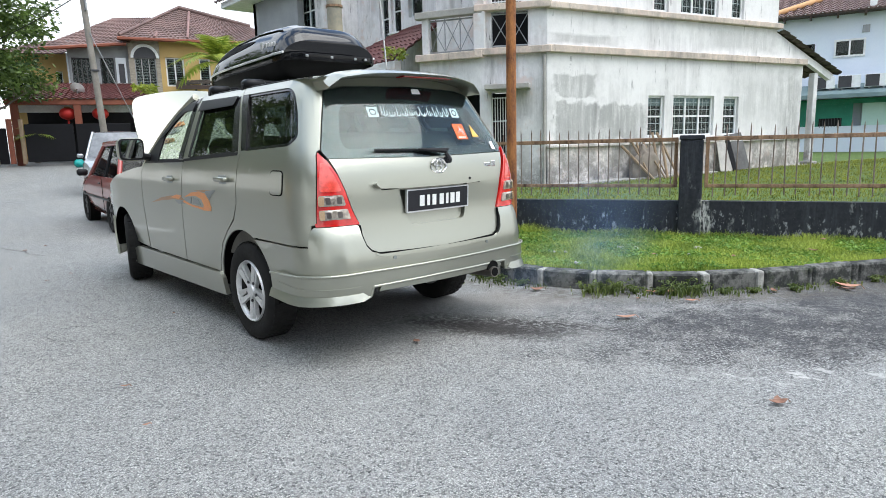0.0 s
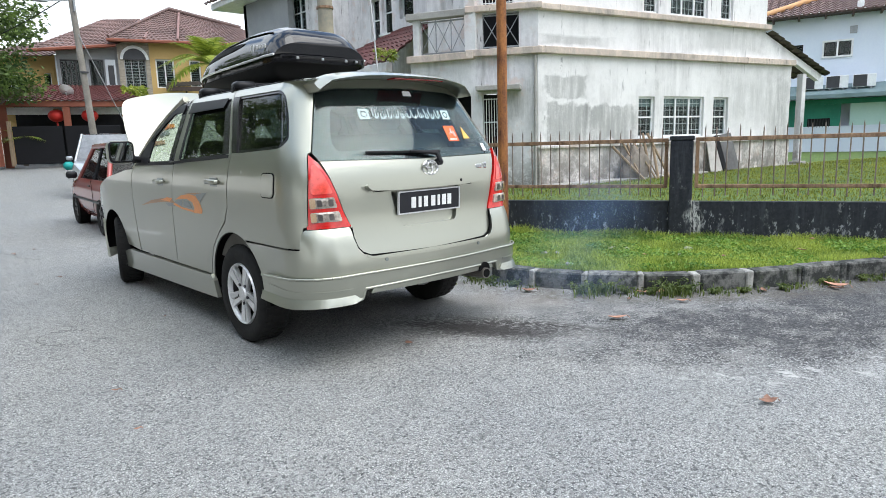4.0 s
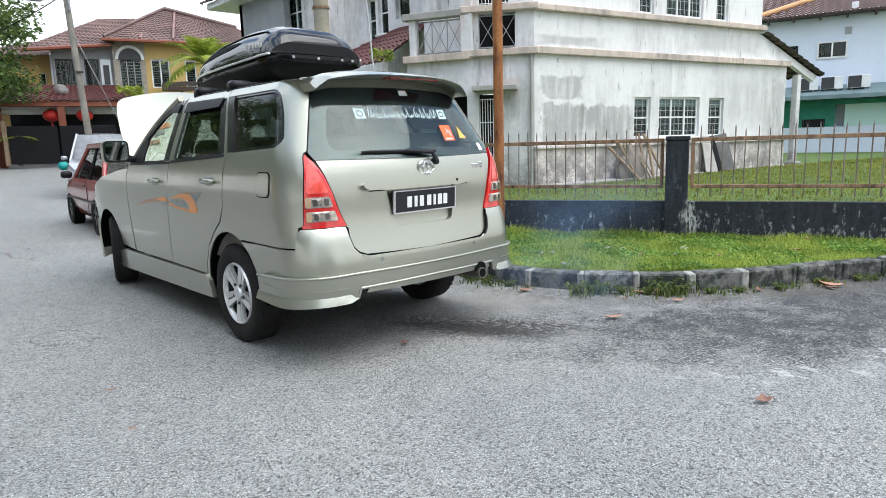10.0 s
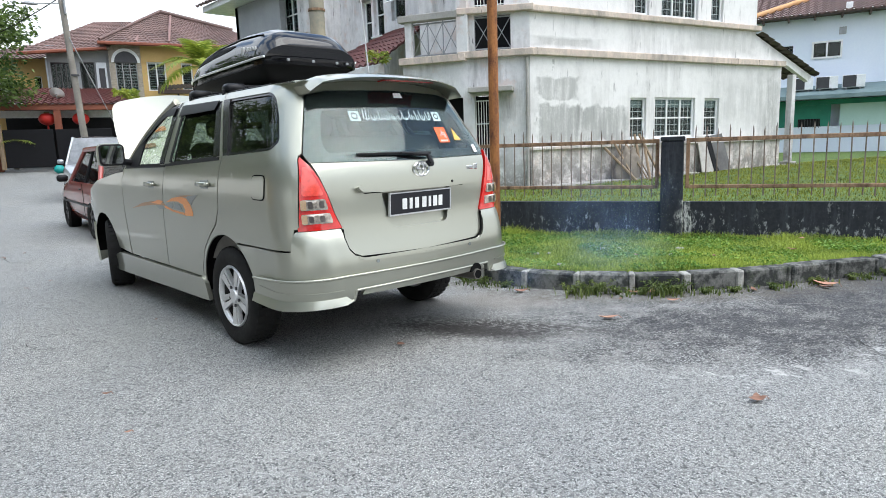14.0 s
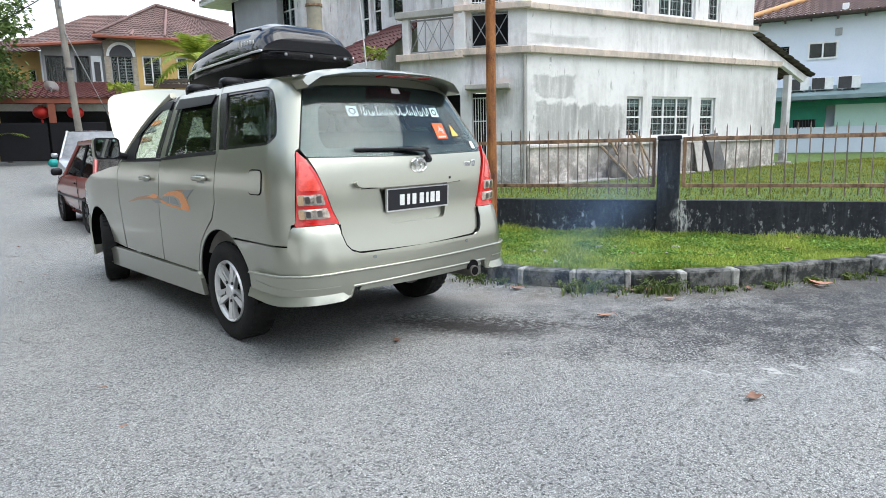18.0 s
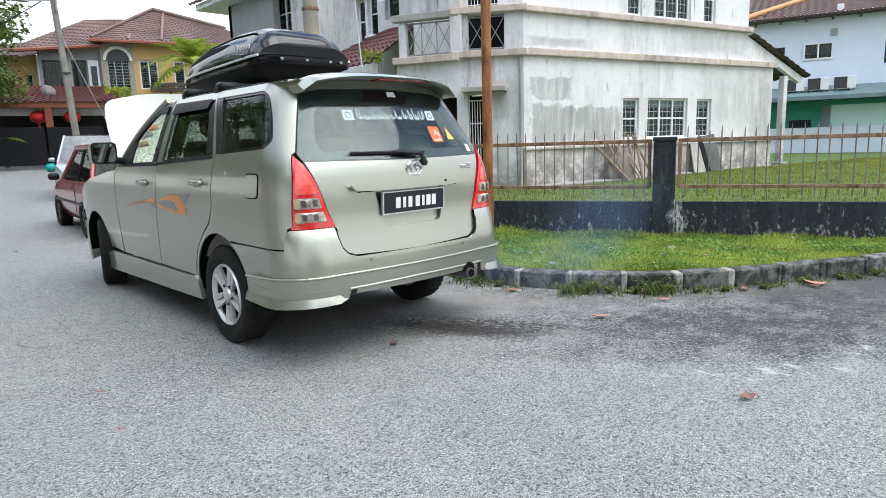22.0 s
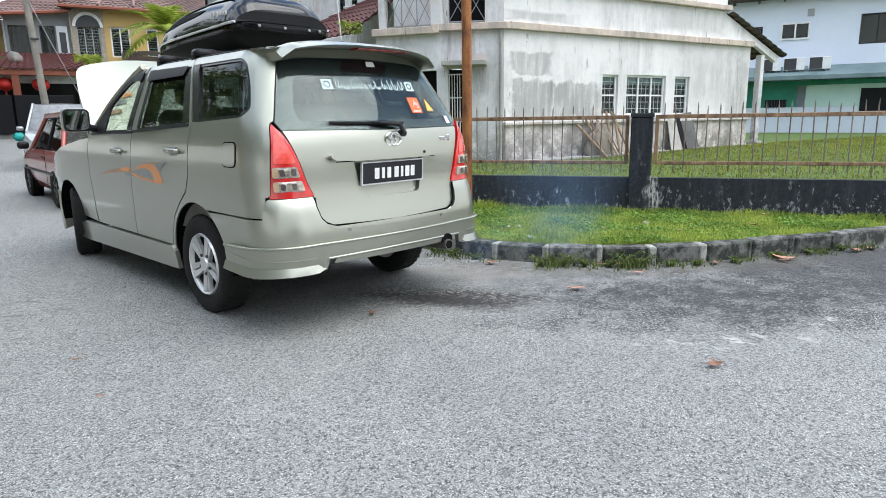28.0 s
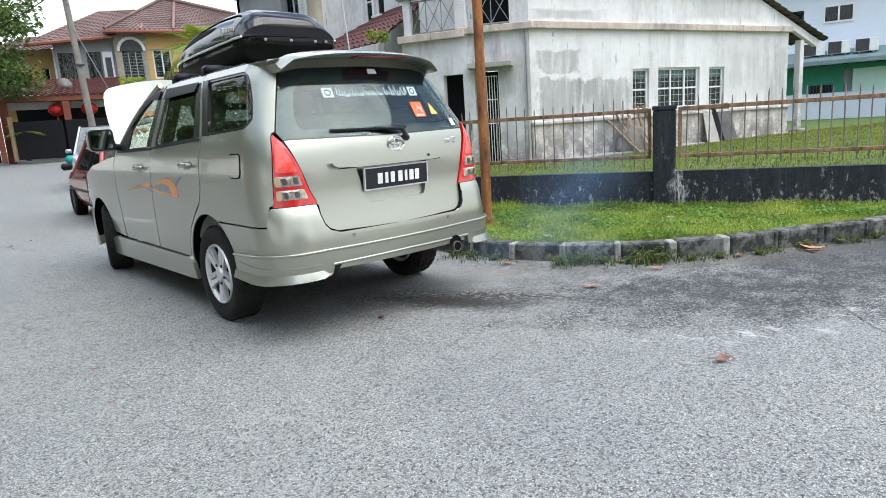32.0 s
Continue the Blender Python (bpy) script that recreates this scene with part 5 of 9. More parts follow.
def cable(a, b, sag, name="power_cable"):
    pts = []
    a, b = Vector(a), Vector(b)
    for i in range(25):
        t = i / 24
        p = a.lerp(b, t)
        p.z -= sag * 4 * t * (1 - t)
        pts.append(p)
    bm = bmesh.new()
    for p, q in zip(pts, pts[1:]):
        rod_into(bm, p, q, 0.017, 5)
    return tagged(part(name, bm, M_DARK), "black overhead power cable", "cable")


cable((3.48, 21.88, 6.76), (-0.3, 30.2, 5.1), 0.25)
cable((3.48, 21.88, 6.80), (9.0, 15.0, 8.6), 0.35)
# lamp head on a thin arm
part("lamp_arm", rod((-0.28, 0, 6.35), (-1.05, -0.05, 6.24), 0.018, 6), M_GREYMETAL, up)
bm = bmesh.new()
bmesh.ops.create_uvsphere(bm, u_segments=16, v_segments=10, radius=1.0)
for v in bm.verts:
    v.co = Vector((v.co.x * 0.24, v.co.y * 0.11, v.co.z * (0.07 if v.co.z > 0 else 0.035)))
part("lamp_head", bm, M_GREYMETAL, up, "flat grey street lamp head", m=pose(-1.25, -0.05, 6.21), smooth=60)

# ---- the people carrier ----
M_PAINT = car_paint("silver_green_metallic_paint", (0.41, 0.415, 0.345), 0.4, 0.80, 0.35, 0.05)
M_RED = car_paint("faded_red_paint", (0.34, 0.030, 0.016), 0.1, 0.0, 0.35, 0.04)
M_SILVER = car_paint("silver_paint", (0.45, 0.47, 0.50), 0.4, 0.6, 0.3, 0.1)
M_NAVY = car_paint("dark_blue_paint", (0.012, 0.018, 0.03), 0.2, 0.1, 0.25, 0.1)
M_TYRE = surf("dusty_tyre_rubber", (0.009, 0.009, 0.009), (0.024, 0.023, 0.022), 8.0, 80.0, (0.7, 0.9), 0.2)
M_TYRE.node_tree.nodes["Principled BSDF"].inputs["Specular IOR Level"].default_value = 0.25
M_ALLOY = plain("silver_alloy", (0.66, 0.66, 0.66), 0.30, 0.45)
M_BARRELSHADE = plain("barrel_shade_grey", (0.055, 0.052, 0.050), 0.5, 0.4)
M_CHROME = plain("chrome", (0.75, 0.75, 0.75), 0.12, 1.0, amount=0.05)
M_GLASS = glass_mat("tinted_car_glass", (0.88, 0.92, 0.90), 0.01, 1.42, 0.015)
M_TINT = glass_mat("tinted_rear_side_glass", (0.42, 0.47, 0.45), 0.008, 1.55, 0.005)
M_SMOKED = glass_mat("smoked_car_glass", (0.14, 0.16, 0.17), 0.01, 1.5, 0.01)
M_SCREEN = glass_mat("clear_windscreen", (0.85, 0.88, 0.86), 0.01, 1.5, 0.02)
M_REARGLASS = glass_mat("rear_car_glass", (0.66, 0.78, 0.78), 0.012, 1.58, 0.01)
M_FRIT = plain("black_glass_border", (0.008, 0.008, 0.010), 0.22)
M_LENS_BRIGHT = plain("bright_red_reflector", (0.80, 0.075, 0.055), 0.12, coat=1.0, fine=45, amount=0.45)
M_BULB = plain("dim_bulb_socket", (0.10, 0.085, 0.08), 0.3, 0.6, coat=1.0, fine=60, amount=0.4)
M_LENS_RED = plain("red_lamp_lens", (0.60, 0.014, 0.012), 0.18, coat=1.0, fine=60, amount=0.25)
M_LENS_DARK = plain("deep_red_lamp_edge", (0.30, 0.010, 0.008), 0.2, coat=1.0)
M_LENS_CLEAR = plain("clear_lamp_lens", (0.46, 0.40, 0.34), 0.2, 0.5, coat=1.0, fine=60, amount=0.65)
M_LENS_AMBER = plain("amber_lamp_lens", (0.50, 0.34, 0.20), 0.2, 0.3, coat=1.0)
M_SEAT = surf("beige_seat_cloth", (0.09, 0.085, 0.075), (0.17, 0.16, 0.14), 3.0, 60.0, (0.85, 0.95), 0.2)
M_PLATE = plain("black_number_plate", (0.012, 0.012, 0.016), 0.35)
M_PLATEWHITE = plain("white_plate_mark", (0.80, 0.80, 0.78), 0.5)
M_STICKER_O = plain("orange_sticker", (0.85, 0.14, 0.03), 0.5)
M_STICKER_Y = plain("yellow_sticker", (0.80, 0.50, 0.10), 0.5)
M_DECAL = plain("orange_decal_vinyl", (0.74, 0.25, 0.035), 0.3, coat=0.6)
M_DECAL2 = plain("grey_decal_vinyl", (0.20, 0.22, 0.21), 0.35, coat=0.6)
M_DECAL3 = plain("brown_decal_vinyl", (0.36, 0.17, 0.06), 0.35, coat=0.6)
M_SCRIPT = plain("pale_sticker_film", (0.60, 0.78, 0.78), 0.5)
M_BOXGLOSS = plain("glossy_black_box_shell", (0.006, 0.006, 0.008), 0.04, amount=0.3)
M_BOXGLOSS.node_tree.nodes["Principled BSDF"].inputs["Specular IOR Level"].default_value = 0.6
M_SEAMTRIM = plain("silver_seam_strip", (0.78, 0.78, 0.78), 0.35, 0.3)
M_BOXMATT = surf("satin_black_box_tray", (0.007, 0.007, 0.008), (0.014, 0.014, 0.015), 6.0, 90.0, (0.6, 0.75), 0.1)
M_BOXMATT.node_tree.nodes["Principled BSDF"].inputs["Specular IOR Level"].default_value = 0.25
M_EXHAUST = plain("sooty_steel", (0.20, 0.185, 0.165), 0.45, 0.7)
M_UNDER = plain("underbody_black", (0.006, 0.006, 0.006), 0.8, spec=0.1)


def smooth_table(zs, vs, k=0.05):
    grid = np.linspace(0.0, 2.0, 401)
    v = np.interp(grid, zs, vs)
    w = np.exp(-0.5 * (np.arange(-40, 41) * 0.005 / (k * 0.6)) ** 2)
    return grid, np.convolve(np.pad(v, 40, mode="edge"), w / w.sum(), mode="valid")


ZW, TW = smooth_table([0.2, 0.35, 0.5, 0.8, 1.0, 1.12, 1.22, 1.58, 1.66, 1.72], [0.835, 0.85, 0.862, 0.876, 0.872, 0.858, 0.832, 0.690, 0.640, 0.56])
ZR, TR = smooth_table([0.25, 0.45, 0.62, 0.72, 0.85, 1.0, 1.12, 1.20, 1.55, 1.66], [0.955, 0.985, 0.985, 0.955, 0.930, 0.928, 0.910, 0.880, 0.690, 0.625])
RC, BOW = 0.24, 0.10


def half_w(z):
    return float(np.interp(z, ZW, TW))


def tail_y(z):
    return float(np.interp(z, ZR, TR))


def corner(z):
    w = half_w(z)
    a = w - RC
    return w, a, -tail_y(z) + BOW * (a / w) ** 2


def p_of_y(y, z):
    """Girth from the tail's middle to the side's point at y."""
    w, a, y0 = corner(z)
    return y - y0 - RC + a + RC * math.pi / 2


def shell(p, z, side=-1, off=0.0):
    """A point of the body's skin: p metres round from the tail's middle, at height z, moved outward by off."""
    sg = side if p >= 0 else -side
    q = abs(p)
    w, a, y0 = corner(z)
    if q <= a:
        x, y, nx, ny = q, -tail_y(z) + BOW * (q / w) ** 2, 2 * BOW * q / w ** 2, -1.0
    elif q <= a + RC * math.pi / 2:
        f = (q - a) / RC
        x, y, nx, ny = a + RC * math.sin(f), y0 + RC * (1 - math.cos(f)), math.sin(f), -math.cos(f)
    else:
        y = y0 + RC + q - a - RC * math.pi / 2
        k = max(0.0, (y - 2.75) / 0.80)
        x, nx, ny = w - 0.12 * k ** 2.2, 1.0, 0.4 * k
    ln = math.hypot(nx, ny)
    return Vector((sg * (x + off * nx / ln), y + off * ny / ln, z))


def round_poly(pts, r=0.03, seg=4):
    """A polygon with its corners rounded off."""
    out, k = [], len(pts)
    for i in range(k):
        a, b, c = Vector(pts[i - 1]), Vector(pts[i]), Vector(pts[(i + 1) % k])
        d1, d2 = (a - b), (c - b)
        rr = min(r, d1.length * 0.45, d2.length * 0.45)
        p, q = b + d1.normalized() * rr, b + d2.normalized() * rr
        for j in range(seg + 1):
            t = j / seg
            out.append(tuple(p * (1 - t) ** 2 + b * 2 * t * (1 - t) + q * t * t))
    return out


def dense(pts, step=0.05):
    out = []
    for i in range(len(pts)):
        a, b = Vector(pts[i]), Vector(pts[(i + 1) % len(pts)])
        n_ = max(1, int((b - a).length / step))
        out += [tuple(a.lerp(b, j / n_)) for j in range(n_)]
    return out


def sidepoly(pts):
    """Side outline in (y, z), refined, as (p, z)."""
    return [(p_of_y(y, z), z) for y, z in dense(pts)]


def panel(name, outline, material, parent, holes=(), side=-1, off=0.0, thick=0.012, step=0.045, label="", fn=None, sharp=35):
    """A piece of the skin cut to an outline in (p, z)."""
    ps, zs = [q[0] for q in outline], [q[1] for q in outline]
    loose = []
    i = 0
    z = min(zs) + step / 2
    while z < max(zs):
        p = min(ps) + step / 2 + (step / 2 if i % 2 else 0)
        while p < max(ps):
            loose.append((p, z))
            p += step
        z += step
        i += 1
    ov, of = cdt_faces(outline, holes, loose)
    f = fn or (lambda p, z: shell(p, z, side, off))
    bm = bmesh.new()
    vv = [bm.verts.new(f(p.x, p.y)) for p in ov]
    for t in of:
        try:
            bm.faces.new([vv[i] for i in t])
        except ValueError:
            pass
    for v in [v for v in bm.verts if not v.link_faces]:
        bm.verts.remove(v)
    bmesh.ops.recalc_face_normals(bm, faces=bm.faces[:])
    if sum(q.normal.dot(Vector((q.calc_center_median().x, q.calc_center_median().y - 1.2, 0.05))) * q.calc_area() for q in bm.faces) < 0:
        bmesh.ops.reverse_faces(bm, faces=bm.faces[:])
    if thick:
        bmesh.ops.solidify(bm, geom=bm.faces[:], thickness=thick)
    me = bpy.data.meshes.new(name)
    for q in bm.faces:
        q.smooth = True
    bm.to_mesh(me)
    bm.free()
    me.set_sharp_from_angle(angle=radians(sharp))
    return link_mesh(name, me, material, parent, label)


car = tagged(grp("people_carrier"), "silver-green people carrier with raised bonnet and black roof box", "car")

ARCH_R = 0.40


def arc_pts(cy, cz, r, a0, a1, n_=14):
    return [(cy + r * math.cos(radians(a0 + (a1 - a0) * i / n_)), cz + r * math.sin(radians(a0 + (a1 - a0) * i / n_))) for i in range(n_ + 1)]


G = 0.0035
WIN_F = [(1.88, 1.165), (1.10, 1.178), (1.085, 1.60), (1.22, 1.595), (1.57, 1.415)]
WIN_R = [(0.93, 1.187), (0.085, 1.228), (0.30, 1.598), (0.955, 1.605)]
WIN_Q = [(-0.02, 1.235), (-0.60, 1.260), (-0.645, 1.305), (-0.565, 1.45), (-0.475, 1.57), (-0.40, 1.605), (0.20, 1.605)]
for side in (-1, 1):
    fd = [(2.00, 0.40), (2.02, 0.80), (2.03, 1.06), (1.96, 1.135), (1.63, 1.420), (1.42, 1.555), (1.24, 1.645), (1.03, 1.652), (1.015, 1.18), (1.055, 0.85), (1.115, 0.40)]
    rd = [(1.105, 0.40), (1.047, 0.85), (1.007, 1.18), (1.02, 1.652), (0.285, 1.652), (0.03, 1.235), (0.05, 0.90), (0.105, 0.80), (0.222, 0.716), (0.337, 0.618), (0.413, 0.485), (0.44, 0.40)]
    front_door = panel("front_door", sidepoly(fd), M_PAINT, car, [sidepoly(round_poly(WIN_F, 0.04))], side)
    rear_door = panel("rear_door", sidepoly(rd), M_PAINT, car, [sidepoly(round_poly(WIN_R, 0.04))], side)
    qa = arc_pts(0, 0.335, ARCH_R, 0, 117)
    q = [(0.277, 1.652), (0.020, 1.235), (0.040, 0.90), (0.097, 0.79), (0.216, 0.710), (0.331, 0.613), (0.406, 0.482), (0.432, 0.40), (0.42, 0.335)] + qa[0:] + [(-0.185, 0.7015)]
    qp = sidepoly(q)
    # back edge: bumper seam, round the tail lamp, up the pillar beside the rear window
    tail = [(0.86, 0.7025), (0.838, 0.818), (0.808, 0.826), (0.800, 0.95), (0.789, 1.04), (0.775, 1.12), (0.755, 1.208), (0.742, 1.229), (0.722, 1.236), (0.578, 1.575), (0.555, 1.652)]
    cut = qp[:qp.index(min(qp, key=lambda a: abs(a[0] - p_of_y(-0.185, 0.7015)) + abs(a[1] - 0.7015))) + 1]
    quarter = panel("quarter_panel", cut + dense([cut[-1], *tail, cut[0]])[1:], M_PAINT, car, [sidepoly(round_poly(WIN_Q, 0.05))], side)
    fa = arc_pts(2.75, 0.335, 0.39, 188, -20, 20)
    ff = [(2.025, 0.40), (2.03, 0.80), (2.04, 1.06), (1.99, 1.12), (2.25, 1.10), (2.8, 1.03), (3.2, 0.93), (3.36, 0.84), (3.40, 0.66), (3.36, 0.60), (3.12, 0.56)] + fa[16:17:-1] + [f for f in fa[::-1] if f[1] > 0.40 and f[0] < 3.13]
    panel("front_fender", sidepoly(ff), M_PAINT, car, (), side)
    # window glass, seals, rain visors
    for wname, pts, par in (("window_glass", WIN_F, front_door), ("window_glass", WIN_R, rear_door), ("window_glass", WIN_Q, quarter)):
        big = round_poly(pts, 0.04)
        cy = sum(a for a, _ in big) / len(big)
        cz = sum(b for _, b in big) / len(big)
        gl = panel(wname, sidepoly([(cy + (a - cy) * 1.02, cz + (b - cz) * 1.03) for a, b in big]), M_GLASS if pts is WIN_F else M_TINT, par, (), side, -0.014, 0.004)
        gl.visible_shadow = False
        sh = (0.925, 0.90) if pts is WIN_Q else (0.97, 0.95)
        inner = [(cy + (a - cy) * sh[0], cz + (b - cz) * sh[1]) for a, b in big]
        panel("window_seal", sidepoly([(cy + (a - cy) * 1.005, cz + (b - cz) * 1.01) for a, b in big]), M_FRIT if pts is WIN_Q else M_DARK, par, [sidepoly(inner)], side, -0.006, 0.006, 0.03)
    panel("mirror_sail", sidepoly([(1.93, 1.15), (1.60, 1.165), (1.58, 1.42), (1.62, 1.40)]), M_DARK, front_door, (), side, 0.004, 0.01)
    panel("window_frame", sidepoly([(1.95, 1.142), (1.625, 1.412), (1.415, 1.545), (1.235, 1.638), (1.10, 1.638), (1.10, 1.606), (1.20, 1.596), (1.545, 1.400), (1.80, 1.178)]), M_FRIT, front_door, (), side, 0.003, 0.006)
    panel("pillar_trim", sidepoly([(1.125, 1.185), (1.03, 1.185), (1.04, 1.640), (1.115, 1.600)]), M_FRIT, front_door, (), side, 0.003, 0.006)
    panel("pillar_trim", sidepoly([(0.93, 1.20), (0.895, 1.20), (0.915, 1.60), (0.95, 1.60)]), M_DARK, rear_door, (), side, 0.002, 0.006)
    panel("pillar_trim", sidepoly([(0.16, 1.232), (0.06, 1.235), (0.275, 1.60), (0.35, 1.60)]), M_FRIT, rear_door, (), side, 0.002, 0.006)
    panel("pillar_trim", sidepoly([(0.012, 1.238), (-0.05, 1.240), (0.155, 1.605), (0.248, 1.605)]), M_FRIT, quarter, (), side, 0.002, 0.006)
    panel("rain_visor", sidepoly([(0.96, 1.535), (0.33, 1.545), (0.30, 1.605), (0.96, 1.612)]), M_DARK, rear_door, (), side, 0.014, 0.004)
    panel("rain_visor", sidepoly([(1.62, 1.345), (1.40, 1.480), (1.24, 1.545), (1.08, 1.548), (1.075, 1.61), (1.22, 1.606), (1.42, 1.520), (1.66, 1.365)]), M_DARK, front_door, (), side, 0.014, 0.004)
    panel("belt_moulding", sidepoly([(1.90, 1.148), (1.012, 1.163), (1.012, 1.180), (1.90, 1.166)]), M_DARK, front_door, (), side, 0.006, 0.01)
    panel("belt_moulding", sidepoly([(1.003, 1.168), (0.06, 1.212), (0.06, 1.230), (1.003, 1.186)]), M_DARK, rear_door, (), side, 0.006, 0.01)
    # sill skirt
    panel("sill_skirt", sidepoly([(2.50, 0.20), (2.52, 0.33), (2.30, 0.385), (0.50, 0.392), (0.42, 0.40), (0.38, 0.36), (0.36, 0.24), (0.50, 0.235)]), M_PAINT, car, (), side, 0.022, 0.03, label="body-coloured side skirt")
    panel("skirt_end", sidepoly([(2.63, 0.20), (2.60, 0.36), (2.48, 0.40), (2.46, 0.22)]), M_PAINT, car, (), side, 0.034, 0.03)
    # filler flap (left side only), handles
    if side < 0:
        fl = round_poly([(-0.445, 1.118), (-0.445, 0.985), (-0.595, 0.985), (-0.595, 1.118)], 0.035)
        panel("filler_flap", sidepoly(fl), M_PAINT, quarter, (), side, 0.0060, 0.006, 0.04)
        big = [(-0.52 + (a + 0.52) * 1.09, 1.0515 + (b - 1.0515) * 1.10) for a, b in fl]
        panel("flap_gap", sidepoly(big), M_UNDER, quarter, [sidepoly(fl)], side, 0.0028, 0.003, 0.03)
    for hy, par in ((0.24, rear_door), (1.28, front_door)):
        hz = 1.055 if hy < 1 else 1.03
        wx = side * (half_w(hz) + 0.03)
        bm = bmesh.new()
        add_box(bm, (wx, hy, hz), (0.022, 0.17, 0.032), None, 0.009)
        for e in (-0.07, 0.07):
            add_box(bm, (wx - side * 0.015, hy + e, hz), (0.03, 0.03, 0.026), None, 0.006)
        part("door_handle", bm, M_PAINT, par, "body-coloured pull handle", smooth=50)
        part("handle_cup", box((side * (half_w(hz) + 0.001), hy + 0.01, hz - 0.004), (0.006, 0.12, 0.06), 0.002), M_DECAL2, par)
    # mirror
    mr = link_mesh("door_mirror", None, None, car, "grey shell door mirror", pose(side * 1.0, 1.80, 1.265))
    bm = bmesh.new()
    bmesh.ops.create_uvsphere(bm, u_segments=28, v_segments=16, radius=1.0)
    for v in bm.verts:
        c = v.co
        v.co = Vector((0.104 * math.copysign(abs(c.x) ** 0.45, c.x), (0.03 if c.y < 0 else 0.085) * math.copysign(abs(c.y) ** 0.7, c.y) - 0.02, 0.094 * math.copysign(abs(c.z) ** 0.45, c.z)))
    part("shell", bm, M_PAINT, mr, smooth=60)
    face = Matrix(((1, 0, 0, 0), (0, 0, -1, -0.046), (0, 1, 0, 0), (0, 0, 0, 1)))
    part("mirror_glass", prism(round_poly([(-0.084, -0.074), (0.084, -0.074), (0.084, 0.074), (-0.084, 0.074)], 0.035), 0.010, face), plain("mirror_silver" if side < 0 else "mirror_silver_r", (0.8, 0.8, 0.8), 0.03, 1.0, amount=0.02), mr)
    part("bezel", prism(round_poly([(-0.097, -0.087), (0.097, -0.087), (0.097, 0.087), (-0.097, 0.087)], 0.04), 0.006, face), M_DARK, mr)
    part("arm", rod((-side * 0.06, 0, -0.05), (-side * 0.20, 0.03, -0.08), 0.03, 8), M_DARK, mr)
    # tail lamp
    lamp = [(0.568, 0.825), (0.60, 0.90), (0.632, 1.0), (0.668, 1.10), (0.705, 1.175), (0.728, 1.205), (0.738, 1.222), (0.748, 1.205), (0.768, 1.12), (0.782, 1.04), (0.793, 0.95), (0.800, 0.86), (0.802, 0.828)]
    tl = panel("tail_lamp", dense(lamp, 0.03), M_LENS_RED, car, (), side, 0.012, 0.03, 0.02, "red tail lamp with clear lower lenses")
    panel("upper_reflector", dense(round_poly([(0.655, 1.005), (0.688, 1.10), (0.716, 1.162), (0.742, 1.168), (0.762, 1.10), (0.776, 1.005)], 0.02), 0.03), M_LENS_BRIGHT, tl, (), side, 0.0155, 0.006, 0.02, "paler red reflector behind the lens")
    panel("reverse_lens", round_poly([(0.640, 0.925), (0.655, 0.985), (0.785, 0.985), (0.785, 0.925)], 0.012), M_LENS_CLEAR, tl, (), side, 0.022, 0.012, 0.02)
    panel("indicator_lens", round_poly([(0.612, 0.848), (0.628, 0.905), (0.785, 0.905), (0.783, 0.848)], 0.012), M_LENS_CLEAR, tl, (), side, 0.022, 0.012, 0.02)
    for z0, z1 in ((0.936, 0.974), (0.859, 0.894)):
        panel("bulb_socket", round_poly([(0.662, z0), (0.664, z1), (0.690, z1), (0.688, z0)], 0.006), M_BULB, tl, (), side, 0.0245, 0.006, 0.02)
        panel("bulb_socket", round_poly([(0.722, z0), (0.724, z1), (0.748, z1), (0.746, z0)], 0.006), M_BULB, tl, (), side, 0.0245, 0.006, 0.02)
    panel("amber_edge", round_poly([(0.755, 0.928), (0.755, 0.982), (0.784, 0.982), (0.784, 0.928)], 0.008), M_LENS_AMBER, tl, (), side, 0.0255, 0.008, 0.02)
    panel("amber_edge", round_poly([(0.755, 0.851), (0.755, 0.902), (0.784, 0.902), (0.783, 0.851)], 0.008), M_LENS_AMBER, tl, (), side, 0.0255, 0.008, 0.02)
    panel("lamp_rim", dense([(0.560, 0.812), (0.812, 0.812), (0.811, 0.832), (0.568, 0.832)], 0.03), M_LENS_RED, tl, (), side, 0.010, 0.028, 0.03)

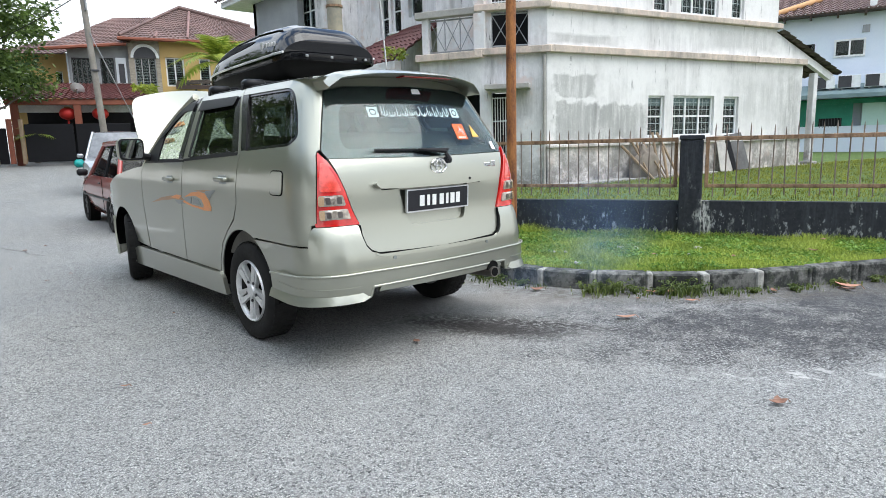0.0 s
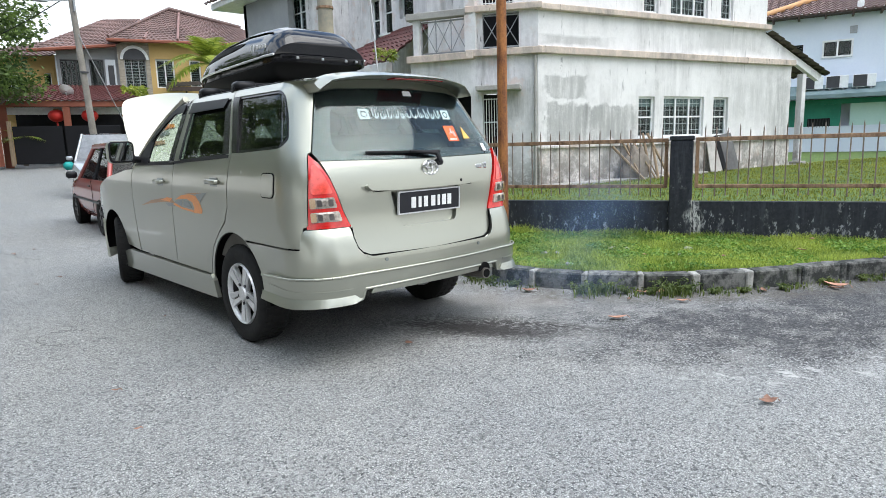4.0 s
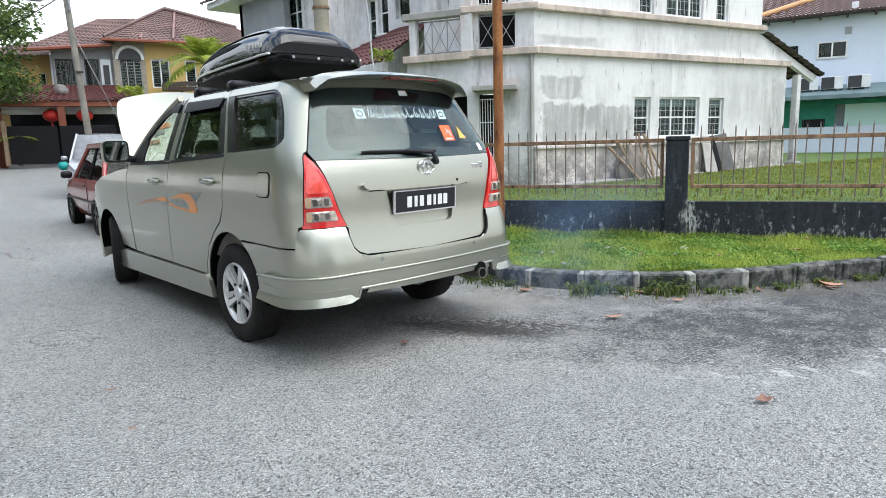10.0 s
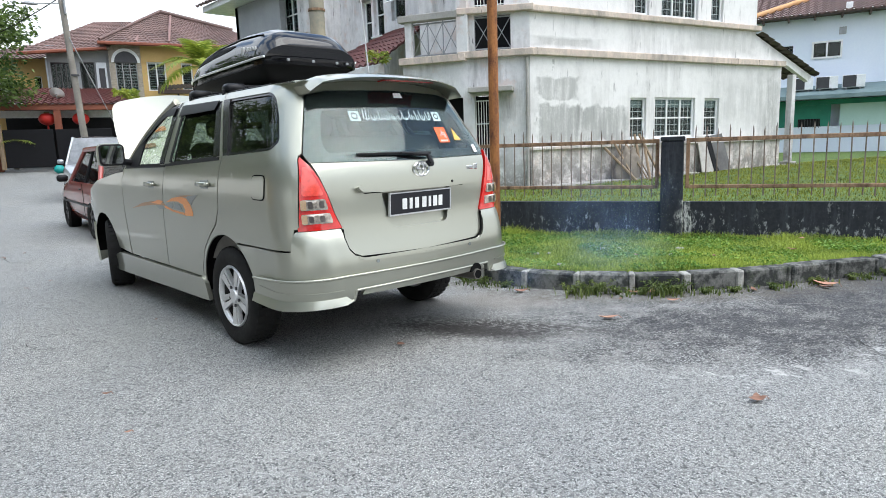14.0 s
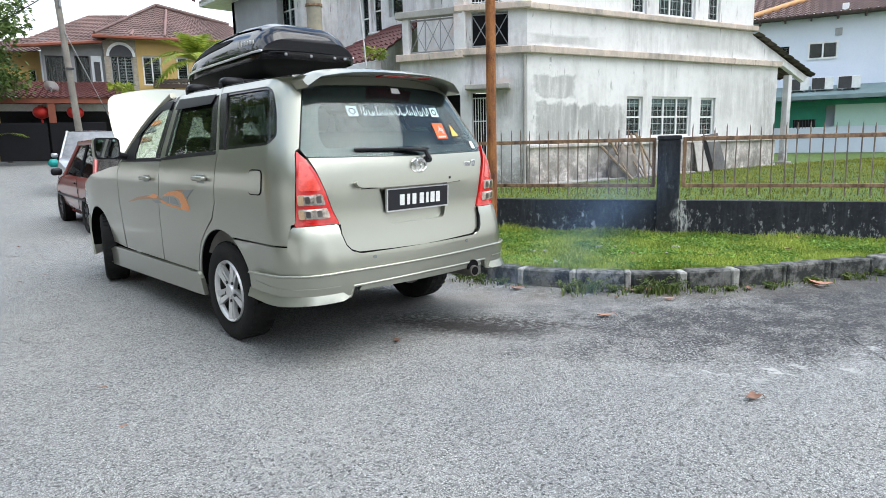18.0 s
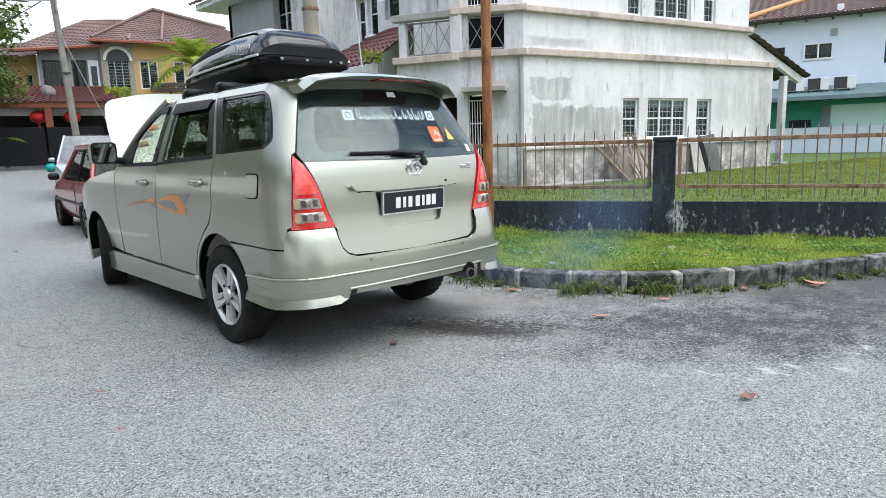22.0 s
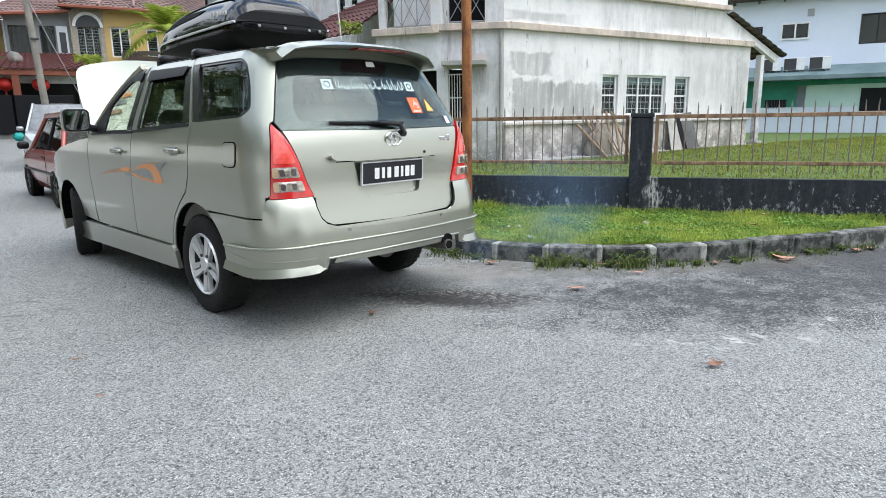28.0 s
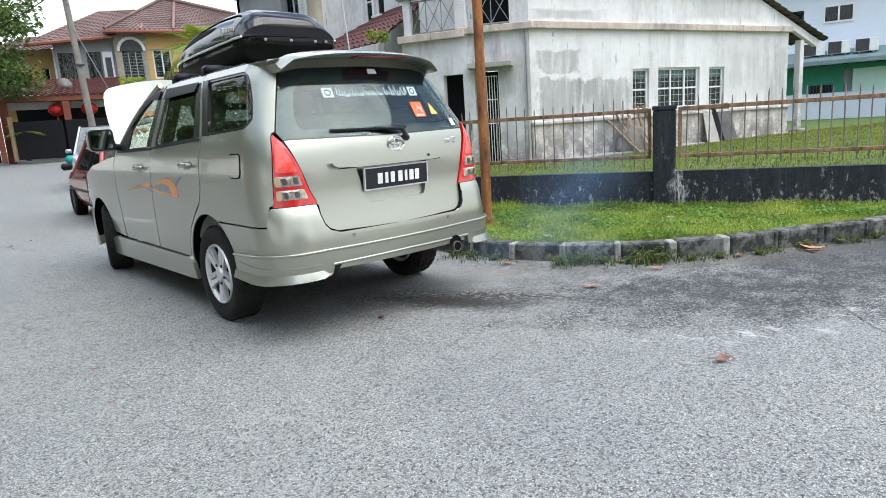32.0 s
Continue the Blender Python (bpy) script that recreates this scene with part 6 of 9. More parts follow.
# side decal, left door
for mt, o, pts in ((M_DECAL3, 0.0022, [(1.80, 0.815), (1.52, 0.872), (1.28, 0.898), (1.05, 0.900), (0.98, 0.875), (1.22, 0.872), (1.50, 0.850)]),
                   (M_DECAL, 0.0026, [(1.30, 0.884), (1.15, 0.912), (1.04, 0.908), (1.10, 0.880)]),
                   (M_DECAL2, 0.0030, [(1.20, 0.868), (1.06, 0.872), (0.98, 0.850), (1.12, 0.842)]),
                   (M_DECAL, 0.0026, [(0.98, 0.900), (0.84, 0.940), (0.68, 0.955), (0.57, 0.945), (0.50, 0.900), (0.46, 0.850), (0.47, 0.826), (0.62, 0.822), (0.60, 0.860), (0.64, 0.900), (0.74, 0.918), (0.88, 0.912)]),
                   (M_DECAL, 0.0026, [(1.02, 0.862), (0.84, 0.838), (0.62, 0.826), (0.62, 0.842), (0.84, 0.852), (0.99, 0.876)]),
                   (M_DECAL2, 0.0030, [(1.00, 0.880), (0.93, 0.902), (0.83, 0.906), (0.84, 0.862)]),
                   (M_DECAL2, 0.0030, [(0.81, 0.860), (0.80, 0.908), (0.70, 0.898), (0.645, 0.855)]),
                   (M_DECAL2, 0.0032, [(0.56, 0.962), (0.36, 0.978), (0.45, 0.935), (0.48, 0.905), (0.545, 0.942)]),
                   (M_DECAL3, 0.0030, [(0.78, 0.957), (0.56, 0.968), (0.42, 0.972), (0.56, 0.955)])):
    panel("decal", sidepoly(pts), mt, car, (), -1, o, 0.0012, 0.04, "orange and grey swoosh decal")

# tailgate
TG = [(-0.540, 0.690), (-0.515, 0.660), (-0.47, 0.641), (0.0, 0.628), (0.47, 0.641), (0.515, 0.660), (0.540, 0.690), (0.556, 0.75), (0.558, 0.82), (0.592, 0.90), (0.622, 1.0), (0.658, 1.10), (0.690, 1.182),
      (0, 1.172), (-0.690, 1.182), (-0.658, 1.10), (-0.622, 1.0), (-0.592, 0.90), (-0.558, 0.82), (-0.556, 0.75)]
REC = round_poly([(-0.285, 1.005), (-0.225, 0.775), (0.225, 0.775), (0.285, 1.005)], 0.04)
gate = panel("tailgate", dense(TG, 0.04), M_PAINT, car, [dense(REC, 0.04)], -1, 0.0, 0.015, 0.04)
panel("plate_recess", dense(round_poly([(-0.29, 1.01), (-0.23, 0.77), (0.23, 0.77), (0.29, 1.01)], 0.04), 0.04), M_PAINT, gate, (), -1, -0.030, 0.012, 0.04)
bm = bmesh.new()
ro = dense(REC, 0.03)
va = [bm.verts.new(shell(p, z, -1, -0.002)) for p, z in ro]
vb = [bm.verts.new(shell(p * 0.985, 0.89 + (z - 0.89) * 0.985, -1, -0.034)) for p, z in ro]
for k in range(len(ro)):
    bm.faces.new((va[k], va[(k + 1) % len(ro)], vb[(k + 1) % len(ro)], vb[k]))
part("recess_wall", bm, M_PAINT, gate, smooth=40)
bm = bmesh.new()
lo_ = [(-0.561, 0.805), (-0.559, 0.75), (-0.543, 0.689), (-0.517, 0.657), (-0.47, 0.637), (-0.25, 0.630), (0.0, 0.625), (0.25, 0.630), (0.47, 0.637), (0.517, 0.657), (0.543, 0.689), (0.559, 0.75), (0.561, 0.805)]
for (p0, z0), (p1, z1) in zip(lo_, lo_[1:]):
    rod_into(bm, shell(p0, z0, -1, 0.010), shell(p1, z1, -1, 0.010), 0.0065, 6)
part("gate_seal", bm, M_UNDER, gate, "dark shut line of the tailgate")
pl = link_mesh("number_plate", None, None, gate, "black number plate with white marks", pose(0, -0.945, 0.918, 3))
part("plate", box((0, 0.0, 0), (0.49, 0.012, 0.128), 0.004), M_PLATE, pl)
bm = bmesh.new()
for c, s in (((0, 0, 0.066), (0.50, 0.016, 0.008)), ((0, 0, -0.066), (0.50, 0.016, 0.008)), ((-0.247, 0, 0), (0.008, 0.016, 0.13)), ((0.247, 0, 0), (0.008, 0.016, 0.13))):
    add_box(bm, c, s)
part("plate_frame", bm, M_ALLOY, pl)
for x, w in ((-0.135, 0.046), (-0.085, 0.030), (-0.038, 0.040), (0.022, 0.044), (0.068, 0.026), (0.112, 0.044), (0.158, 0.042)):
    part("plate_mark", box((x, -0.0085, -0.003), (w * 0.8, 0.003, 0.066), 0.0012), M_PLATEWHITE, pl)
garn = [(-0.455, 1.035), (-0.43, 1.008), (-0.28, 0.998), (0.28, 0.998), (0.43, 1.008), (0.455, 1.035), (0.43, 1.050), (0, 1.062), (-0.43, 1.050)]
panel("garnish", dense(round_poly(garn, 0.02), 0.03), M_PAINT, gate, (), -1, 0.046, 0.046, 0.02, "body-coloured handle bar above the plate")
# black strip on the gate that draws the handle bar's shadow
panel("handle_shadow_strip", dense([(-0.40, 0.9935), (0.40, 0.9935), (0.40, 0.9985), (-0.40, 0.9985)], 0.04), M_UNDER, gate, (), -1, 0.004, 0.003, 0.04, "dark strip painted in as the shadow below the handle bar")
part("lock", rod(shell(0.255, 1.028, 1, 0.045), shell(0.255, 1.028, 1, 0.049), 0.009, 12), M_DARK, gate)
# round chrome maker's mark as a plain ring with an oval
bm = bmesh.new()
e0 = shell(0.04, 1.115, 1, 0.006)


def ring(bm, c, rx, rz, t, n_=28, rot=0.0):
    for i in range(n_):
        a0, a1 = 2 * math.pi * i / n_, 2 * math.pi * (i + 1) / n_
        p0 = Vector((rx * math.cos(a0), 0, rz * math.sin(a0)))
        p1 = Vector((rx * math.cos(a1), 0, rz * math.sin(a1)))
        rod_into(bm, c + p0, c + p1, t, 6)


ring(bm, e0, 0.062, 0.043, 0.0062)
ring(bm, e0, 0.022, 0.037, 0.005)
ring(bm, e0 + Vector((0, 0, 0.015)), 0.042, 0.015, 0.0048)
part("emblem", bm, M_CHROME, gate, "oval chrome emblem", smooth=60)
part("badge", box(shell(0.50, 1.105, 1, 0.004), (0.06, 0.006, 0.026), 0.003, ), M_CHROME, gate, "small chrome badge")
part("badge", box(shell(0.565, 1.108, 1, 0.004), (0.035, 0.006, 0.040), 0.003), M_CHROME, gate)

# rear window with its black border
GL = [(-0.694, 1.187), (0.0, 1.177), (0.694, 1.187), (0.716, 1.23), (0.571, 1.575), (0.44, 1.60), (0.0, 1.612), (-0.44, 1.60), (-0.571, 1.575), (-0.716, 1.23)]
rg = panel("rear_window", dense(GL, 0.04), M_REARGLASS, gate, (), -1, 0.002, 0.005, 0.05, "tinted rear window with stickers")
rg.visible_shadow = False
INN = round_poly([(-0.57, 1.235), (0.57, 1.235), (0.58, 1.30), (0.51, 1.50), (-0.51, 1.50), (-0.58, 1.30)], 0.07)
panel("window_border", dense(GL, 0.04), M_FRIT, gate, [dense(INN, 0.04)], -1, -0.006, 0.004, 0.04)
panel("rear_header", dense([(-0.60, 1.578), (-0.44, 1.604), (0.0, 1.616), (0.44, 1.604), (0.60, 1.578), (0.60, 1.665), (-0.60, 1.665)], 0.04), M_PAINT, car, (), -1, -0.002, 0.012, 0.04)
# wiper
wp = link_mesh("wiper", None, None, gate, "black rear wiper")
a_, b_, c_ = shell(0.115, 1.150, 1, 0.035), shell(0.10, 1.205, 1, 0.035), shell(-0.36, 1.222, 1, 0.022)
bm = bmesh.new()
rod_into(bm, shell(0.115, 1.150, 1, 0.0), a_, 0.022, 12)
rod_into(bm, a_, b_, 0.017, 8, 0.012)
rod_into(bm, b_, shell(-0.10, 1.222, 1, 0.03), 0.012, 8, 0.008)
part("arm", bm, M_DARK, wp)
bm = bmesh.new()
for k in range(10):
    rod_into(bm, shell(-0.40 + 0.055 * k, 1.222 - 0.0008 * k, 1, 0.014), shell(-0.40 + 0.055 * (k + 1), 1.222 - 0.0008 * (k + 1), 1, 0.014), 0.008, 6)
part("blade", bm, M_DARK, wp)
# window stickers: a band of flowing script that cannot be set here as plain strokes, badges at its ends, square notices
rs = random.Random(11)
for k in range(30):
    p = -0.255 + k * 0.0188
    h = rs.choice((0.020, 0.026, 0.044, 0.050))
    z = 1.430 + h / 2 + rs.uniform(-0.002, 0.004)
    lean = rs.uniform(-0.006, 0.008)
    panel("script_stroke", [(p - 0.0036, z - h / 2), (p + 0.0036, z - h / 2 + 0.003), (p + 0.003 + lean, z + h / 2), (p - 0.003 + lean, z + h / 2 - 0.004)], M_SCRIPT, rg, (), 1, 0.0045, 0.001, 0.1)
for k in range(11):
    # bowls under the uprights
    p, r_ = -0.235 + k * 0.050, rs.uniform(0.013, 0.019)
    arc_ = [radians(190 + 160 * j / 8) for j in range(9)]
    panel("script_stroke", [(p + r_ * math.cos(a), 1.437 + r_ * math.sin(a)) for a in arc_] + [(p + r_ * 0.66 * math.cos(a), 1.439 + r_ * 0.60 * math.sin(a)) for a in reversed(arc_)], M_SCRIPT, rg, (), 1, 0.0045, 0.001, 0.1)
for k in range(14):
    p, z = -0.24 + k * 0.0395, rs.choice((1.415, 1.484, 1.478))
    panel("script_stroke", [(p - 0.006, z), (p + 0.004, z + 0.004), (p + 0.007, z + 0.008), (p - 0.003, z + 0.004)], M_SCRIPT, rg, (), 1, 0.0045, 0.001, 0.1)
for p in (-0.315, 0.345):
    panel("sticker", [(p - 0.035, 1.418), (p + 0.035, 1.418), (p + 0.035, 1.478), (p - 0.035, 1.478)], M_SCRIPT, rg, [[(p - 0.024 * math.cos(a * math.pi / 6), 1.448 + 0.021 * math.sin(a * math.pi / 6)) for a in range(12)]], 1, 0.0045, 0.001, 0.1, "pale square sticker with a ring")
    panel("sticker_mark", [(p - 0.016 * math.cos(a * math.pi / 5), 1.448 + 0.013 * math.sin(a * math.pi / 5)) for a in range(10)], M_SCRIPT, rg, (), 1, 0.0045, 0.001, 0.1)
panel("sticker", [(0.285, 1.275), (0.385, 1.275), (0.378, 1.375), (0.278, 1.375)], M_STICKER_O, rg, (), 1, 0.0045, 0.001, 0.1, "orange square sticker with a white wheelchair sign")
bm = bmesh.new()
wc0 = shell(0.335, 1.322, 1, 0.0075)
ring(bm, wc0, 0.020, 0.018, 0.0028, 14)
rod_into(bm, wc0 + Vector((-0.006, 0.002, 0.006)), wc0 + Vector((-0.010, 0.010, 0.034)), 0.003, 6)
rod_into(bm, wc0 + Vector((-0.006, 0.002, 0.006)), wc0 + Vector((0.018, 0.002, 0.004)), 0.003, 6)
rod_into(bm, wc0 + Vector((0.018, 0.002, 0.004)), wc0 + Vector((0.026, -0.006, -0.018)), 0.003, 6)
part("sticker_mark", bm, M_PLATEWHITE, rg, "white wheelchair sign")
for k in range(4):
    part("sticker_mark", box(shell(0.305 + 0.018 * k, 1.287, 1, 0.006), (0.012, 0.003, 0.012)), M_PLATEWHITE, rg)
panel("sticker", [(0.44, 1.290), (0.505, 1.290), (0.455, 1.370)], M_STICKER_Y, rg, (), 1, 0.0045, 0.001, 0.1, "yellow triangular sticker")
panel("sticker", [(0.03, 1.566), (0.10, 1.566), (0.095, 1.598), (0.035, 1.598)], M_PLATEWHITE, rg, (), 1, 0.0045, 0.001, 0.1, "small white sticker")
panel("sticker", [(0.60, 1.205), (0.635, 1.205), (0.625, 1.255), (0.595, 1.255)], M_PLATEWHITE, rg, (), 1, 0.0045, 0.001, 0.1, "small white sticker")

# bumper and lower skirt
def bump_outline():
    arch = [(y, z) for y, z in arc_pts(0, 0.335, ARCH_R, 117.6, 176, 8)]
    half = [(0.47, 0.634), (0.520, 0.654), (0.547, 0.687), (0.563, 0.75), (0.566, 0.80), (0.575, 0.808), (0.825, 0.808), (0.846, 0.79), (0.866, 0.6985)]
    half += [(p_of_y(y, z), z) for y, z in arch]
    half += [(p_of_y(-0.42, 0.38), 0.38), (0.60, 0.40), (0.50, 0.46)]
    left = half
    right = [(-p, z) for p, z in reversed(half)]
    return dense([*left, *right, ], 0.045)


def bump_fn(p, z):
    k = min(1.0, max(0.0, (1.28 - abs(p)) / 0.40))
    t = min(1.0, max(0.0, (0.815 - z) / 0.10))
    return shell(p, z, -1, 0.003 + 0.022 * k * k * (3 - 2 * k) * t * (2 - t))


bumper = panel("rear_bumper", bump_outline(), M_PAINT, car, (), -1, 0.026, 0.035, 0.028, fn=bump_fn)
sk = [(0.0, 0.545), (0.55, 0.545), (0.85, 0.540), (p_of_y(-0.45, 0.50), 0.525), (p_of_y(-0.45, 0.40), 0.385), (0.90, 0.372), (0.60, 0.385), (0.55, 0.400), (0.535, 0.455), (0.0, 0.462)]
skirt = panel("rear_skirt", dense([*sk, *[(-p, z) for p, z in reversed(sk[1:-1])]], 0.045), M_PAINT, car,
              (), -1, 0.046, 0.035, 0.04, "body-coloured lower bumper skirt")
lip = [(0.565, 0.402), (0.60, 0.386), (0.90, 0.373), (p_of_y(-0.45, 0.39), 0.385), (p_of_y(-0.44, 0.43), 0.432), (0.90, 0.424), (0.60, 0.430)]
for sg in (1, -1):
    panel("skirt_lip", dense([(p * sg, z) for p, z in lip], 0.04), M_PAINT, skirt, (), -1, 0, 0.012, 0.03, "flared lower lip of the skirt", fn=lambda p, z: shell(p, z, -1, 0.048 + 0.55 * (0.432 - z)))
    ins = [(0.62, 0.462), (0.62, 0.470), (0.90, 0.468), (p_of_y(-0.52, 0.48), 0.486), (p_of_y(-0.52, 0.47), 0.470), (0.90, 0.458)]
    panel("skirt_crease", dense([(p * sg, z) for p, z in ins], 0.04), M_PAINT, skirt, (), -1, 0, 0.01, 0.03, fn=lambda p, z: shell(p, z, -1, 0.050))
panel("skirt_inset", dense([(-0.50, 0.425), (0.50, 0.425), (0.47, 0.475), (0.42, 0.505), (-0.42, 0.505), (-0.47, 0.475)], 0.04), M_PAINT, skirt, (), -1, 0.046, 0.03, 0.04)
# black half-disc laid on the skirt for the shaded exhaust cutout
panel("exhaust_cutout_shade", dense(arc_pts(-0.40, 0.420, 0.054, 0, 180, 10), 0.03), M_UNDER, skirt, (), -1, 0.056, 0.012, 0.03)
panel("bumper_lip", dense([(-0.50, 0.634), (-0.46, 0.618), (0.0, 0.606), (0.46, 0.618), (0.50, 0.634), (0.50, 0.642), (0.46, 0.628), (0.0, 0.617), (-0.46, 0.628), (-0.50, 0.642)], 0.04), M_PAINT, bumper, (), -1, 0.030, 0.02, 0.04)
for p in (-0.37, 0.38):
    part("parking_sensor", rod(shell(p, 0.605, -1, 0.022), shell(p, 0.605, -1, 0.029), 0.011, 14), M_DECAL2, bumper)
for pts, o, par in (([(0.0, 0.545), (0.55, 0.545), (0.85, 0.540), (p_of_y(-0.45, 0.50), 0.525)], 0.046, skirt), ([(0.0, 0.464), (0.535, 0.457), (0.55, 0.40), (0.60, 0.387), (0.90, 0.374)], 0.044, skirt)):
    full = [(-p, z) for p, z in reversed(pts[1:])] + pts
    fine_ = []
    for (p0, z0), (p1, z1) in zip(full, full[1:]):
        n_ = max(1, int(abs(p1 - p0) / 0.04))
        fine_ += [(p0 + (p1 - p0) * i / n_, z0 + (z1 - z0) * i / n_) for i in range(n_)]
    fine_.append(full[-1])
    bm = bmesh.new()
    for (p0, z0), (p1, z1) in zip(fine_, fine_[1:]):
        rod_into(bm, shell(p0, z0, -1, o), shell(p1, z1, -1, o), 0.0085, 8)
    part("edge_bead", bm, M_PAINT, par, smooth=60)
part("exhaust_pipe", rod((0.40, -0.45, 0.375), (0.40, -1.035, 0.402), 0.036, 18), M_EXHAUST, car, "sooty exhaust pipe", smooth=40)
# black disc in place of the pipe's dark inside
part("exhaust_mouth_shade", rod((0.40, -1.030, 0.402), (0.40, -1.039, 0.402), 0.028, 18), M_UNDER, car)

# roof, rails, spoiler
bm = bmesh.new()
ny, nx = 26, 24
grid = []
for j in range(ny + 1):
    y = -0.64 + (1.24 + 0.64) * j / ny
    rowv = []
    front = max(0.0, (y - 0.75) / 0.5)
    w = 0.640 - 0.02 * front
    for i in range(nx + 1):
        u = -1 + 2 * i / nx
        rowv.append(bm.verts.new((u * w, y + 0.06 * (1 - u * u) * front, 1.655 + 0.062 * (1 - abs(u) ** 2.4) - 0.05 * front ** 2 - 0.02 * max(0, (-y - 0.2) / 0.45) ** 2)))
    grid.append(rowv)
for j in range(ny):
    for i in range(nx):
        bm.faces.new((grid[j][i], grid[j][i + 1], grid[j + 1][i + 1], grid[j + 1][i]))
bmesh.ops.solidify(bm, geom=bm.faces[:], thickness=0.015)
part("roof", bm, M_PAINT, car, smooth=40)
for side in (-1, 1):
    bm = bmesh.new()
    pr = None
    for k in range(22):
        y = -0.30 + 1.44 * k / 21
        p = Vector((side * 0.618, y, 1.657 - 0.045 * max(0, (y - 0.8) / 0.4) ** 2))
        if pr is not None:
            rod_into(bm, pr, p, 0.007, 6)
        pr = p
    part("drip_rail", bm, M_DARK, car)
bm = bmesh.new()
prev = None
for i in range(33):
    u = -1 + 2 * i / 32
    x = 0.598 * u
    drop = 0.055 * abs(u) ** 3 + (0.035 * max(0, abs(u) - 0.88) / 0.12)
    ye = -0.815 + 0.095 * u * u
    prof = [(-0.50 + 0.06 * abs(u) ** 3, 1.716 - 0.055 * u * u - 0.4 * drop), (-0.66, 1.712 - drop), (ye + 0.03, 1.690 - drop), (ye, 1.676 - drop), (ye + 0.010, 1.668 - drop), (-0.69, 1.666 - drop), (-0.58, 1.662 - drop)]
    cur = [bm.verts.new((x, y, z)) for y, z in prof]
    if prev:
        for k in range(len(cur)):
            bm.faces.new((prev[k], prev[(k + 1) % len(cur)], cur[(k + 1) % len(cur)], cur[k]))
    else:
        bm.faces.new(cur)
    prev = cur
bm.faces.new(prev[::-1])
spoiler = part("spoiler", bm, M_PAINT, car, "body-coloured roof spoiler with a red brake lamp", smooth=45)
part("brake_lamp", box((0.10, -0.730, 1.6625), (0.40, 0.085, 0.012), 0.004), M_LENS_DARK, spoiler)
an = link_mesh("antenna", None, None, car, "thin whip antenna")
part("whip", rod((0.58, 0.30, 1.68), (0.47, 0.26, 2.75), 0.0065, 6, 0.0045), M_ALLOY, an)
part("base", rod((0.58, 0.30, 1.66), (0.58, 0.30, 1.72), 0.014, 10), M_DARK, an)

# windscreen, scuttle, raised bonnet, nose
def screen(p, z):
    t = (z - 1.10) / 0.54
    return Vector((p * (0.80 - 0.17 * t), 2.10 - 0.90 * t + 0.10 * (1 - p * p) + 0.045 * math.sin(math.pi * t), z))


wsn = panel("windscreen", dense([(-1, 1.10), (1, 1.10), (1, 1.64), (-1, 1.64)], 0.1), M_SCREEN, car, (), -1, 0, 0.005, 0.1, fn=screen)
wsn.visible_shadow = False
for side in (-1, 1):
    bm = bmesh.new()
    for k in range(12):
        ends = [(side * (0.812 - 0.17 * t), 2.07 - 0.88 * t + 0.045 * math.sin(math.pi * t), 1.12 + 0.535 * t + 0.028 * math.sin(math.pi * t)) for t in (k / 12, (k + 1) / 12)]
        rod_into(bm, *ends, 0.028, 10)
    part("windscreen_pillar", bm, M_PAINT, car, smooth=60)
part("scuttle", box((0, 2.17, 1.08), (1.5, 0.20, 0.04), 0.01), M_DARK, car)


def bonnet_fn(p, q):
    """p across from -1 to 1, q from hinge 0 to tip 1."""
    w = 0.735 - 0.09 * q ** 2.5
    base = Vector((p * w, 0, 0))
    ang = radians(BONNET)
    bulge = 0.055 * (1 - p * p) * (0.4 + 0.6 * math.sin(math.pi * min(1, q * 0.9)))
    ln = q * 0.98 - 0.10 * p * p * q
    return base + Vector((0, 2.26 + ln * math.cos(ang) - bulge * math.sin(ang), 1.10 + ln * math.sin(ang) + bulge * math.cos(ang)))


BONNET = 47.0
bon = panel("bonnet", dense(round_poly([(-1, 0), (1, 0), (1, 1), (-1, 1)], 0.12), 0.08), M_PAINT, car, (), -1, 0, 0.02, 0.08, "raised bonnet in silver-green paint", fn=bonnet_fn)
for a, b_, mt in (((-0.58, 0.46), (-0.38, 0.53), M_DECAL), ((-0.68, 0.375), (-0.48, 0.44), M_DECAL2), ((-0.80, 0.26), (-0.58, 0.325), M_DECAL3)):
    fnb = lambda p, q: bonnet_fn(p, q) + Vector((0, -0.020, 0.019))
    panel("bonnet_decal", dense([a, (b_[0], a[1] + 0.02), b_, (a[0] + 0.06, b_[1])], 0.1), mt, bon, (), -1, 0, 0.002, 0.2, fn=fnb)
part("bonnet_stay", rod((0.6, 3.2, 0.9), (0.5, 2.85, 1.7), 0.008, 6), M_GREYMETAL, car)
part("engine_bay", box((0, 2.75, 0.72), (1.25, 0.95, 0.40), 0.04), M_UNDER, car)


def nose(p, z):
    k = abs(p)
    return Vector((p * 0.845, 3.56 - 0.34 * k ** 4 - 0.10 * ((z - 0.5) / 0.4) ** 2, z))


panel("front_bumper", dense([(-1, 0.20), (1, 0.20), (1, 0.60), (-1, 0.60)], 0.06), M_PAINT, car, (), -1, 0, 0.02, 0.06, fn=nose)
panel("grille", dense([(-0.6, 0.62), (0.6, 0.62), (0.6, 0.86), (-0.6, 0.86)], 0.06), M_DARK, car, (), -1, 0, 0.02, 0.06, fn=nose)
for side in (-1, 1):
    part("headlamp", box((side * 0.66, 3.32, 0.76), (0.30, 0.22, 0.20), 0.05), M_LENS_CLEAR, car, smooth=60)

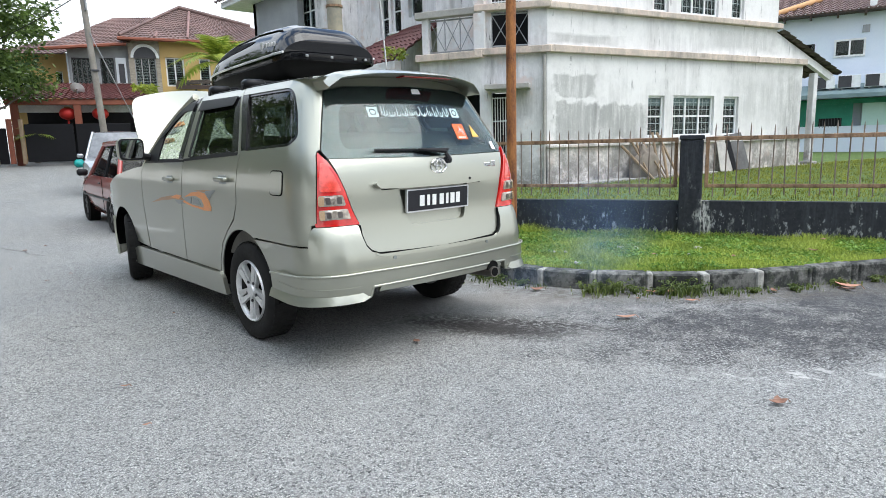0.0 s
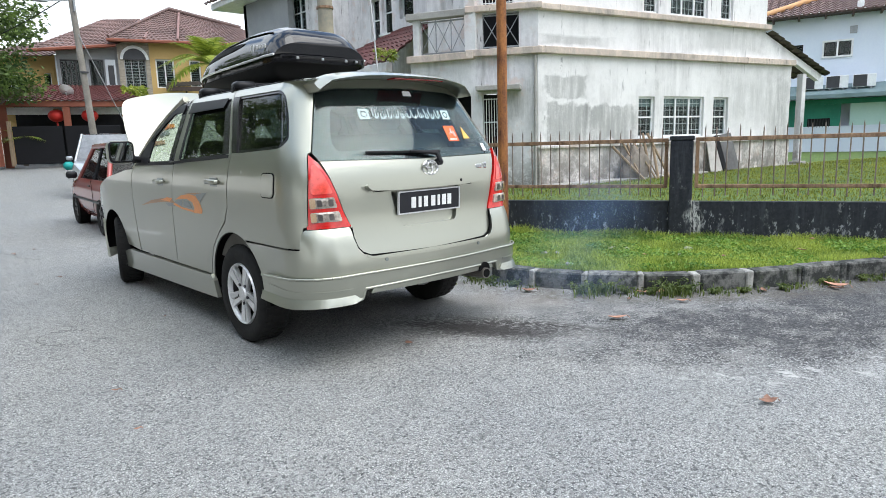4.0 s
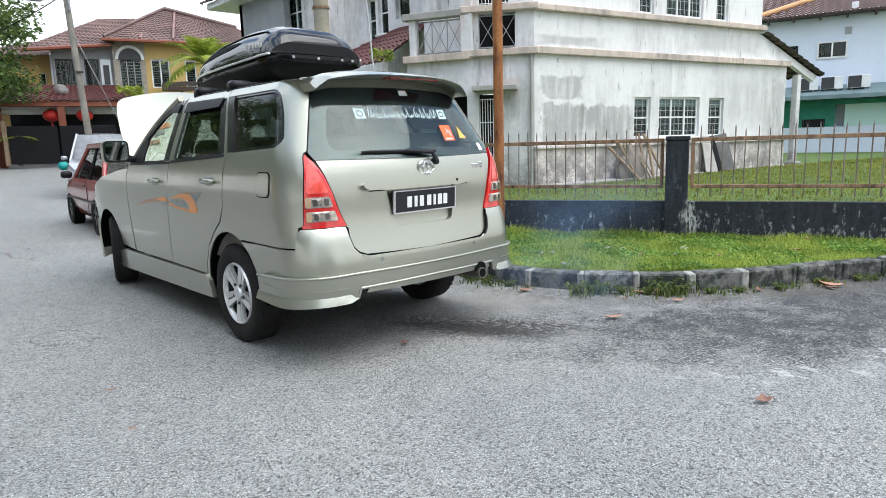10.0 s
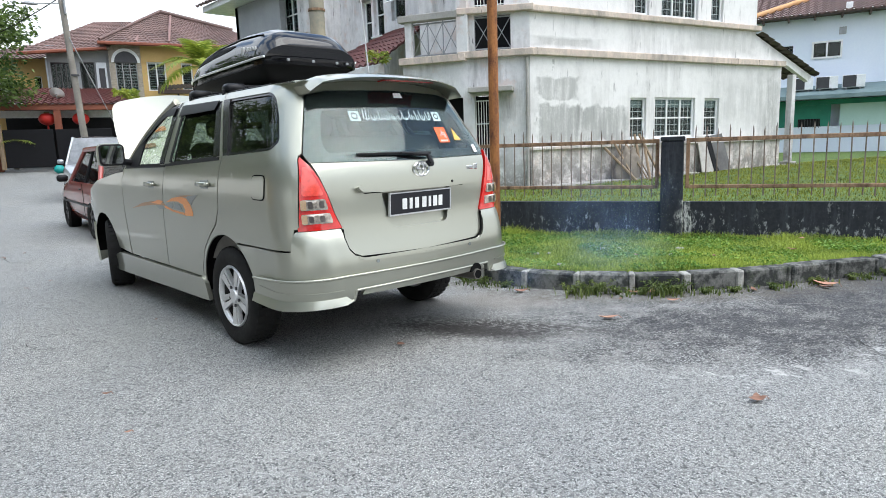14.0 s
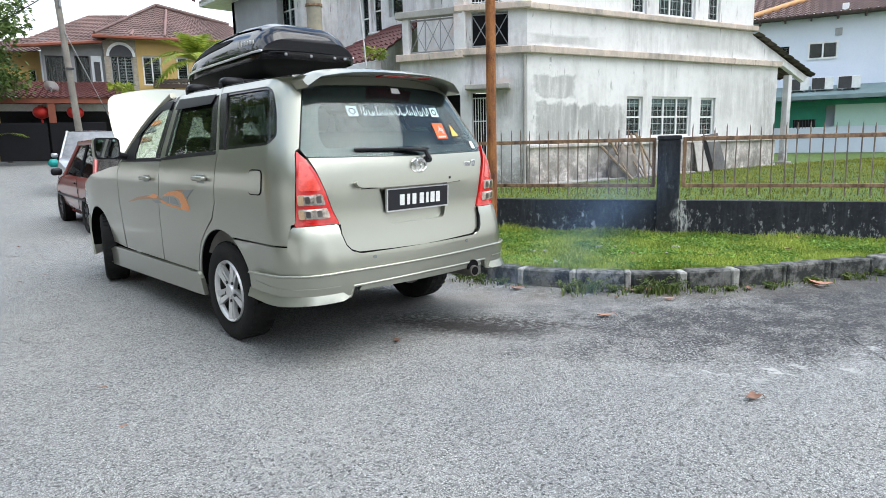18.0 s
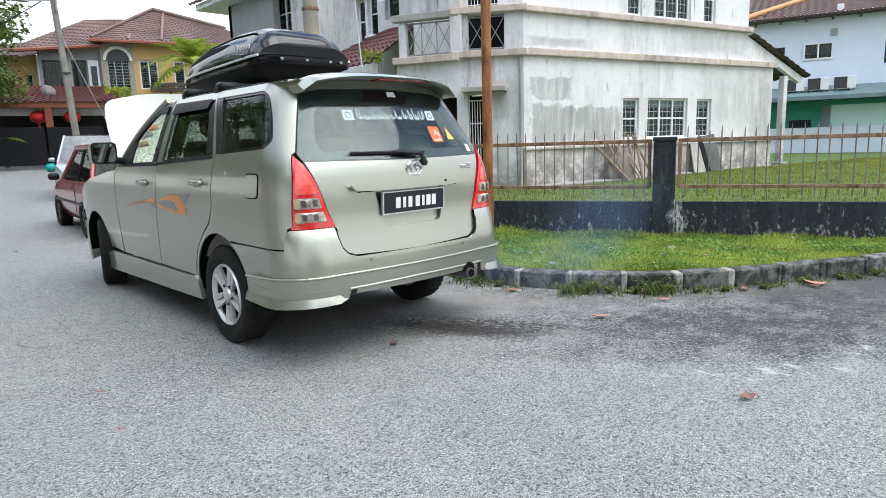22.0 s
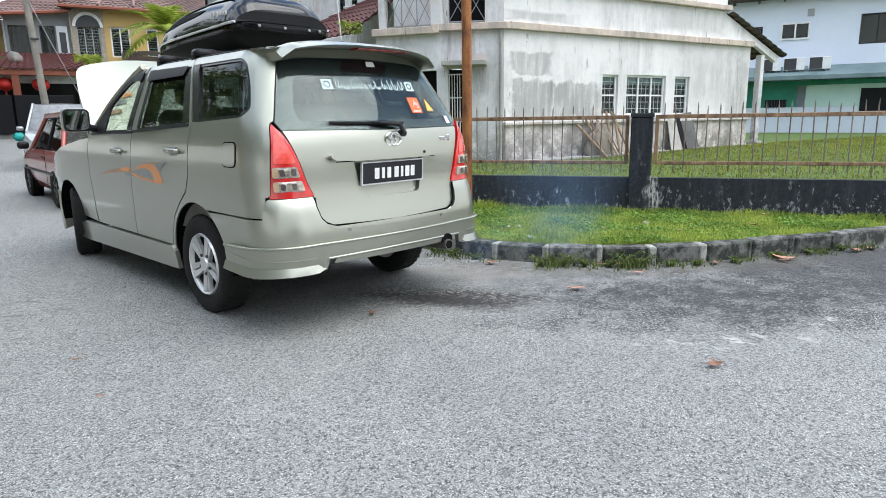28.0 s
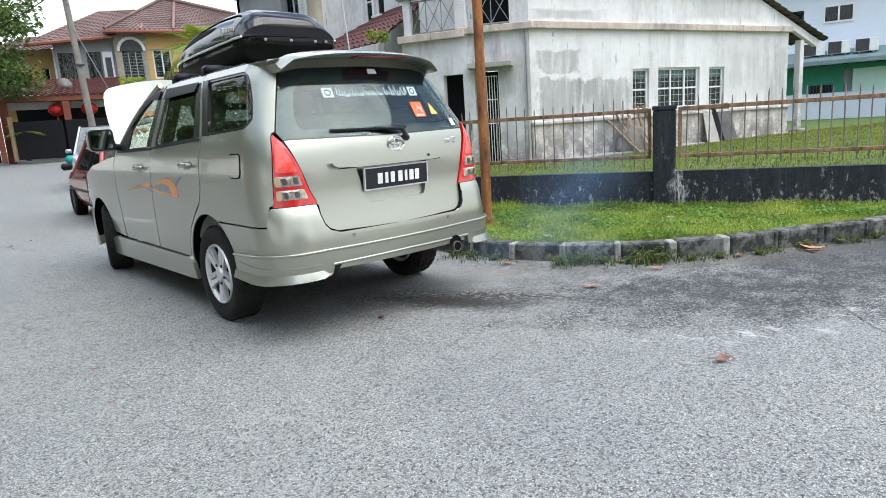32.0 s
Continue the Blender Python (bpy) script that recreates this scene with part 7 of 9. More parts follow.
# wheels
def wheel(m, name="wheel"):
    w = link_mesh(name, None, None, car, "five-spoke silver alloy wheel", m)
    bm = bmesh.new()
    prof = [(0.205, -0.085), (0.235, -0.098), (0.285, -0.104), (0.312, -0.092), (0.323, -0.070), (0.325, 0.0), (0.323, 0.070), (0.312, 0.092), (0.285, 0.104), (0.235, 0.098), (0.205, 0.085)]
    N = 48
    rings = [[bm.verts.new((h, r * math.cos(2 * math.pi * i / N), r * math.sin(2 * math.pi * i / N))) for i in range(N)] for r, h in prof]
    for a, b2 in zip(rings, rings[1:]):
        for i in range(N):
            bm.faces.new((a[i], a[(i + 1) % N], b2[(i + 1) % N], b2[i]))
    part("tyre", bm, M_TYRE, w, smooth=50)
    bm = bmesh.new()
    for k in range(40):
        a = 2 * math.pi * k / 40
        for h in (-0.055, 0.0, 0.055):
            add_box(bm, (h, 0, 0.3245), (0.045, 0.030, 0.006), Matrix.Rotation(a + h, 4, "X"))
    part("tread", bm, M_TYRE, w)
    bm = bmesh.new()
    prof = [(0.208, 0.080), (0.200, 0.098), (0.192, 0.094), (0.186, 0.070), (0.180, 0.02), (0.178, -0.07), (0.207, -0.08)]
    rings = [[bm.verts.new((-h, r * math.cos(2 * math.pi * i / N), r * math.sin(2 * math.pi * i / N))) for i in range(N)] for r, h in prof]
    for a, b2 in zip(rings, rings[1:]):
        for i in range(N):
            bm.faces.new((a[i], a[(i + 1) % N], b2[(i + 1) % N], b2[i]))
    rim = part("rim", bm, M_ALLOY, w, smooth=50)
    # inner barrel coloured dark so the gaps between spokes read as shaded
    bm = bmesh.new()
    for (r0, h0), (r1, h1) in (((0.1845, 0.066), (0.1785, 0.02)), ((0.1785, 0.02), (0.1765, -0.07)), ((0.1765, -0.07), (0.02, -0.072))):
        va, vb = ([bm.verts.new((-h, r * math.cos(2 * math.pi * i / N), r * math.sin(2 * math.pi * i / N))) for i in range(N)] for r, h in ((r0, h0), (r1, h1)))
        for i in range(N):
            bm.faces.new((va[i], va[(i + 1) % N], vb[(i + 1) % N], vb[i]))
    part("barrel", bm, M_BARRELSHADE, rim, "rim barrel coloured dark for the shaded gaps between the spokes", smooth=50)
    for k in range(5):
        for sgn in (-1, 1):
            bm = bmesh.new()
            pts = [(0.035, 0.003 * sgn, -0.074), (0.035, 0.030 * sgn, -0.080), (0.190, 0.050 * sgn, -0.094), (0.190, 0.007 * sgn, -0.086)]
            lo = [bm.verts.new((x, yy, r)) for r, yy, x in pts]
            hi = [bm.verts.new((x + 0.028, yy, r)) for r, yy, x in pts]
            bm.faces.new(lo), bm.faces.new(hi[::-1])
            for q in range(4):
                bm.faces.new((lo[q], hi[q], hi[(q + 1) % 4], lo[(q + 1) % 4]))
            bm.transform(Matrix.Rotation(2 * math.pi * k / 5 + 0.3, 4, "X"))
            part("spoke", bm, M_ALLOY, rim)
    part("hub_cap", rod((-0.060, 0, 0), (-0.092, 0, 0), 0.056, 20, 0.044), M_ALLOY, rim, smooth=50)
    for k in range(5):
        a = 2 * math.pi * k / 5 + 0.9
        part("wheel_nut", rod((-0.070, 0.066 * math.sin(a), 0.066 * math.cos(a)), (-0.086, 0.066 * math.sin(a), 0.066 * math.cos(a)), 0.011, 6), M_DARKMETAL, rim)
    part("brake_drum", rod((-0.01, 0, 0), (0.05, 0, 0), 0.155, 24), M_UNDER, w)
    return w


wheel(pose(-0.755, 0, 0.324, 14))
wheel(pose(0.755, 0, 0.324, 40, 0, 180))
wheel(pose(-0.755, 2.75, 0.324, 0, 0, -15))
wheel(pose(0.755, 2.75, 0.324, 0, 0, 165))
# underbody and arches
bm = bmesh.new()
add_box(bm, (0, 1.40, 0.36), (1.30, 1.9, 0.16))
rod_into(bm, (-0.7, 0, 0.324), (0.7, 0, 0.324), 0.06, 10)
add_box(bm, (0, 2.6, 0.40), (1.0, 1.2, 0.16))
add_box(bm, (0, -0.40, 0.56), (1.45, 0.95, 0.12))
part("underbody", bm, M_UNDER, car)
for cy, r in ((0, ARCH_R), (2.75, 0.39)):
    for side in (-1, 1):
        bm = bmesh.new()
        pts = arc_pts(cy, 0.335, r - 0.004, -4, 184, 24)
        prev = None
        for y, z in pts:
            cur = (bm.verts.new((side * (half_w(z) - 0.006), y, z)), bm.verts.new((side * 0.56, y, z)))
            if prev:
                bm.faces.new((prev[0], cur[0], cur[1], prev[1]))
            prev = cur
        bmesh.ops.solidify(bm, geom=bm.faces[:], thickness=0.01)
        part("wheel_arch_liner", bm, M_UNDER, car)
        part("wheel_well", box((side * 0.55, cy, 0.585), (0.02, 0.80, 0.32)), M_UNDER, car)
# inside: floor, dashboard, wheel, three rows of seats, trim
part("cabin_floor", box((0, 0.75, 0.55), (1.52, 2.7, 0.06)), M_UNDER, car)
part("door_trim", box((-0.80, 0.9, 0.82), (0.03, 2.4, 0.56)), M_SEAT, car)
part("door_trim", box((0.80, 0.9, 0.82), (0.03, 2.4, 0.56)), M_SEAT, car)
part("load_trim", box((0, -0.82, 0.88), (1.1, 0.05, 0.52)), M_SEAT, car)
part("headliner", box((0, 0.28, 1.605), (1.10, 1.55, 0.02)), M_SEAT, car)
for sx in (-1, 1):
    part("cant_rail", box((sx * 0.57, 0.28, 1.560), (0.06, 1.5, 0.09), 0.02), M_SEAT, car)
    part("inner_pillar", rod((sx * 0.74, 1.02, 1.15), (sx * 0.60, 0.98, 1.58), 0.045, 8), M_SEAT, car)
    part("inner_pillar", rod((sx * 0.74, 0.0, 1.20), (sx * 0.59, 0.2, 1.58), 0.05, 8), M_SEAT, car)
    part("inner_pillar", rod((sx * 0.60, -0.60, 1.20), (sx * 0.48, -0.42, 1.58), 0.06, 8), M_SEAT, car)
    part("sun_visor", box((sx * 0.36, 1.23, 1.555), (0.42, 0.03, 0.12), 0.01), M_SEAT, car, m=pose(0, 0, 0))
part("inside_mirror", box((0, 1.28, 1.48), (0.22, 0.03, 0.06), 0.01), M_DARK, car)
part("dashboard", box((0, 1.86, 0.98), (1.44, 0.38, 0.26), 0.05), M_DARK, car)
bm = bmesh.new()
for k in range(20):
    a0, a1 = 2 * math.pi * k / 20, 2 * math.pi * (k + 1) / 20
    rod_into(bm, (0.36 + 0.18 * math.cos(a0), 1.52, 1.06 + 0.18 * math.sin(a0)), (0.36 + 0.18 * math.cos(a1), 1.52, 1.06 + 0.18 * math.sin(a1)), 0.014, 6)
part("steering_wheel", bm, M_DARK, car)


def seat(x, y, w, z=0.60, back=0.62):
    s = link_mesh("seat", None, None, car, "beige cloth seat", pose(x, y, z))
    part("cushion", box((0, 0.22, 0.12), (w, 0.50, 0.16), 0.04), M_SEAT, s, smooth=60)
    part("backrest", box((0, -0.06, 0.42), (w, 0.13, back), 0.05), M_SEAT, s, m=pose(0, 0, 0, -8), smooth=60)
    part("headrest", box((0, -0.12, 0.42 + back / 2 + 0.10), (0.25 if w < 0.7 else w * 0.22, 0.09, 0.16), 0.04), M_SEAT, s, m=pose(0, 0, 0, -8), smooth=60)
    if w > 0.7:
        part("headrest", box((0.40, -0.12, 0.42 + back / 2 + 0.10), (0.25, 0.09, 0.16), 0.04), M_SEAT, s, m=pose(0, 0, 0, -8), smooth=60)


seat(-0.38, 1.0, 0.50)
seat(0.38, 1.0, 0.50)
seat(0.0, 0.22, 1.28)
seat(0.0, -0.50, 1.15, 0.66, 0.50)

# ---- roof box on its bars ----
bars_ = tagged(grp("roof_rack", pose(0, 0.75, 1.668)), "pair of black roof bars with clamped feet", "roof rack")
for y in (-0.42, 0.16):
    part("bar", rod((-0.56, y, 0.036), (0.56, y, 0.036), 0.013, 10), M_DARK, bars_)
    for sx in (-1, 1):
        ft = box((sx * 0.56, y, 0.022), (0.15, 0.11, 0.06), 0.02)
        part("foot", ft, M_DARK, bars_, smooth=60)
        part("strap", box((sx * 0.640, y, -0.035), (0.012, 0.04, 0.10), 0.004), M_DARK, bars_)
rb = tagged(grp("roof_box", pose(0.0, 0.0, 1.728)), "glossy black roof box on the roof bars", "roof box")


def box_section(t):
    """Half width, seam height, top height and bottom height along the box; t from tail 0 to nose 1."""
    w = 0.395 * (1 - max(0, (t - 0.45) / 0.55) ** 2.6 * 0.55) * (1 - 0.05 * max(0, 0.08 - t) / 0.08)
    top = np.interp(t, [0, 0.05, 0.14, 0.30, 0.5, 0.7, 0.85, 0.95, 1.0], [0.27, 0.365, 0.405, 0.418, 0.392, 0.332, 0.262, 0.195, 0.135])
    seam = 0.175 - 0.06 * t
    bot = np.interp(t, [0, 0.06, 0.2, 0.8, 1.0], [0.060, 0.015, 0.0, 0.0, 0.05])
    return w, seam, float(top), float(bot)


def box_half(upper):
    bm = bmesh.new()
    prev = None
    NT = 36
    for i in range(NT + 1):
        t = i / NT
        y = 0.14 + 1.92 * t
        w, seam, top, bot = box_section(t)
        cur = []
        M_ = 18
        for k in range(M_ + 1):
            a = math.pi * k / M_
            cx, sz = math.cos(a), math.sin(a)
            ex = 0.42 if upper else 0.30
            x = w * math.copysign(abs(cx) ** ex, cx) * (1 - (0.22 if upper else 0.12) * sz)
            h = (top - seam) if upper else (bot - seam)
            # tail and nose close in plan
            yy = y + (0.07 * (x / w) ** 4 + (0.05 if upper else 0.16) * sz if i < 7 else 0) * (1 - i / 7) ** 2 - (0.20 * (x / w) ** 2 * max(0, (t - 0.6) / 0.4) ** 2)
            cur.append(bm.verts.new((x, yy, seam + h * sz ** 0.75)))
        if prev:
            for k in range(M_):
                bm.faces.new((prev[k], prev[k + 1], cur[k + 1], cur[k]))
        else:
            bm.faces.new(cur)
        prev = cur
    bm.faces.new(prev[::-1])
    return bm


def lid_point(t, a, off=0.004):
    w, seam, top, bot = box_section(t)
    cx, sz = math.cos(a), math.sin(a)
    x = w * math.copysign(abs(cx) ** 0.42, cx) * (1 - 0.22 * sz)
    return Vector((x * (1 + off), 0.14 + 1.92 * t - 0.20 * (x / w) ** 2 * max(0, (t - 0.6) / 0.4) ** 2, seam + (top - seam) * sz ** 0.75 + off))


lid = part("lid", box_half(True), M_BOXGLOSS, rb, "glossy black lid", smooth=50)
tray = part("tray", box_half(False), M_BOXMATT, rb, "satin black lower tray", smooth=50)
bm = bmesh.new()
pv = None
for i in range(73):
    t = i / 36 if i <= 36 else (72 - i) / 36
    sx = -1 if i <= 36 else 1
    w, seam, top, bot = box_section(t)
    p = Vector((sx * (w * 1.004 + 0.004), 0.14 + 1.92 * t - 0.20 * max(0, (t - 0.6) / 0.4) ** 2 + 0.07 * max(0.0, 1 - t * 36 / 7) ** 2, seam))
    if pv is not None:
        rod_into(bm, pv, p, 0.0085, 6)
    pv = p
part("seam_trim", bm, M_SEAMTRIM, tray, "thin silver edge strip")
# glossy band under the seam, round the sides and the tail
path = []
for sx in (-1, 1):
    row_ = []
    for i in range(31):
        t = 0.92 * (1 - i / 30)
        w, seam, top, bot = box_section(t)
        row_.append((sx * w * 1.006, 0.14 + 1.92 * t - 0.20 * max(0, (t - 0.6) / 0.4) ** 2 + 0.07 * max(0.0, 1 - t * 36 / 7) ** 2, seam))
    if sx < 0:
        path += row_
        w0 = box_section(0.0)[0]
        path += [(w0 * u / 10, 0.134 + 0.07 * (u / 10) ** 4, 0.175) for u in range(-9, 10)]
    else:
        path += row_[::-1]
bm = bmesh.new()
prev = None
for x, y, z in path:
    cur = [bm.verts.new((x, y, z - 0.004)), bm.verts.new((x * 1.004, y - 0.002, z - 0.025)), bm.verts.new((x * 0.99, y + 0.004, z - 0.055))]
    if prev:
        for k in range(2):
            bm.faces.new((prev[k], prev[k + 1], cur[k + 1], cur[k]))
    prev = cur
bmesh.ops.solidify(bm, geom=bm.faces[:], thickness=0.004)
part("rim_band", bm, M_BOXGLOSS, tray, "glossy black rim below the seam", smooth=60)
for sx in (-1, 1):
    for t in (0.13, 0.52):
        w, seam, top, bot = box_section(t)
        part("latch", box((sx * (w + 0.004), 0.14 + 1.92 * t, seam + 0.012), (0.012, 0.05, 0.035), 0.004), M_FRIT, rb)
for x in (-0.24, -0.04, 0.16, 0.25):
    part("clip", box((x, 0.132, 0.150), (0.022, 0.012, 0.018), 0.003), M_GREYMETAL, tray)
for sx in (0, 1):
    bm = bmesh.new()
    prev = None
    for i in range(15):
        t = 0.30 + 0.55 * i / 14
        hw2 = 0.16 * math.sin(math.pi * i / 14) ** 0.6
        a0, a1 = 0.50 - hw2, 0.50 + hw2
        cur = [bm.verts.new(lid_point(t, (math.pi - a) if sx == 0 else a, 0.004)) for a in (a0, (a0 + a1) / 2, a1)]
        if prev:
            for k in range(2):
                bm.faces.new((prev[k], prev[k + 1], cur[k + 1], cur[k]))
        prev = cur
    bmesh.ops.solidify(bm, geom=bm.faces[:], thickness=0.004)
    part("lid_groove", bm, M_BOXMATT, lid, "matt black groove", smooth=40)
    bm = bmesh.new()
    prev = None
    for i in range(24):
        p = lid_point(0.12 + 0.86 * i / 23, (math.pi - 0.78) if sx == 0 else 0.78, 0.003)
        if prev is not None:
            rod_into(bm, prev, p, 0.007, 6)
        prev = p
    part("lid_ridge", bm, M_BOXGLOSS, lid, smooth=60)
# maker's mark on the lid, as plain shapes
for k, (t, ln, h) in enumerate(((0.205, 0.045, 0.055), (0.172, 0.030, 0.030), (0.150, 0.026, 0.030), (0.128, 0.026, 0.030), (0.106, 0.026, 0.030))):
    q = lid_point(t, math.pi - 0.24, 0.0)
    part("lid_mark", box((q.x - 0.004, q.y, q.z), (0.012, ln * 0.8, h), 0.002), M_ALLOY, lid, m=pose(0, 0, 0))

def leaf_cloud(centres, count, size, seed, spread):
    """Small four-cornered leaves scattered in uneven balls round the centres."""
    r = np.random.RandomState(seed)
    per = max(1, count // len(centres))
    c = np.repeat(np.array(centres, float), per, axis=0)
    rad = np.repeat(spread * r.uniform(0.6, 1.3, len(centres)), per)
    n_ = len(c)

    def unit(v):
        return v / np.linalg.norm(v, axis=1, keepdims=True)
    d = unit(r.normal(size=(n_, 3)))
    p = c + d * (rad * r.uniform(0.25, 1.0, n_))[:, None] * np.array([1, 1, 0.7])
    u = r.normal(size=(n_, 3))
    u[:, 2] *= 0.5
    u = unit(u)
    v = unit(np.cross(u, r.normal(size=(n_, 3))))
    sz_ = (size * r.uniform(0.6, 1.3, n_))[:, None]
    vs = np.stack([p, p + u * sz_ * 0.5 + v * sz_ * 0.24, p + u * sz_ - np.array([0, 0, 0.15]) * sz_, p + u * sz_ * 0.5 - v * sz_ * 0.24], axis=1).reshape(-1, 3)
    me = bpy.data.meshes.new("crown")
    me.from_pydata(vs.tolist(), [], np.arange(n_ * 4).reshape(-1, 4).tolist())
    return me


# ---- grass ----
def fence_out(x, y):
    """Distance from the fence's line towards the street."""
    return (x - FO.x) * FOUT.x + (y - FO.y) * FOUT.y


def within(x, y, poly):
    """inside() for many points at once."""
    x, y = np.asarray(x, float), np.asarray(y, float)
    c = np.zeros(x.shape, bool)
    for (x1, y1), (x2, y2) in zip(poly, poly[1:] + poly[:1]):
        if y1 != y2:
            c ^= ((y1 > y) != (y2 > y)) & (x < (x2 - x1) * (y - y1) / (y2 - y1) + x1)
    return c


def blades(name, count, region, hmin, hmax, wid, seed, label, ok, material=None):
    """A turf of single blades over a box of ground, where ok(x, y) holds."""
    r = np.random.RandomState(seed)
    x0, x1, y0, y1 = region
    xs, ys = np.empty(0), np.empty(0)
    while len(xs) < count:
        cx, cy = r.uniform(x0, x1, 20000), r.uniform(y0, y1, 20000)
        m = ok(cx, cy)
        xs, ys = np.concatenate((xs, cx[m])), np.concatenate((ys, cy[m]))
    xs, ys = xs[:count], ys[:count]
    zs = np.array([ground_z(x, y) for x, y in zip(xs, ys)]) - 0.006
    patch = np.array([0.75 + 0.5 * noise.noise((x * 2.2, y * 2.2, 3.0)) for x, y in zip(xs, ys)])
    h = r.uniform(hmin, hmax, count) * np.maximum(0.45, patch)
    a, la = r.uniform(0, 6.283, count), r.uniform(0, 6.283, count)
    lean, w = r.uniform(0.1, 0.8, count) * h, wid * r.uniform(0.6, 1.5, count)
    cx, sx, lx, ly = np.cos(a) * w, np.sin(a) * w, np.cos(la) * lean, np.sin(la) * lean

    def corner_(kx, kl, kh):
        return np.stack((xs + cx * kx + lx * kl, ys + sx * kx + ly * kl, zs + h * kh), axis=1)
    vs = np.stack((corner_(-1, 0, 0), corner_(1, 0, 0), corner_(0.7, 0.4, 0.65), corner_(-0.7, 0.4, 0.65), corner_(0, 1, 1)), axis=1).reshape(-1, 3)
    k = np.arange(count) * 5
    fs = np.stack((k, k + 1, k + 2, k + 3), axis=1).tolist() + np.stack((k + 3, k + 2, k + 4), axis=1).tolist()
    me = bpy.data.meshes.new(name)
    me.from_pydata(vs.tolist(), [], fs)
    return tagged(link_mesh(name, me, material or M_GRASS), label, "grass", kind="stuff")


def on_verge(x, y):
    return within(x, y, verge_poly) & (fence_out(x, y) > 0.05)


def on_yard(x, y):
    return (fence_out(x, y) < -0.1) & ((x - FA.x) * FN.x + (y - FA.y) * FN.y > 0.1)


blades("verge_grass", 105000, (1.5, 6.6, -3.8, 3.0), 0.03, 0.085, 0.0027, 5, "short bright green verge grass", on_verge)
def clover(count, seed):
    r = np.random.RandomState(seed)
    cs = []
    while len(cs) < count:
        x, y = r.uniform(1.5, 6.0), r.uniform(-3.6, 2.0)
        if on_verge(x, y) and noise.noise((x * 1.6, y * 1.6, 7.0)) > -0.05:
            cs.append((x, y, ground_z(x, y) + r.uniform(0.02, 0.06)))
    return leaf_cloud(cs, count * 3, 0.034, seed, 0.025)


tagged(link_mesh("verge_weeds", clover(3200, 9), M_CLOVER), "low broad-leaved weeds among the verge grass", "weed", kind="stuff")
blades("fence_grass", 9000, (2.8, 6.6, -3.8, 2.2), 0.07, 0.17, 0.0028, 15, "longer grass along the foot of the boundary wall", lambda x, y: (fence_out(x, y) > 0.06) & (fence_out(x, y) < 0.22))
blades("yard_grass", 95000, (3.0, 30.0, -6.5, 6.5), 0.03, 0.085, 0.0055, 6, "mown green lawn of the yard", on_yard, M_LAWN)


def tuft(x, y, z, count, h, seed, spread=0.09):
    r = random.Random(seed)
    vs, fs = [], []
    for _ in range(count):
        bx, by = x + r.gauss(0, spread), y + r.gauss(0, spread * 0.6)
        a = r.uniform(0, 6.283)
        hh = h * r.uniform(0.5, 1.3)
        le = hh * r.uniform(0.2, 0.9)
        w = r.uniform(0.0025, 0.006)
        k = len(vs)
        dx, dy = math.cos(a), math.sin(a)
        vs += [(bx - dy * w, by + dx * w, z), (bx + dy * w, by - dx * w, z), (bx + dx * le * 0.4 + dy * w, by + dy * le * 0.4 - dx * w, z + hh * 0.7), (bx + dx * le * 0.4 - dy * w, by + dy * le * 0.4 + dx * w, z + hh * 0.7), (bx + dx * le, by + dy * le, z + hh * 0.85)]
        fs += [(k, k + 1, k + 2, k + 3), (k + 3, k + 2, k + 4)]
    me = bpy.data.meshes.new("weed_tuft")
    me.from_pydata(vs, [], fs)
    return tagged(link_mesh("weed_tuft", me, M_WEED), "ragged green weed growing at the kerb", "weed", "weeds along the kerb", kind="stuff")


for i, (x, y, c, h) in enumerate(((1.72, -0.93, 90, 0.13), (1.80, -1.02, 70, 0.16), (2.13, -1.44, 110, 0.15), (2.24, -1.52, 60, 0.12), (2.42, -1.72, 60, 0.06), (1.48, -0.15, 80, 0.06), (1.46, 0.10, 80, 0.07),
                                  (1.95, -1.22, 60, 0.06), (2.62, -1.86, 50, 0.05), (3.0, -2.08, 60, 0.06), (3.3, -2.22, 70, 0.07), (3.75, -2.45, 90, 0.07), (1.56, -0.45, 60, 0.05), (4.2, -2.68, 80, 0.08))):
    tuft(x, y, 0.0, c, h * 0.62, i)

def leafy_weed(x, y, z, h, count, seed):
    """A sprawling weed: leaves along a few arching stems."""
    r = np.random.RandomState(seed)
    cs = []
    for _ in range(9):
        a, ln = r.uniform(0, 6.28), r.uniform(0.5, 1.0) * h * 1.3
        for q in range(8):
            t = (q + 1) / 8
            cs.append((x + math.cos(a) * ln * t, y + math.sin(a) * ln * t * 0.7, z + h * (t - 0.45 * t * t) * 1.3))
    return tagged(link_mesh("weed_plant", leaf_cloud(cs, count, 0.026, seed, 0.014), M_WEED), "sprawling dark green weed at the foot of the kerb", "weed", "weeds along the kerb", kind="stuff")


for i, (x, y, h) in enumerate(((1.66, -0.88, 0.12), (1.78, -1.02, 0.15), (1.90, -1.16, 0.09), (2.02, -1.32, 0.07), (2.12, -1.43, 0.17), (2.22, -1.54, 0.12), (2.36, -1.68, 0.06), (2.55, -1.83, 0.05),
                               (2.85, -2.02, 0.05), (3.25, -2.22, 0.06), (3.6, -2.38, 0.06), (3.95, -2.56, 0.07), (1.47, -0.05, 0.08), (1.45, 0.18, 0.09), (1.50, -0.28, 0.06))):
    leafy_weed(x, y, 0.0, h, 260, 300 + i)

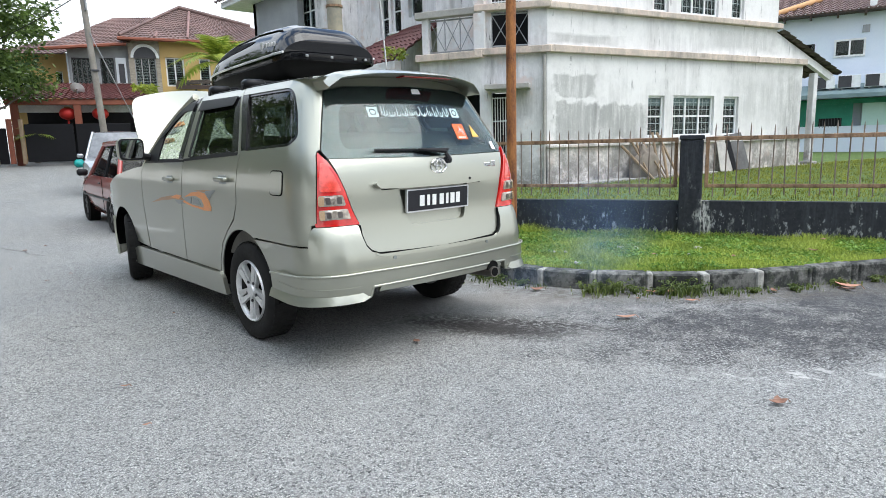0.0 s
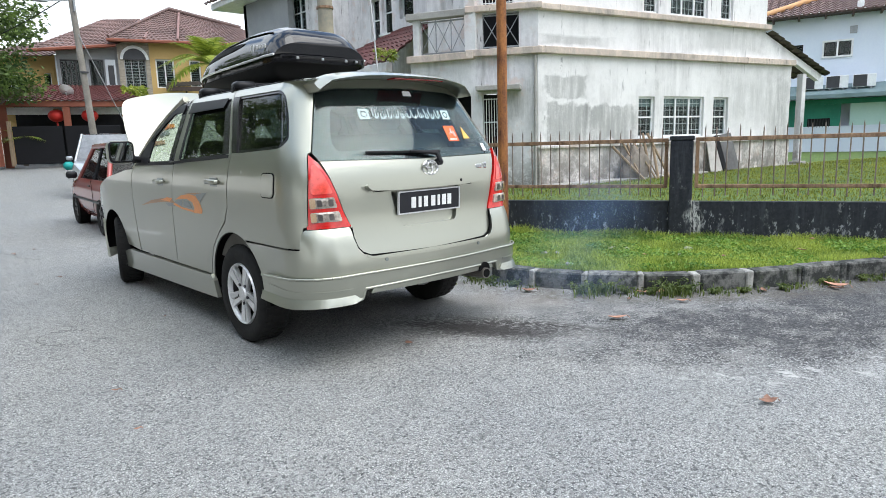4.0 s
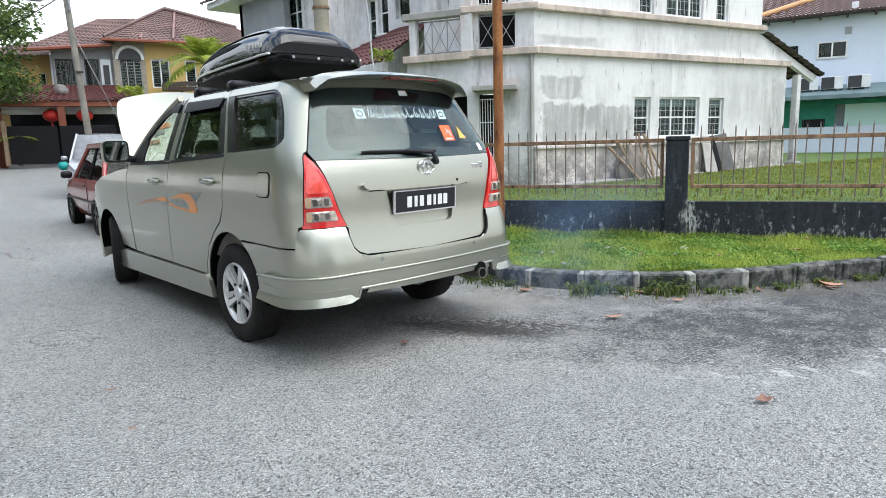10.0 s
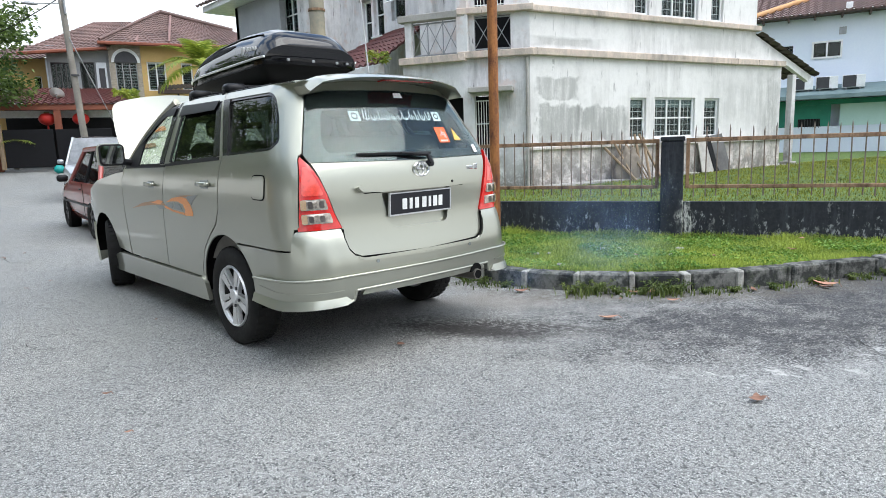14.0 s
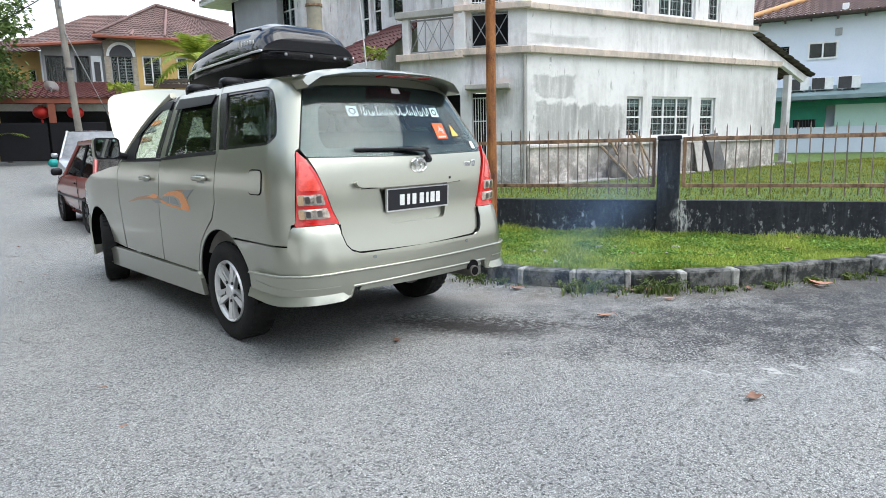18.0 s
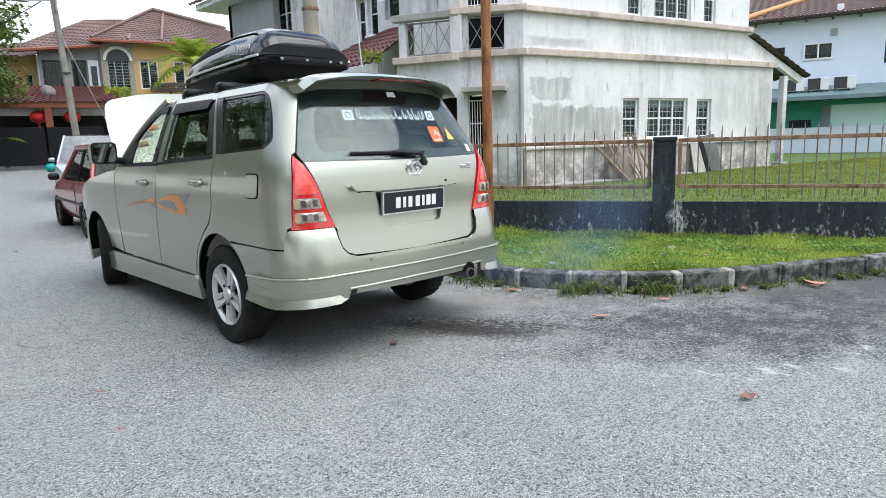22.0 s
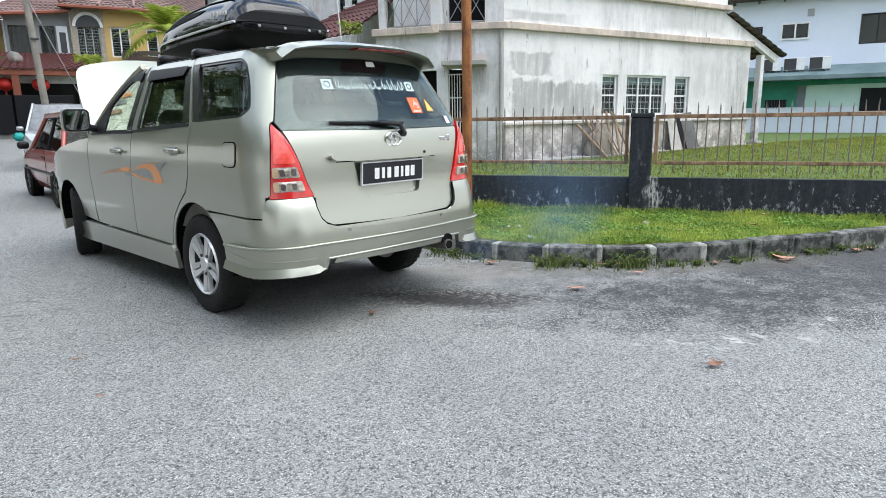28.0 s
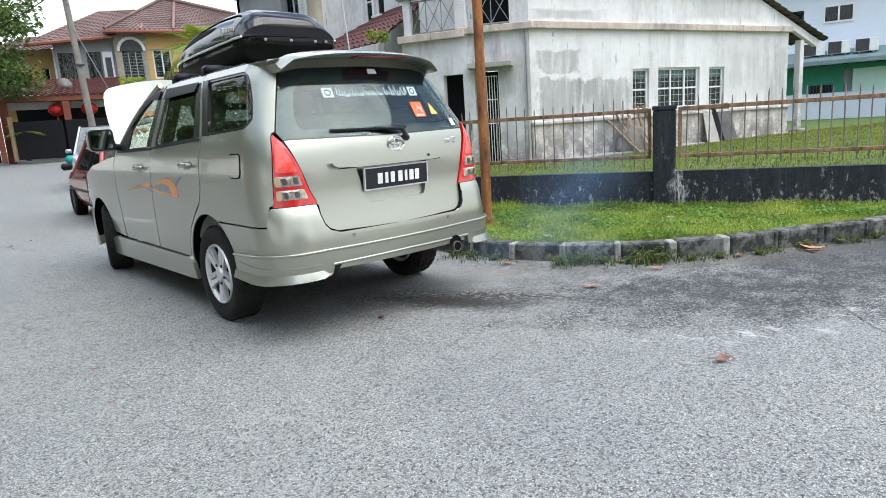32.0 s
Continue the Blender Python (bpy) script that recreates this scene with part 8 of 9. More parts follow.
# ---- fallen leaves and litter ----
def dead_leaf(x, y, size, rot, curl, seed, z=None):
    r = random.Random(seed)
    bm = bmesh.new()
    n_ = 9
    rows_ = []
    for i in range(n_ + 1):
        t = i / n_
        w = size * 0.23 * math.sin(math.pi * min(1, 0.06 + 0.94 * t)) ** 0.75 * (1 + r.uniform(-0.1, 0.1))
        zz = 0.012 + curl * size * (t - 0.5) ** 2 * 1.6
        rows_.append([bm.verts.new(((t - 0.5) * size, s * w, zz + curl * abs(s) * w * 0.9)) for s in (-1, -0.5, 0, 0.5, 1)])
    for a, b in zip(rows_, rows_[1:]):
        for k in range(4):
            bm.faces.new((a[k], a[k + 1], b[k + 1], b[k]))
    rod_into(bm, (size * 0.5, 0, 0.012 + curl * size * 0.4), (size * 0.68, 0.005, 0.006), 0.002, 5)
    bmesh.ops.solidify(bm, geom=bm.faces[:], thickness=0.0015)
    ob = part("fallen_leaf", bm, M_DEADLEAF, smooth=40)
    ob.matrix_basis = pose(x, y, gz(x, y) if z is None else z, r.uniform(-6, 6), r.uniform(-6, 6), rot)
    return tagged(ob, "curled brown fallen leaf lying on the ground", "leaf", "fallen leaves")


LEAVES = ((-0.146, -0.866, 0.10, 70), (1.218, -1.518, 0.15, -40), (0.461, -2.821, 0.10, -35), (0.50, -2.80, 0.07, 20), (3.20, -2.30, 0.20, -60), (3.30, -2.24, 0.17, 30), (3.12, -2.33, 0.12, 80),
          (1.44, -0.52, 0.13, -30), (2.02, -1.27, 0.15, -50), (2.10, -1.36, 0.12, 20), (-0.62, 0.25, 0.12, 20), (2.68, -1.93, 0.10, 40), (3.95, -2.66, 0.16, -20), (4.15, -2.75, 0.14, 40),
          (1.95, -1.62, 0.10, -55), (1.75, -1.28, 0.05, 10), (2.9, -1.5, 0.08, 30, 0.2), (3.6, -1.9, 0.10, 80, 0.2), (4.3, -1.75, 0.12, 10, 0.2), (2.55, -0.95, 0.07, 60, 0.2))
for i, lf in enumerate(LEAVES):
    dead_leaf(lf[0], lf[1], lf[2] * 0.9, lf[3], 0.2 + 0.3 * ((i * 7) % 5) / 5, 20 + i, lf[4] if len(lf) > 4 else None)
rl = random.Random(8)
for i in range(26):
    x, y = rl.uniform(-3.2, 0.5), rl.uniform(-2.2, 9.0)
    if -1.0 < x < 1.0 and y > -1.2:
        x -= 1.8
    ob = dead_leaf(x, y, rl.uniform(0.025, 0.055), rl.uniform(0, 360), 0.5, 60 + i)
for i, (x, y, s) in enumerate(((2.95, -0.35, 0.10), (3.05, -0.45, 0.08), (3.55, -0.85, 0.09), (2.35, 0.05, 0.06), (2.42, -0.05, 0.05), (1.95, -0.55, 0.07), (3.1, -1.0, 0.05))):
    bm = bmesh.new()
    bmesh.ops.create_icosphere(bm, subdivisions=2, radius=s * 0.5)
    for v in bm.verts:
        v.co *= 1 + 0.35 * noise.noise(v.co * 25 + Vector((i, 0, 0)))
        v.co.z *= 0.5
    ob = part("stone", bm, M_CONC, smooth=30)
    ob.matrix_basis = pose(x, y, ground_z(x, y) + 0.025)
    tagged(ob, "small pale stone lying in the grass", "stone", "stones in the grass")

# cracks and splashes on the road
def ribbon(name, pts, w, material, label, seed=0, jag=0.012):
    r = random.Random(seed)
    bm = bmesh.new()
    prev = None
    for i, (x, y) in enumerate(pts):
        a = Vector(pts[max(0, i - 1)])
        b = Vector(pts[min(len(pts) - 1, i + 1)])
        d = (b - a).normalized()
        ww = w * r.uniform(0.4, 1.4)
        jx, jy = r.uniform(-jag, jag), r.uniform(-jag, jag)
        cur = (bm.verts.new((x + jx - d.y * ww, y + jy + d.x * ww, 0.0045)), bm.verts.new((x + jx + d.y * ww, y + jy - d.x * ww, 0.0045)))
        if prev:
            bm.faces.new((prev[0], prev[1], cur[1], cur[0]))
        prev = cur
    return part(name, bm, material, road, label)


M_CRACK = surf("road_crack_dirt", (0.018, 0.017, 0.016), (0.06, 0.058, 0.055), 6.0, 60.0, (0.85, 1.0), 0.3)
ribbon("crack", [(-1.71 + 0.155 * math.cos(a * 0.26), 1.03 + 0.20 * math.sin(a * 0.26)) for a in range(21)], 0.0028, M_CRACK, "ring-shaped crack in the asphalt", 1, 0.008)
ribbon("crack", [(2.35 - 0.05 * i, -2.42 - 0.042 * i) for i in range(22)], 0.0026, M_CRACK, "broken edge of an old road patch", 2, 0.02)
ribbon("crack", [(-1.2 - 0.08 * i, 5.0 + 0.35 * i) for i in range(16)], 0.006, M_CRACK, "fine crack in the asphalt", 6, 0.05)
# broken white centre line
M_ROADPAINT = surf("worn_white_road_paint", (0.45, 0.45, 0.44), (0.74, 0.74, 0.72), 6.0, 70.0, (0.7, 0.9), 0.3)
for y0 in (1.86, 5.24, 8.64, 12.28, 15.7):
    bm = bmesh.new()
    rows_ = []
    for k in range(6):
        y = y0 + 1.35 * k / 5
        x = -2.55 + 0.089 * y + 0.0016 * y * y
        rows_.append([bm.verts.new((x + sx * 0.055, y + 0.02 * sx, gz(x, y) + h)) for sx, h in ((-1, 0.0045), (1, 0.0045), (1, 0.0), (-1, 0.0))])
    for a, b in zip(rows_, rows_[1:]):
        for k in range(4):
            bm.faces.new((a[k], a[(k + 1) % 4], b[(k + 1) % 4], b[k]))
    bm.faces.new(rows_[0]), bm.faces.new(rows_[-1][::-1])
    part("road_marking", bm, M_ROADPAINT, road, "worn white centre line dash")
# ---- clutter against the house ----
def leaning_pile(s0, s1, h, n_, seed, label, name="timber_pile"):
    r = random.Random(seed)
    e = tagged(grp(name, FM @ pose(0, 0, 0)), label, "timber pile")
    for k in range(n_):
        s = s0 + (s1 - s0) * (k + 0.5) / n_
        g = 0.20 + 0.012 * s
        part("plank", rod((s + r.uniform(-0.25, 0.25), 0.55 + r.uniform(-0.1, 0.15), g), (s + r.uniform(-0.3, 0.3), 0.10, g + h * r.uniform(0.75, 1.05)), r.uniform(0.018, 0.035), 6), M_TIMBER, e)
    return e


leaning_pile(2.35, 3.45, 1.05, 9, 2, "grey sticks and battens leaning on the wall")
sk_ = tagged(grp("sacking_heap", FM @ pose(2.75, 0.28, 0.15)), "heap of grey-brown sacking against the wall", "sacking")
bm = bmesh.new()
bmesh.ops.create_icosphere(bm, subdivisions=4, radius=0.5)
for v in bm.verts:
    v.co = Vector((v.co.x * 0.85, v.co.y * 0.35, v.co.z * 1.0 + 0.35)) * (1 + 0.22 * noise.noise(v.co * 4))
    v.co.x *= 1.15 - 0.45 * max(0, v.co.z)
part("heap", bm, M_MESH, sk_, smooth=True)
bd = tagged(grp("leaning_boards", FM @ pose(6.0, 0.0, 0.26)), "dark old boards leaning on the wall", "boards")
M_SHEET = surf("damp_dark_sheet", (0.035, 0.034, 0.035), (0.17, 0.165, 0.165), 1.6, 16.0, (0.7, 0.9), 0.3)
part("board", box((-0.30, 0.30, 0.42), (0.50, 0.02, 0.98), 0.004), surf("stained_pale_board", (0.30, 0.28, 0.26), (0.58, 0.55, 0.52), 2.2, 22.0, (0.7, 0.9), 0.3), bd, m=pose(0, 0, 0, 14, 2))
part("board", box((0.02, 0.325, 0.43), (0.16, 0.02, 1.0), 0.004), M_SHADE, bd, m=pose(0, 0, 0, 14, -9))
part("board", box((0.36, 0.31, 0.43), (0.50, 0.02, 0.99), 0.004), M_SHEET, bd, m=pose(0, 0, 0, 15, -6))
# ---- trees ----
def tree(x, y, z, height, trunk_h, radius, leaves, leaf_size, seed, label, clusters=60, material=None, tr=0.17):
    r = random.Random(seed)
    e = tagged(grp("tree", pose(x, y, z)), label, "tree")
    bm = bmesh.new()
    base = Vector((0, 0, -0.1))
    top = Vector((r.uniform(-0.2, 0.2), r.uniform(-0.2, 0.2), trunk_h))
    mid = base.lerp(top, 0.5) + Vector((0.06, 0.04, 0))
    rod_into(bm, base, mid, tr, 12, tr * 0.82)
    rod_into(bm, mid, top, tr * 0.82, 12, tr * 0.66)
    part("trunk", bm, M_BARK, e, smooth=50)
    cents = []
    for k in range(9):
        a = 2 * math.pi * k / 9 + r.uniform(-0.3, 0.3)
        st = top.lerp(base, r.uniform(0.0, 0.25))
        en = Vector((math.cos(a) * radius * r.uniform(0.45, 0.85), math.sin(a) * radius * r.uniform(0.45, 0.85), trunk_h + (height - trunk_h) * r.uniform(0.15, 0.85)))
        bm = bmesh.new()
        m1 = st.lerp(en, 0.5) + Vector((0, 0, -0.2))
        rod_into(bm, st, m1, tr * 0.4, 8, tr * 0.25)
        rod_into(bm, m1, en, tr * 0.25, 8, tr * 0.08)
        for q in range(3):
            en2 = m1.lerp(en, r.uniform(0.2, 0.9)) + Vector((r.uniform(-1, 1), r.uniform(-1, 1), r.uniform(-0.2, 0.8))) * radius * 0.35
            rod_into(bm, m1.lerp(en, 0.3), en2, tr * 0.12, 6, tr * 0.05)
            cents.append(en2)
        part("limb", bm, M_BARK, e)
        cents.append(en)
    while len(cents) < clusters:
        a, b = r.uniform(0, 6.283), r.uniform(-0.9, 1)
        k = math.sqrt(max(0.05, 1 - b * b)) * radius * r.uniform(0.55, 1.0)
        cents.append(Vector((math.cos(a) * k, math.sin(a) * k, trunk_h + (height - trunk_h) * (0.5 + 0.48 * b))))
    link_mesh("crown", leaf_cloud([tuple(c) for c in cents], leaves, leaf_size, seed, radius * 0.30), material or M_LEAF, e, "green leafy crown")
    return e


tp = YM @ Vector((-7.9, 4.8, 0))
tree(tp.x, tp.y, 0.72, 9.4, 2.4, 3.4, 18000, 0.24, 3, "broad-leaved street tree with a dense green crown", 120)
tp2 = YM @ Vector((-13.5, 3.0, 0))
tree(tp2.x, tp2.y, 0.72, 8.0, 2.4, 3.0, 5000, 0.32, 4, "broad-leaved street tree with a dense green crown", 60)


def palm(x, y, z, h, seed, n_=13, ln=1.7):
    r = random.Random(seed)
    e = tagged(grp("palm", pose(x, y, z)), "garden palm with arching yellow-green fronds", "palm")
    part("trunk", rod((0, 0, 0), (0.1, 0.05, h), 0.11, 10, 0.08), M_BARK, e, smooth=50)
    for k in range(n_):
        a = 2 * math.pi * k / n_ + r.uniform(-0.2, 0.2)
        el = r.uniform(0.95, 1.5) if k % 2 else r.uniform(0.35, 0.85)
        vs, fs = [], []
        prev = None
        for i in range(15):
            t = i / 14
            rr = ln * t * math.cos(el) + 0.25 * t * t
            zz = h + ln * t * math.sin(el) - ln * (0.5 if k % 2 else 0.7) * t * t
            c = Vector((0.1 + math.cos(a) * rr, 0.05 + math.sin(a) * rr, zz))
            if prev is not None:
                d = (c - prev).normalized()
                sd_ = d.cross(Vector((0, 0, 1))).normalized()
                for s in (-1, 1):
                    lw = 0.46 * math.sin(math.pi * min(1, 0.12 + 0.88 * t)) + 0.05
                    tip = c + sd_ * s * lw + d * 0.18 - Vector((0, 0, 0.16 * lw))
                    q = len(vs)
                    vs += [tuple(prev), tuple(c), tuple(tip)]
                    fs += [(q, q + 1, q + 2)]
                    vs += [tuple(c), tuple(c.lerp(prev, 0.5) + Vector((0, 0, 0.01))), tuple(tip + d * 0.1 - Vector((0, 0, 0.05)))]
                    fs += [(q + 3, q + 4, q + 5)]
            prev = c
        me = bpy.data.meshes.new("frond")
        me.from_pydata(vs, [], fs)
        link_mesh("frond", me, M_PALM, e)
    return e


palm(9.0, 23.9, 0.3, 4.6, 1, 20, 2.5)
pl2 = YM @ Vector((-5.9, 3.9, 0))
palm(pl2.x, pl2.y, 0.75, 1.3, 2, 10, 0.9)
bp_ = YM @ Vector((-1.0, 3.7, 3.9))


def bush(x, y, z, r_, seed, n_=700, size=0.16, mat_=None):
    rr = random.Random(seed)
    cs = [(rr.uniform(-r_, r_), rr.uniform(-r_, r_) * 0.6, rr.uniform(0.2, 1.0) * r_) for _ in range(14)]
    ob = link_mesh("shrub", leaf_cloud(cs, n_, size, seed, r_ * 0.4), mat_ or M_PALM)
    ob.matrix_basis = pose(x, y, z)
    return tagged(ob, "small yellow-green potted shrub", "shrub")


bush(bp_.x, bp_.y, 3.95, 0.5, 2)
bush(7.6, 9.4, 3.35, 0.28, 5, 300, 0.10)

# ---- other cars ----
def simple_car(name, m, L, W, H, hood, paint, label, wheel_r=0.29, belt=0.86, screen_mat=None, back=0.35, front=0.75):
    """A closed car: lofted lower body and cabin, glass, lamps, mirrors and wheels. Nose to +y."""
    e = tagged(grp(name, m), label, "car")
    hw_ = W / 2
    y0, y1 = -L / 2, L / 2
    bm = bmesh.new()
    prev = None
    N = 26
    for i in range(N + 1):
        t = i / N
        y = y0 + L * t
        end = min(t, 1 - t) * L
        k = 1 - 0.18 * max(0, (0.45 - end) / 0.45) ** 2
        top = belt if y < y1 - front - 0.55 else belt - 0.16 * ((y - (y1 - front - 0.55)) / (front + 0.55)) ** 1.6
        top -= 0.10 * max(0, (0.22 - end) / 0.22) ** 2
        low = 0.20 + 0.08 * max(0, (0.35 - end) / 0.35)
        sec = [(-0.86, low), (-0.97, low + 0.14), (-1.0, 0.55), (-0.985, top - 0.10), (-0.93, top), (-0.5, top + 0.025), (0, top + 0.035), (0.5, top + 0.025), (0.93, top), (0.985, top - 0.10), (1.0, 0.55), (0.97, low + 0.14), (0.86, low)]
        cur = [bm.verts.new((x * hw_ * k, y, z)) for x, z in sec]
        if prev:
            for q in range(len(cur) - 1):
                bm.faces.new((prev[q], prev[q + 1], cur[q + 1], cur[q]))
            bm.faces.new((prev[-1], prev[0], cur[0], cur[-1]))
        else:
            bm.faces.new(cur)
        prev = cur
    bm.faces.new(prev[::-1])
    body = part("body", bm, paint, e, smooth=40)
    # cabin
    ya, yb, yc_, yd = y0 + back * 0.25, y0 + back + 0.25, y1 - front - 1.05, y1 - front - 0.35
    rw_, bw = hw_ * 0.70, hw_ * 0.93
    roof = [(-rw_, yb, H - 0.03), (rw_, yb, H - 0.03), (rw_, yc_, H - 0.04), (-rw_, yc_, H - 0.04)]
    base = [(-bw, ya, belt - 0.02), (bw, ya, belt - 0.02), (bw, yd, belt - 0.03), (-bw, yd, belt - 0.03)]
    for k in range(4):
        part("pillar", rod(base[k], roof[k], 0.036, 8), paint, e, smooth=60)
    for sx in (-1, 1):
        ym = (yb + yc_) / 2 - 0.05
        part("pillar", rod((sx * bw, ym, belt), (sx * rw_, ym, H - 0.04), 0.022, 6), M_DARK, e, smooth=60)
        part("roof_rail", rod((sx * rw_, yb, H - 0.03), (sx * rw_, yc_, H - 0.04), 0.045, 8), paint, e, smooth=60)
    bm = bmesh.new()
    rr = [[bm.verts.new((x * rw_, y, H - 0.03 + 0.05 * (1 - x * x) * (1 - abs(2 * j / 8 - 1) ** 3))) for x in (-1, -0.6, 0, 0.6, 1)] for j in range(9) for y in (yb + (yc_ - yb) * j / 8,)]
    for a, b in zip(rr, rr[1:]):
        for k in range(4):
            bm.faces.new((a[k], a[k + 1], b[k + 1], b[k]))
    bmesh.ops.solidify(bm, geom=bm.faces[:], thickness=0.03)
    part("roof", bm, paint, e, smooth=40)
    for nm, quad, mt in (("windscreen", (base[3], base[2], roof[2], roof[3]), screen_mat or M_SMOKED), ("rear_window", (base[1], base[0], roof[0], roof[1]), M_SMOKED),
                         ("side_window", (base[0], base[3], roof[3], roof[0]), M_SMOKED), ("side_window", (base[2], base[1], roof[1], roof[2]), M_SMOKED)):
        bm = bmesh.new()
        bm.faces.new([bm.verts.new(q) for q in quad])
        bmesh.ops.solidify(bm, geom=bm.faces[:], thickness=0.006)
        g = part(nm, bm, mt, e)
        if mt is M_SMOKED:
            g.visible_shadow = False
    part("cabin_floor", box((0, (ya + yd) / 2, belt - 0.12), (bw * 1.7, yd - ya - 0.2, 0.04)), M_UNDER, e)
    for sx in (-1, 1):
        part("seat", box((sx * 0.34, (yb + yc_) / 2, belt + 0.05), (0.44, 0.14, 0.55), 0.05), M_DARK, e, smooth=60)
        mi = part("door_mirror", box((sx * (hw_ + 0.09), yd - 0.22, belt + 0.06), (0.17, 0.09, 0.12), 0.03), paint if name != "hatchback" else M_DARK, e, smooth=60)
        part("headlamp", box((sx * hw_ * 0.68, y1 - 0.10, 0.62), (0.34, 0.16, 0.17), 0.05), M_LENS_CLEAR, e, smooth=60)
        part("tail_lamp", box((sx * hw_ * 0.76, y0 + 0.06, 0.72), (0.20, 0.10, 0.24), 0.03), M_LENS_RED, e, smooth=60)
        part("door_line", box((sx * (hw_ + 0.001), (yb + yc_) / 2 - 0.05, 0.58), (0.006, 0.008, 0.50)), M_UNDER, e)
        part("door_handle", box((sx * (hw_ + 0.008), (yb + yc_) / 2 + 0.14, belt - 0.10), (0.02, 0.13, 0.025), 0.006), M_DARK, e)
        part("side_strip", box((sx * (hw_ + 0.006), 0, 0.50), (0.014, L * 0.66, 0.035), 0.004), M_DARK, e)
        for yw in (y0 + L * 0.19, y1 - L * 0.19):
            w = link_mesh("wheel", None, None, e, "dusty black wheel", pose(sx * (hw_ - 0.075), yw, wheel_r))
            bm = bmesh.new()
            prof = [(0.62, -0.07), (0.9, -0.088), (1.0, -0.06), (1.0, 0.06), (0.9, 0.088), (0.62, 0.07)]
            rings = [[bm.verts.new((h, r * wheel_r * math.cos(2 * math.pi * i / 28), r * wheel_r * math.sin(2 * math.pi * i / 28))) for i in range(28)] for r, h in prof]
            for a, b in zip(rings, rings[1:]):
                for i in range(28):
                    bm.faces.new((a[i], a[(i + 1) % 28], b[(i + 1) % 28], b[i]))
            part("tyre", bm, M_TYRE, w, smooth=50)
            part("hub_cap", rod((-0.06, 0, 0), (0.06, 0, 0), wheel_r * 0.62, 20), M_ALLOY, w)
            for k in range(7):
                a = 2 * math.pi * k / 7
                part("spoke", box((sx * 0.062, 0, wheel_r * 0.36), (0.012, 0.05, wheel_r * 0.42)), M_DARKMETAL, w, m=Matrix.Rotation(a, 4, "X"))
            part("arch", rod((sx * -0.10, 0, 0.02), (sx * 0.065, 0, 0.02), wheel_r * 1.16, 24), M_UNDER, w)
    part("front_grille", box((0, y1 - 0.03, 0.60), (W * 0.42, 0.06, 0.12), 0.02), M_CHROME if name == "saloon_car" else M_DARK, e)
    part("bumper", box((0, y1 - 0.02, 0.36), (W * 0.84, 0.14, 0.20), 0.05), paint, e, smooth=60)
    part("bumper", box((0, y0 + 0.02, 0.38), (W * 0.84, 0.14, 0.20), 0.05), paint, e, smooth=60)
    return e


simple_car("hatchback", pose(0.84, 7.9, 0.0, 0, 0, -4), 3.75, 1.55, 1.40, 0, M_RED, "old red hatchback parked at the kerb", 0.285, 0.84)
# windscreen colour holds both the pale sunshade and the sky's reflection
simple_car("silver_car", pose(2.9, 17.4, gz(3, 17.4), 0, 0, 164), 4.3, 1.75, 1.78, 0, M_SILVER, "silver people carrier parked facing back along the road", 0.31, 1.02,
           surf("sunshade_with_sky_sheen", (0.22, 0.24, 0.27), (0.62, 0.64, 0.67), 1.2, 9.0, (0.3, 0.5), 0.2))
sp = YM @ Vector((-11.0, 5.4, 0.72))
simple_car("saloon_car", pose(sp.x, sp.y, 0.76, 0, 0, -75 + 180), 4.5, 1.75, 1.42, 0, M_NAVY, "dark blue saloon car parked under the tree", 0.31, 0.88)
tw = tagged(part("plastic_bag", box((0, 0, 0.18), (0.45, 0.35, 0.36), 0.12), plain("teal_plastic", (0.01, 0.30, 0.28), 0.45), smooth=60), "crumpled teal plastic bag on the road edge", "bag")
tw.matrix_basis = pose(4.1, 28.6, gz(4, 28.6), 0, 0, 20)
kiosk = tagged(grp("porch_shed", YM @ pose(-13.2, 0.0, 0.75)), "open shed with a faded red metal roof", "shed")
part("roof", box((0, 0, 2.5), (5.5, 2.6, 0.10), 0.01), M_BRICKRED, kiosk, m=pose(0, 0, 0, 10))
for s in (-2.4, 0.0, 2.4):
    part("post", box((s, 0.9, 1.1), (0.14, 0.14, 2.3)), M_TIMBER, kiosk)
part("back_wall", box((0, -1.0, 1.2), (5.4, 0.1, 2.4)), M_WALL2, kiosk)

# ---- the far side of the street, behind and beside the camera: unseen, added for reflections ----
def plain_house(x, y, rot, w, d, h, wall, label):
    e = tagged(grp("street_house", pose(x, y, 0, 0, 0, rot)), label, "house")
    part("wall", wall_bm(-w / 2, w / 2, 0, h, -d, 0, []), wall, e)
    for s in (-w * 0.28, w * 0.12, w * 0.36):
        for z in (0.9, 4.0):
            window(e, "window", IDN, s - 0.6, s + 0.6, z, z + 1.3, 2, 1, False, out=0.2)
    tiled("roof", (-w / 2 - 0.6, 0.7, h), (w / 2 + 0.6, 0.7, h), (w / 2 - 2.5, -d / 2, h + 2.2), (-w / 2 + 2.5, -d / 2, h + 2.2), e, M_TILE, label="clay tiled roof")
    return e


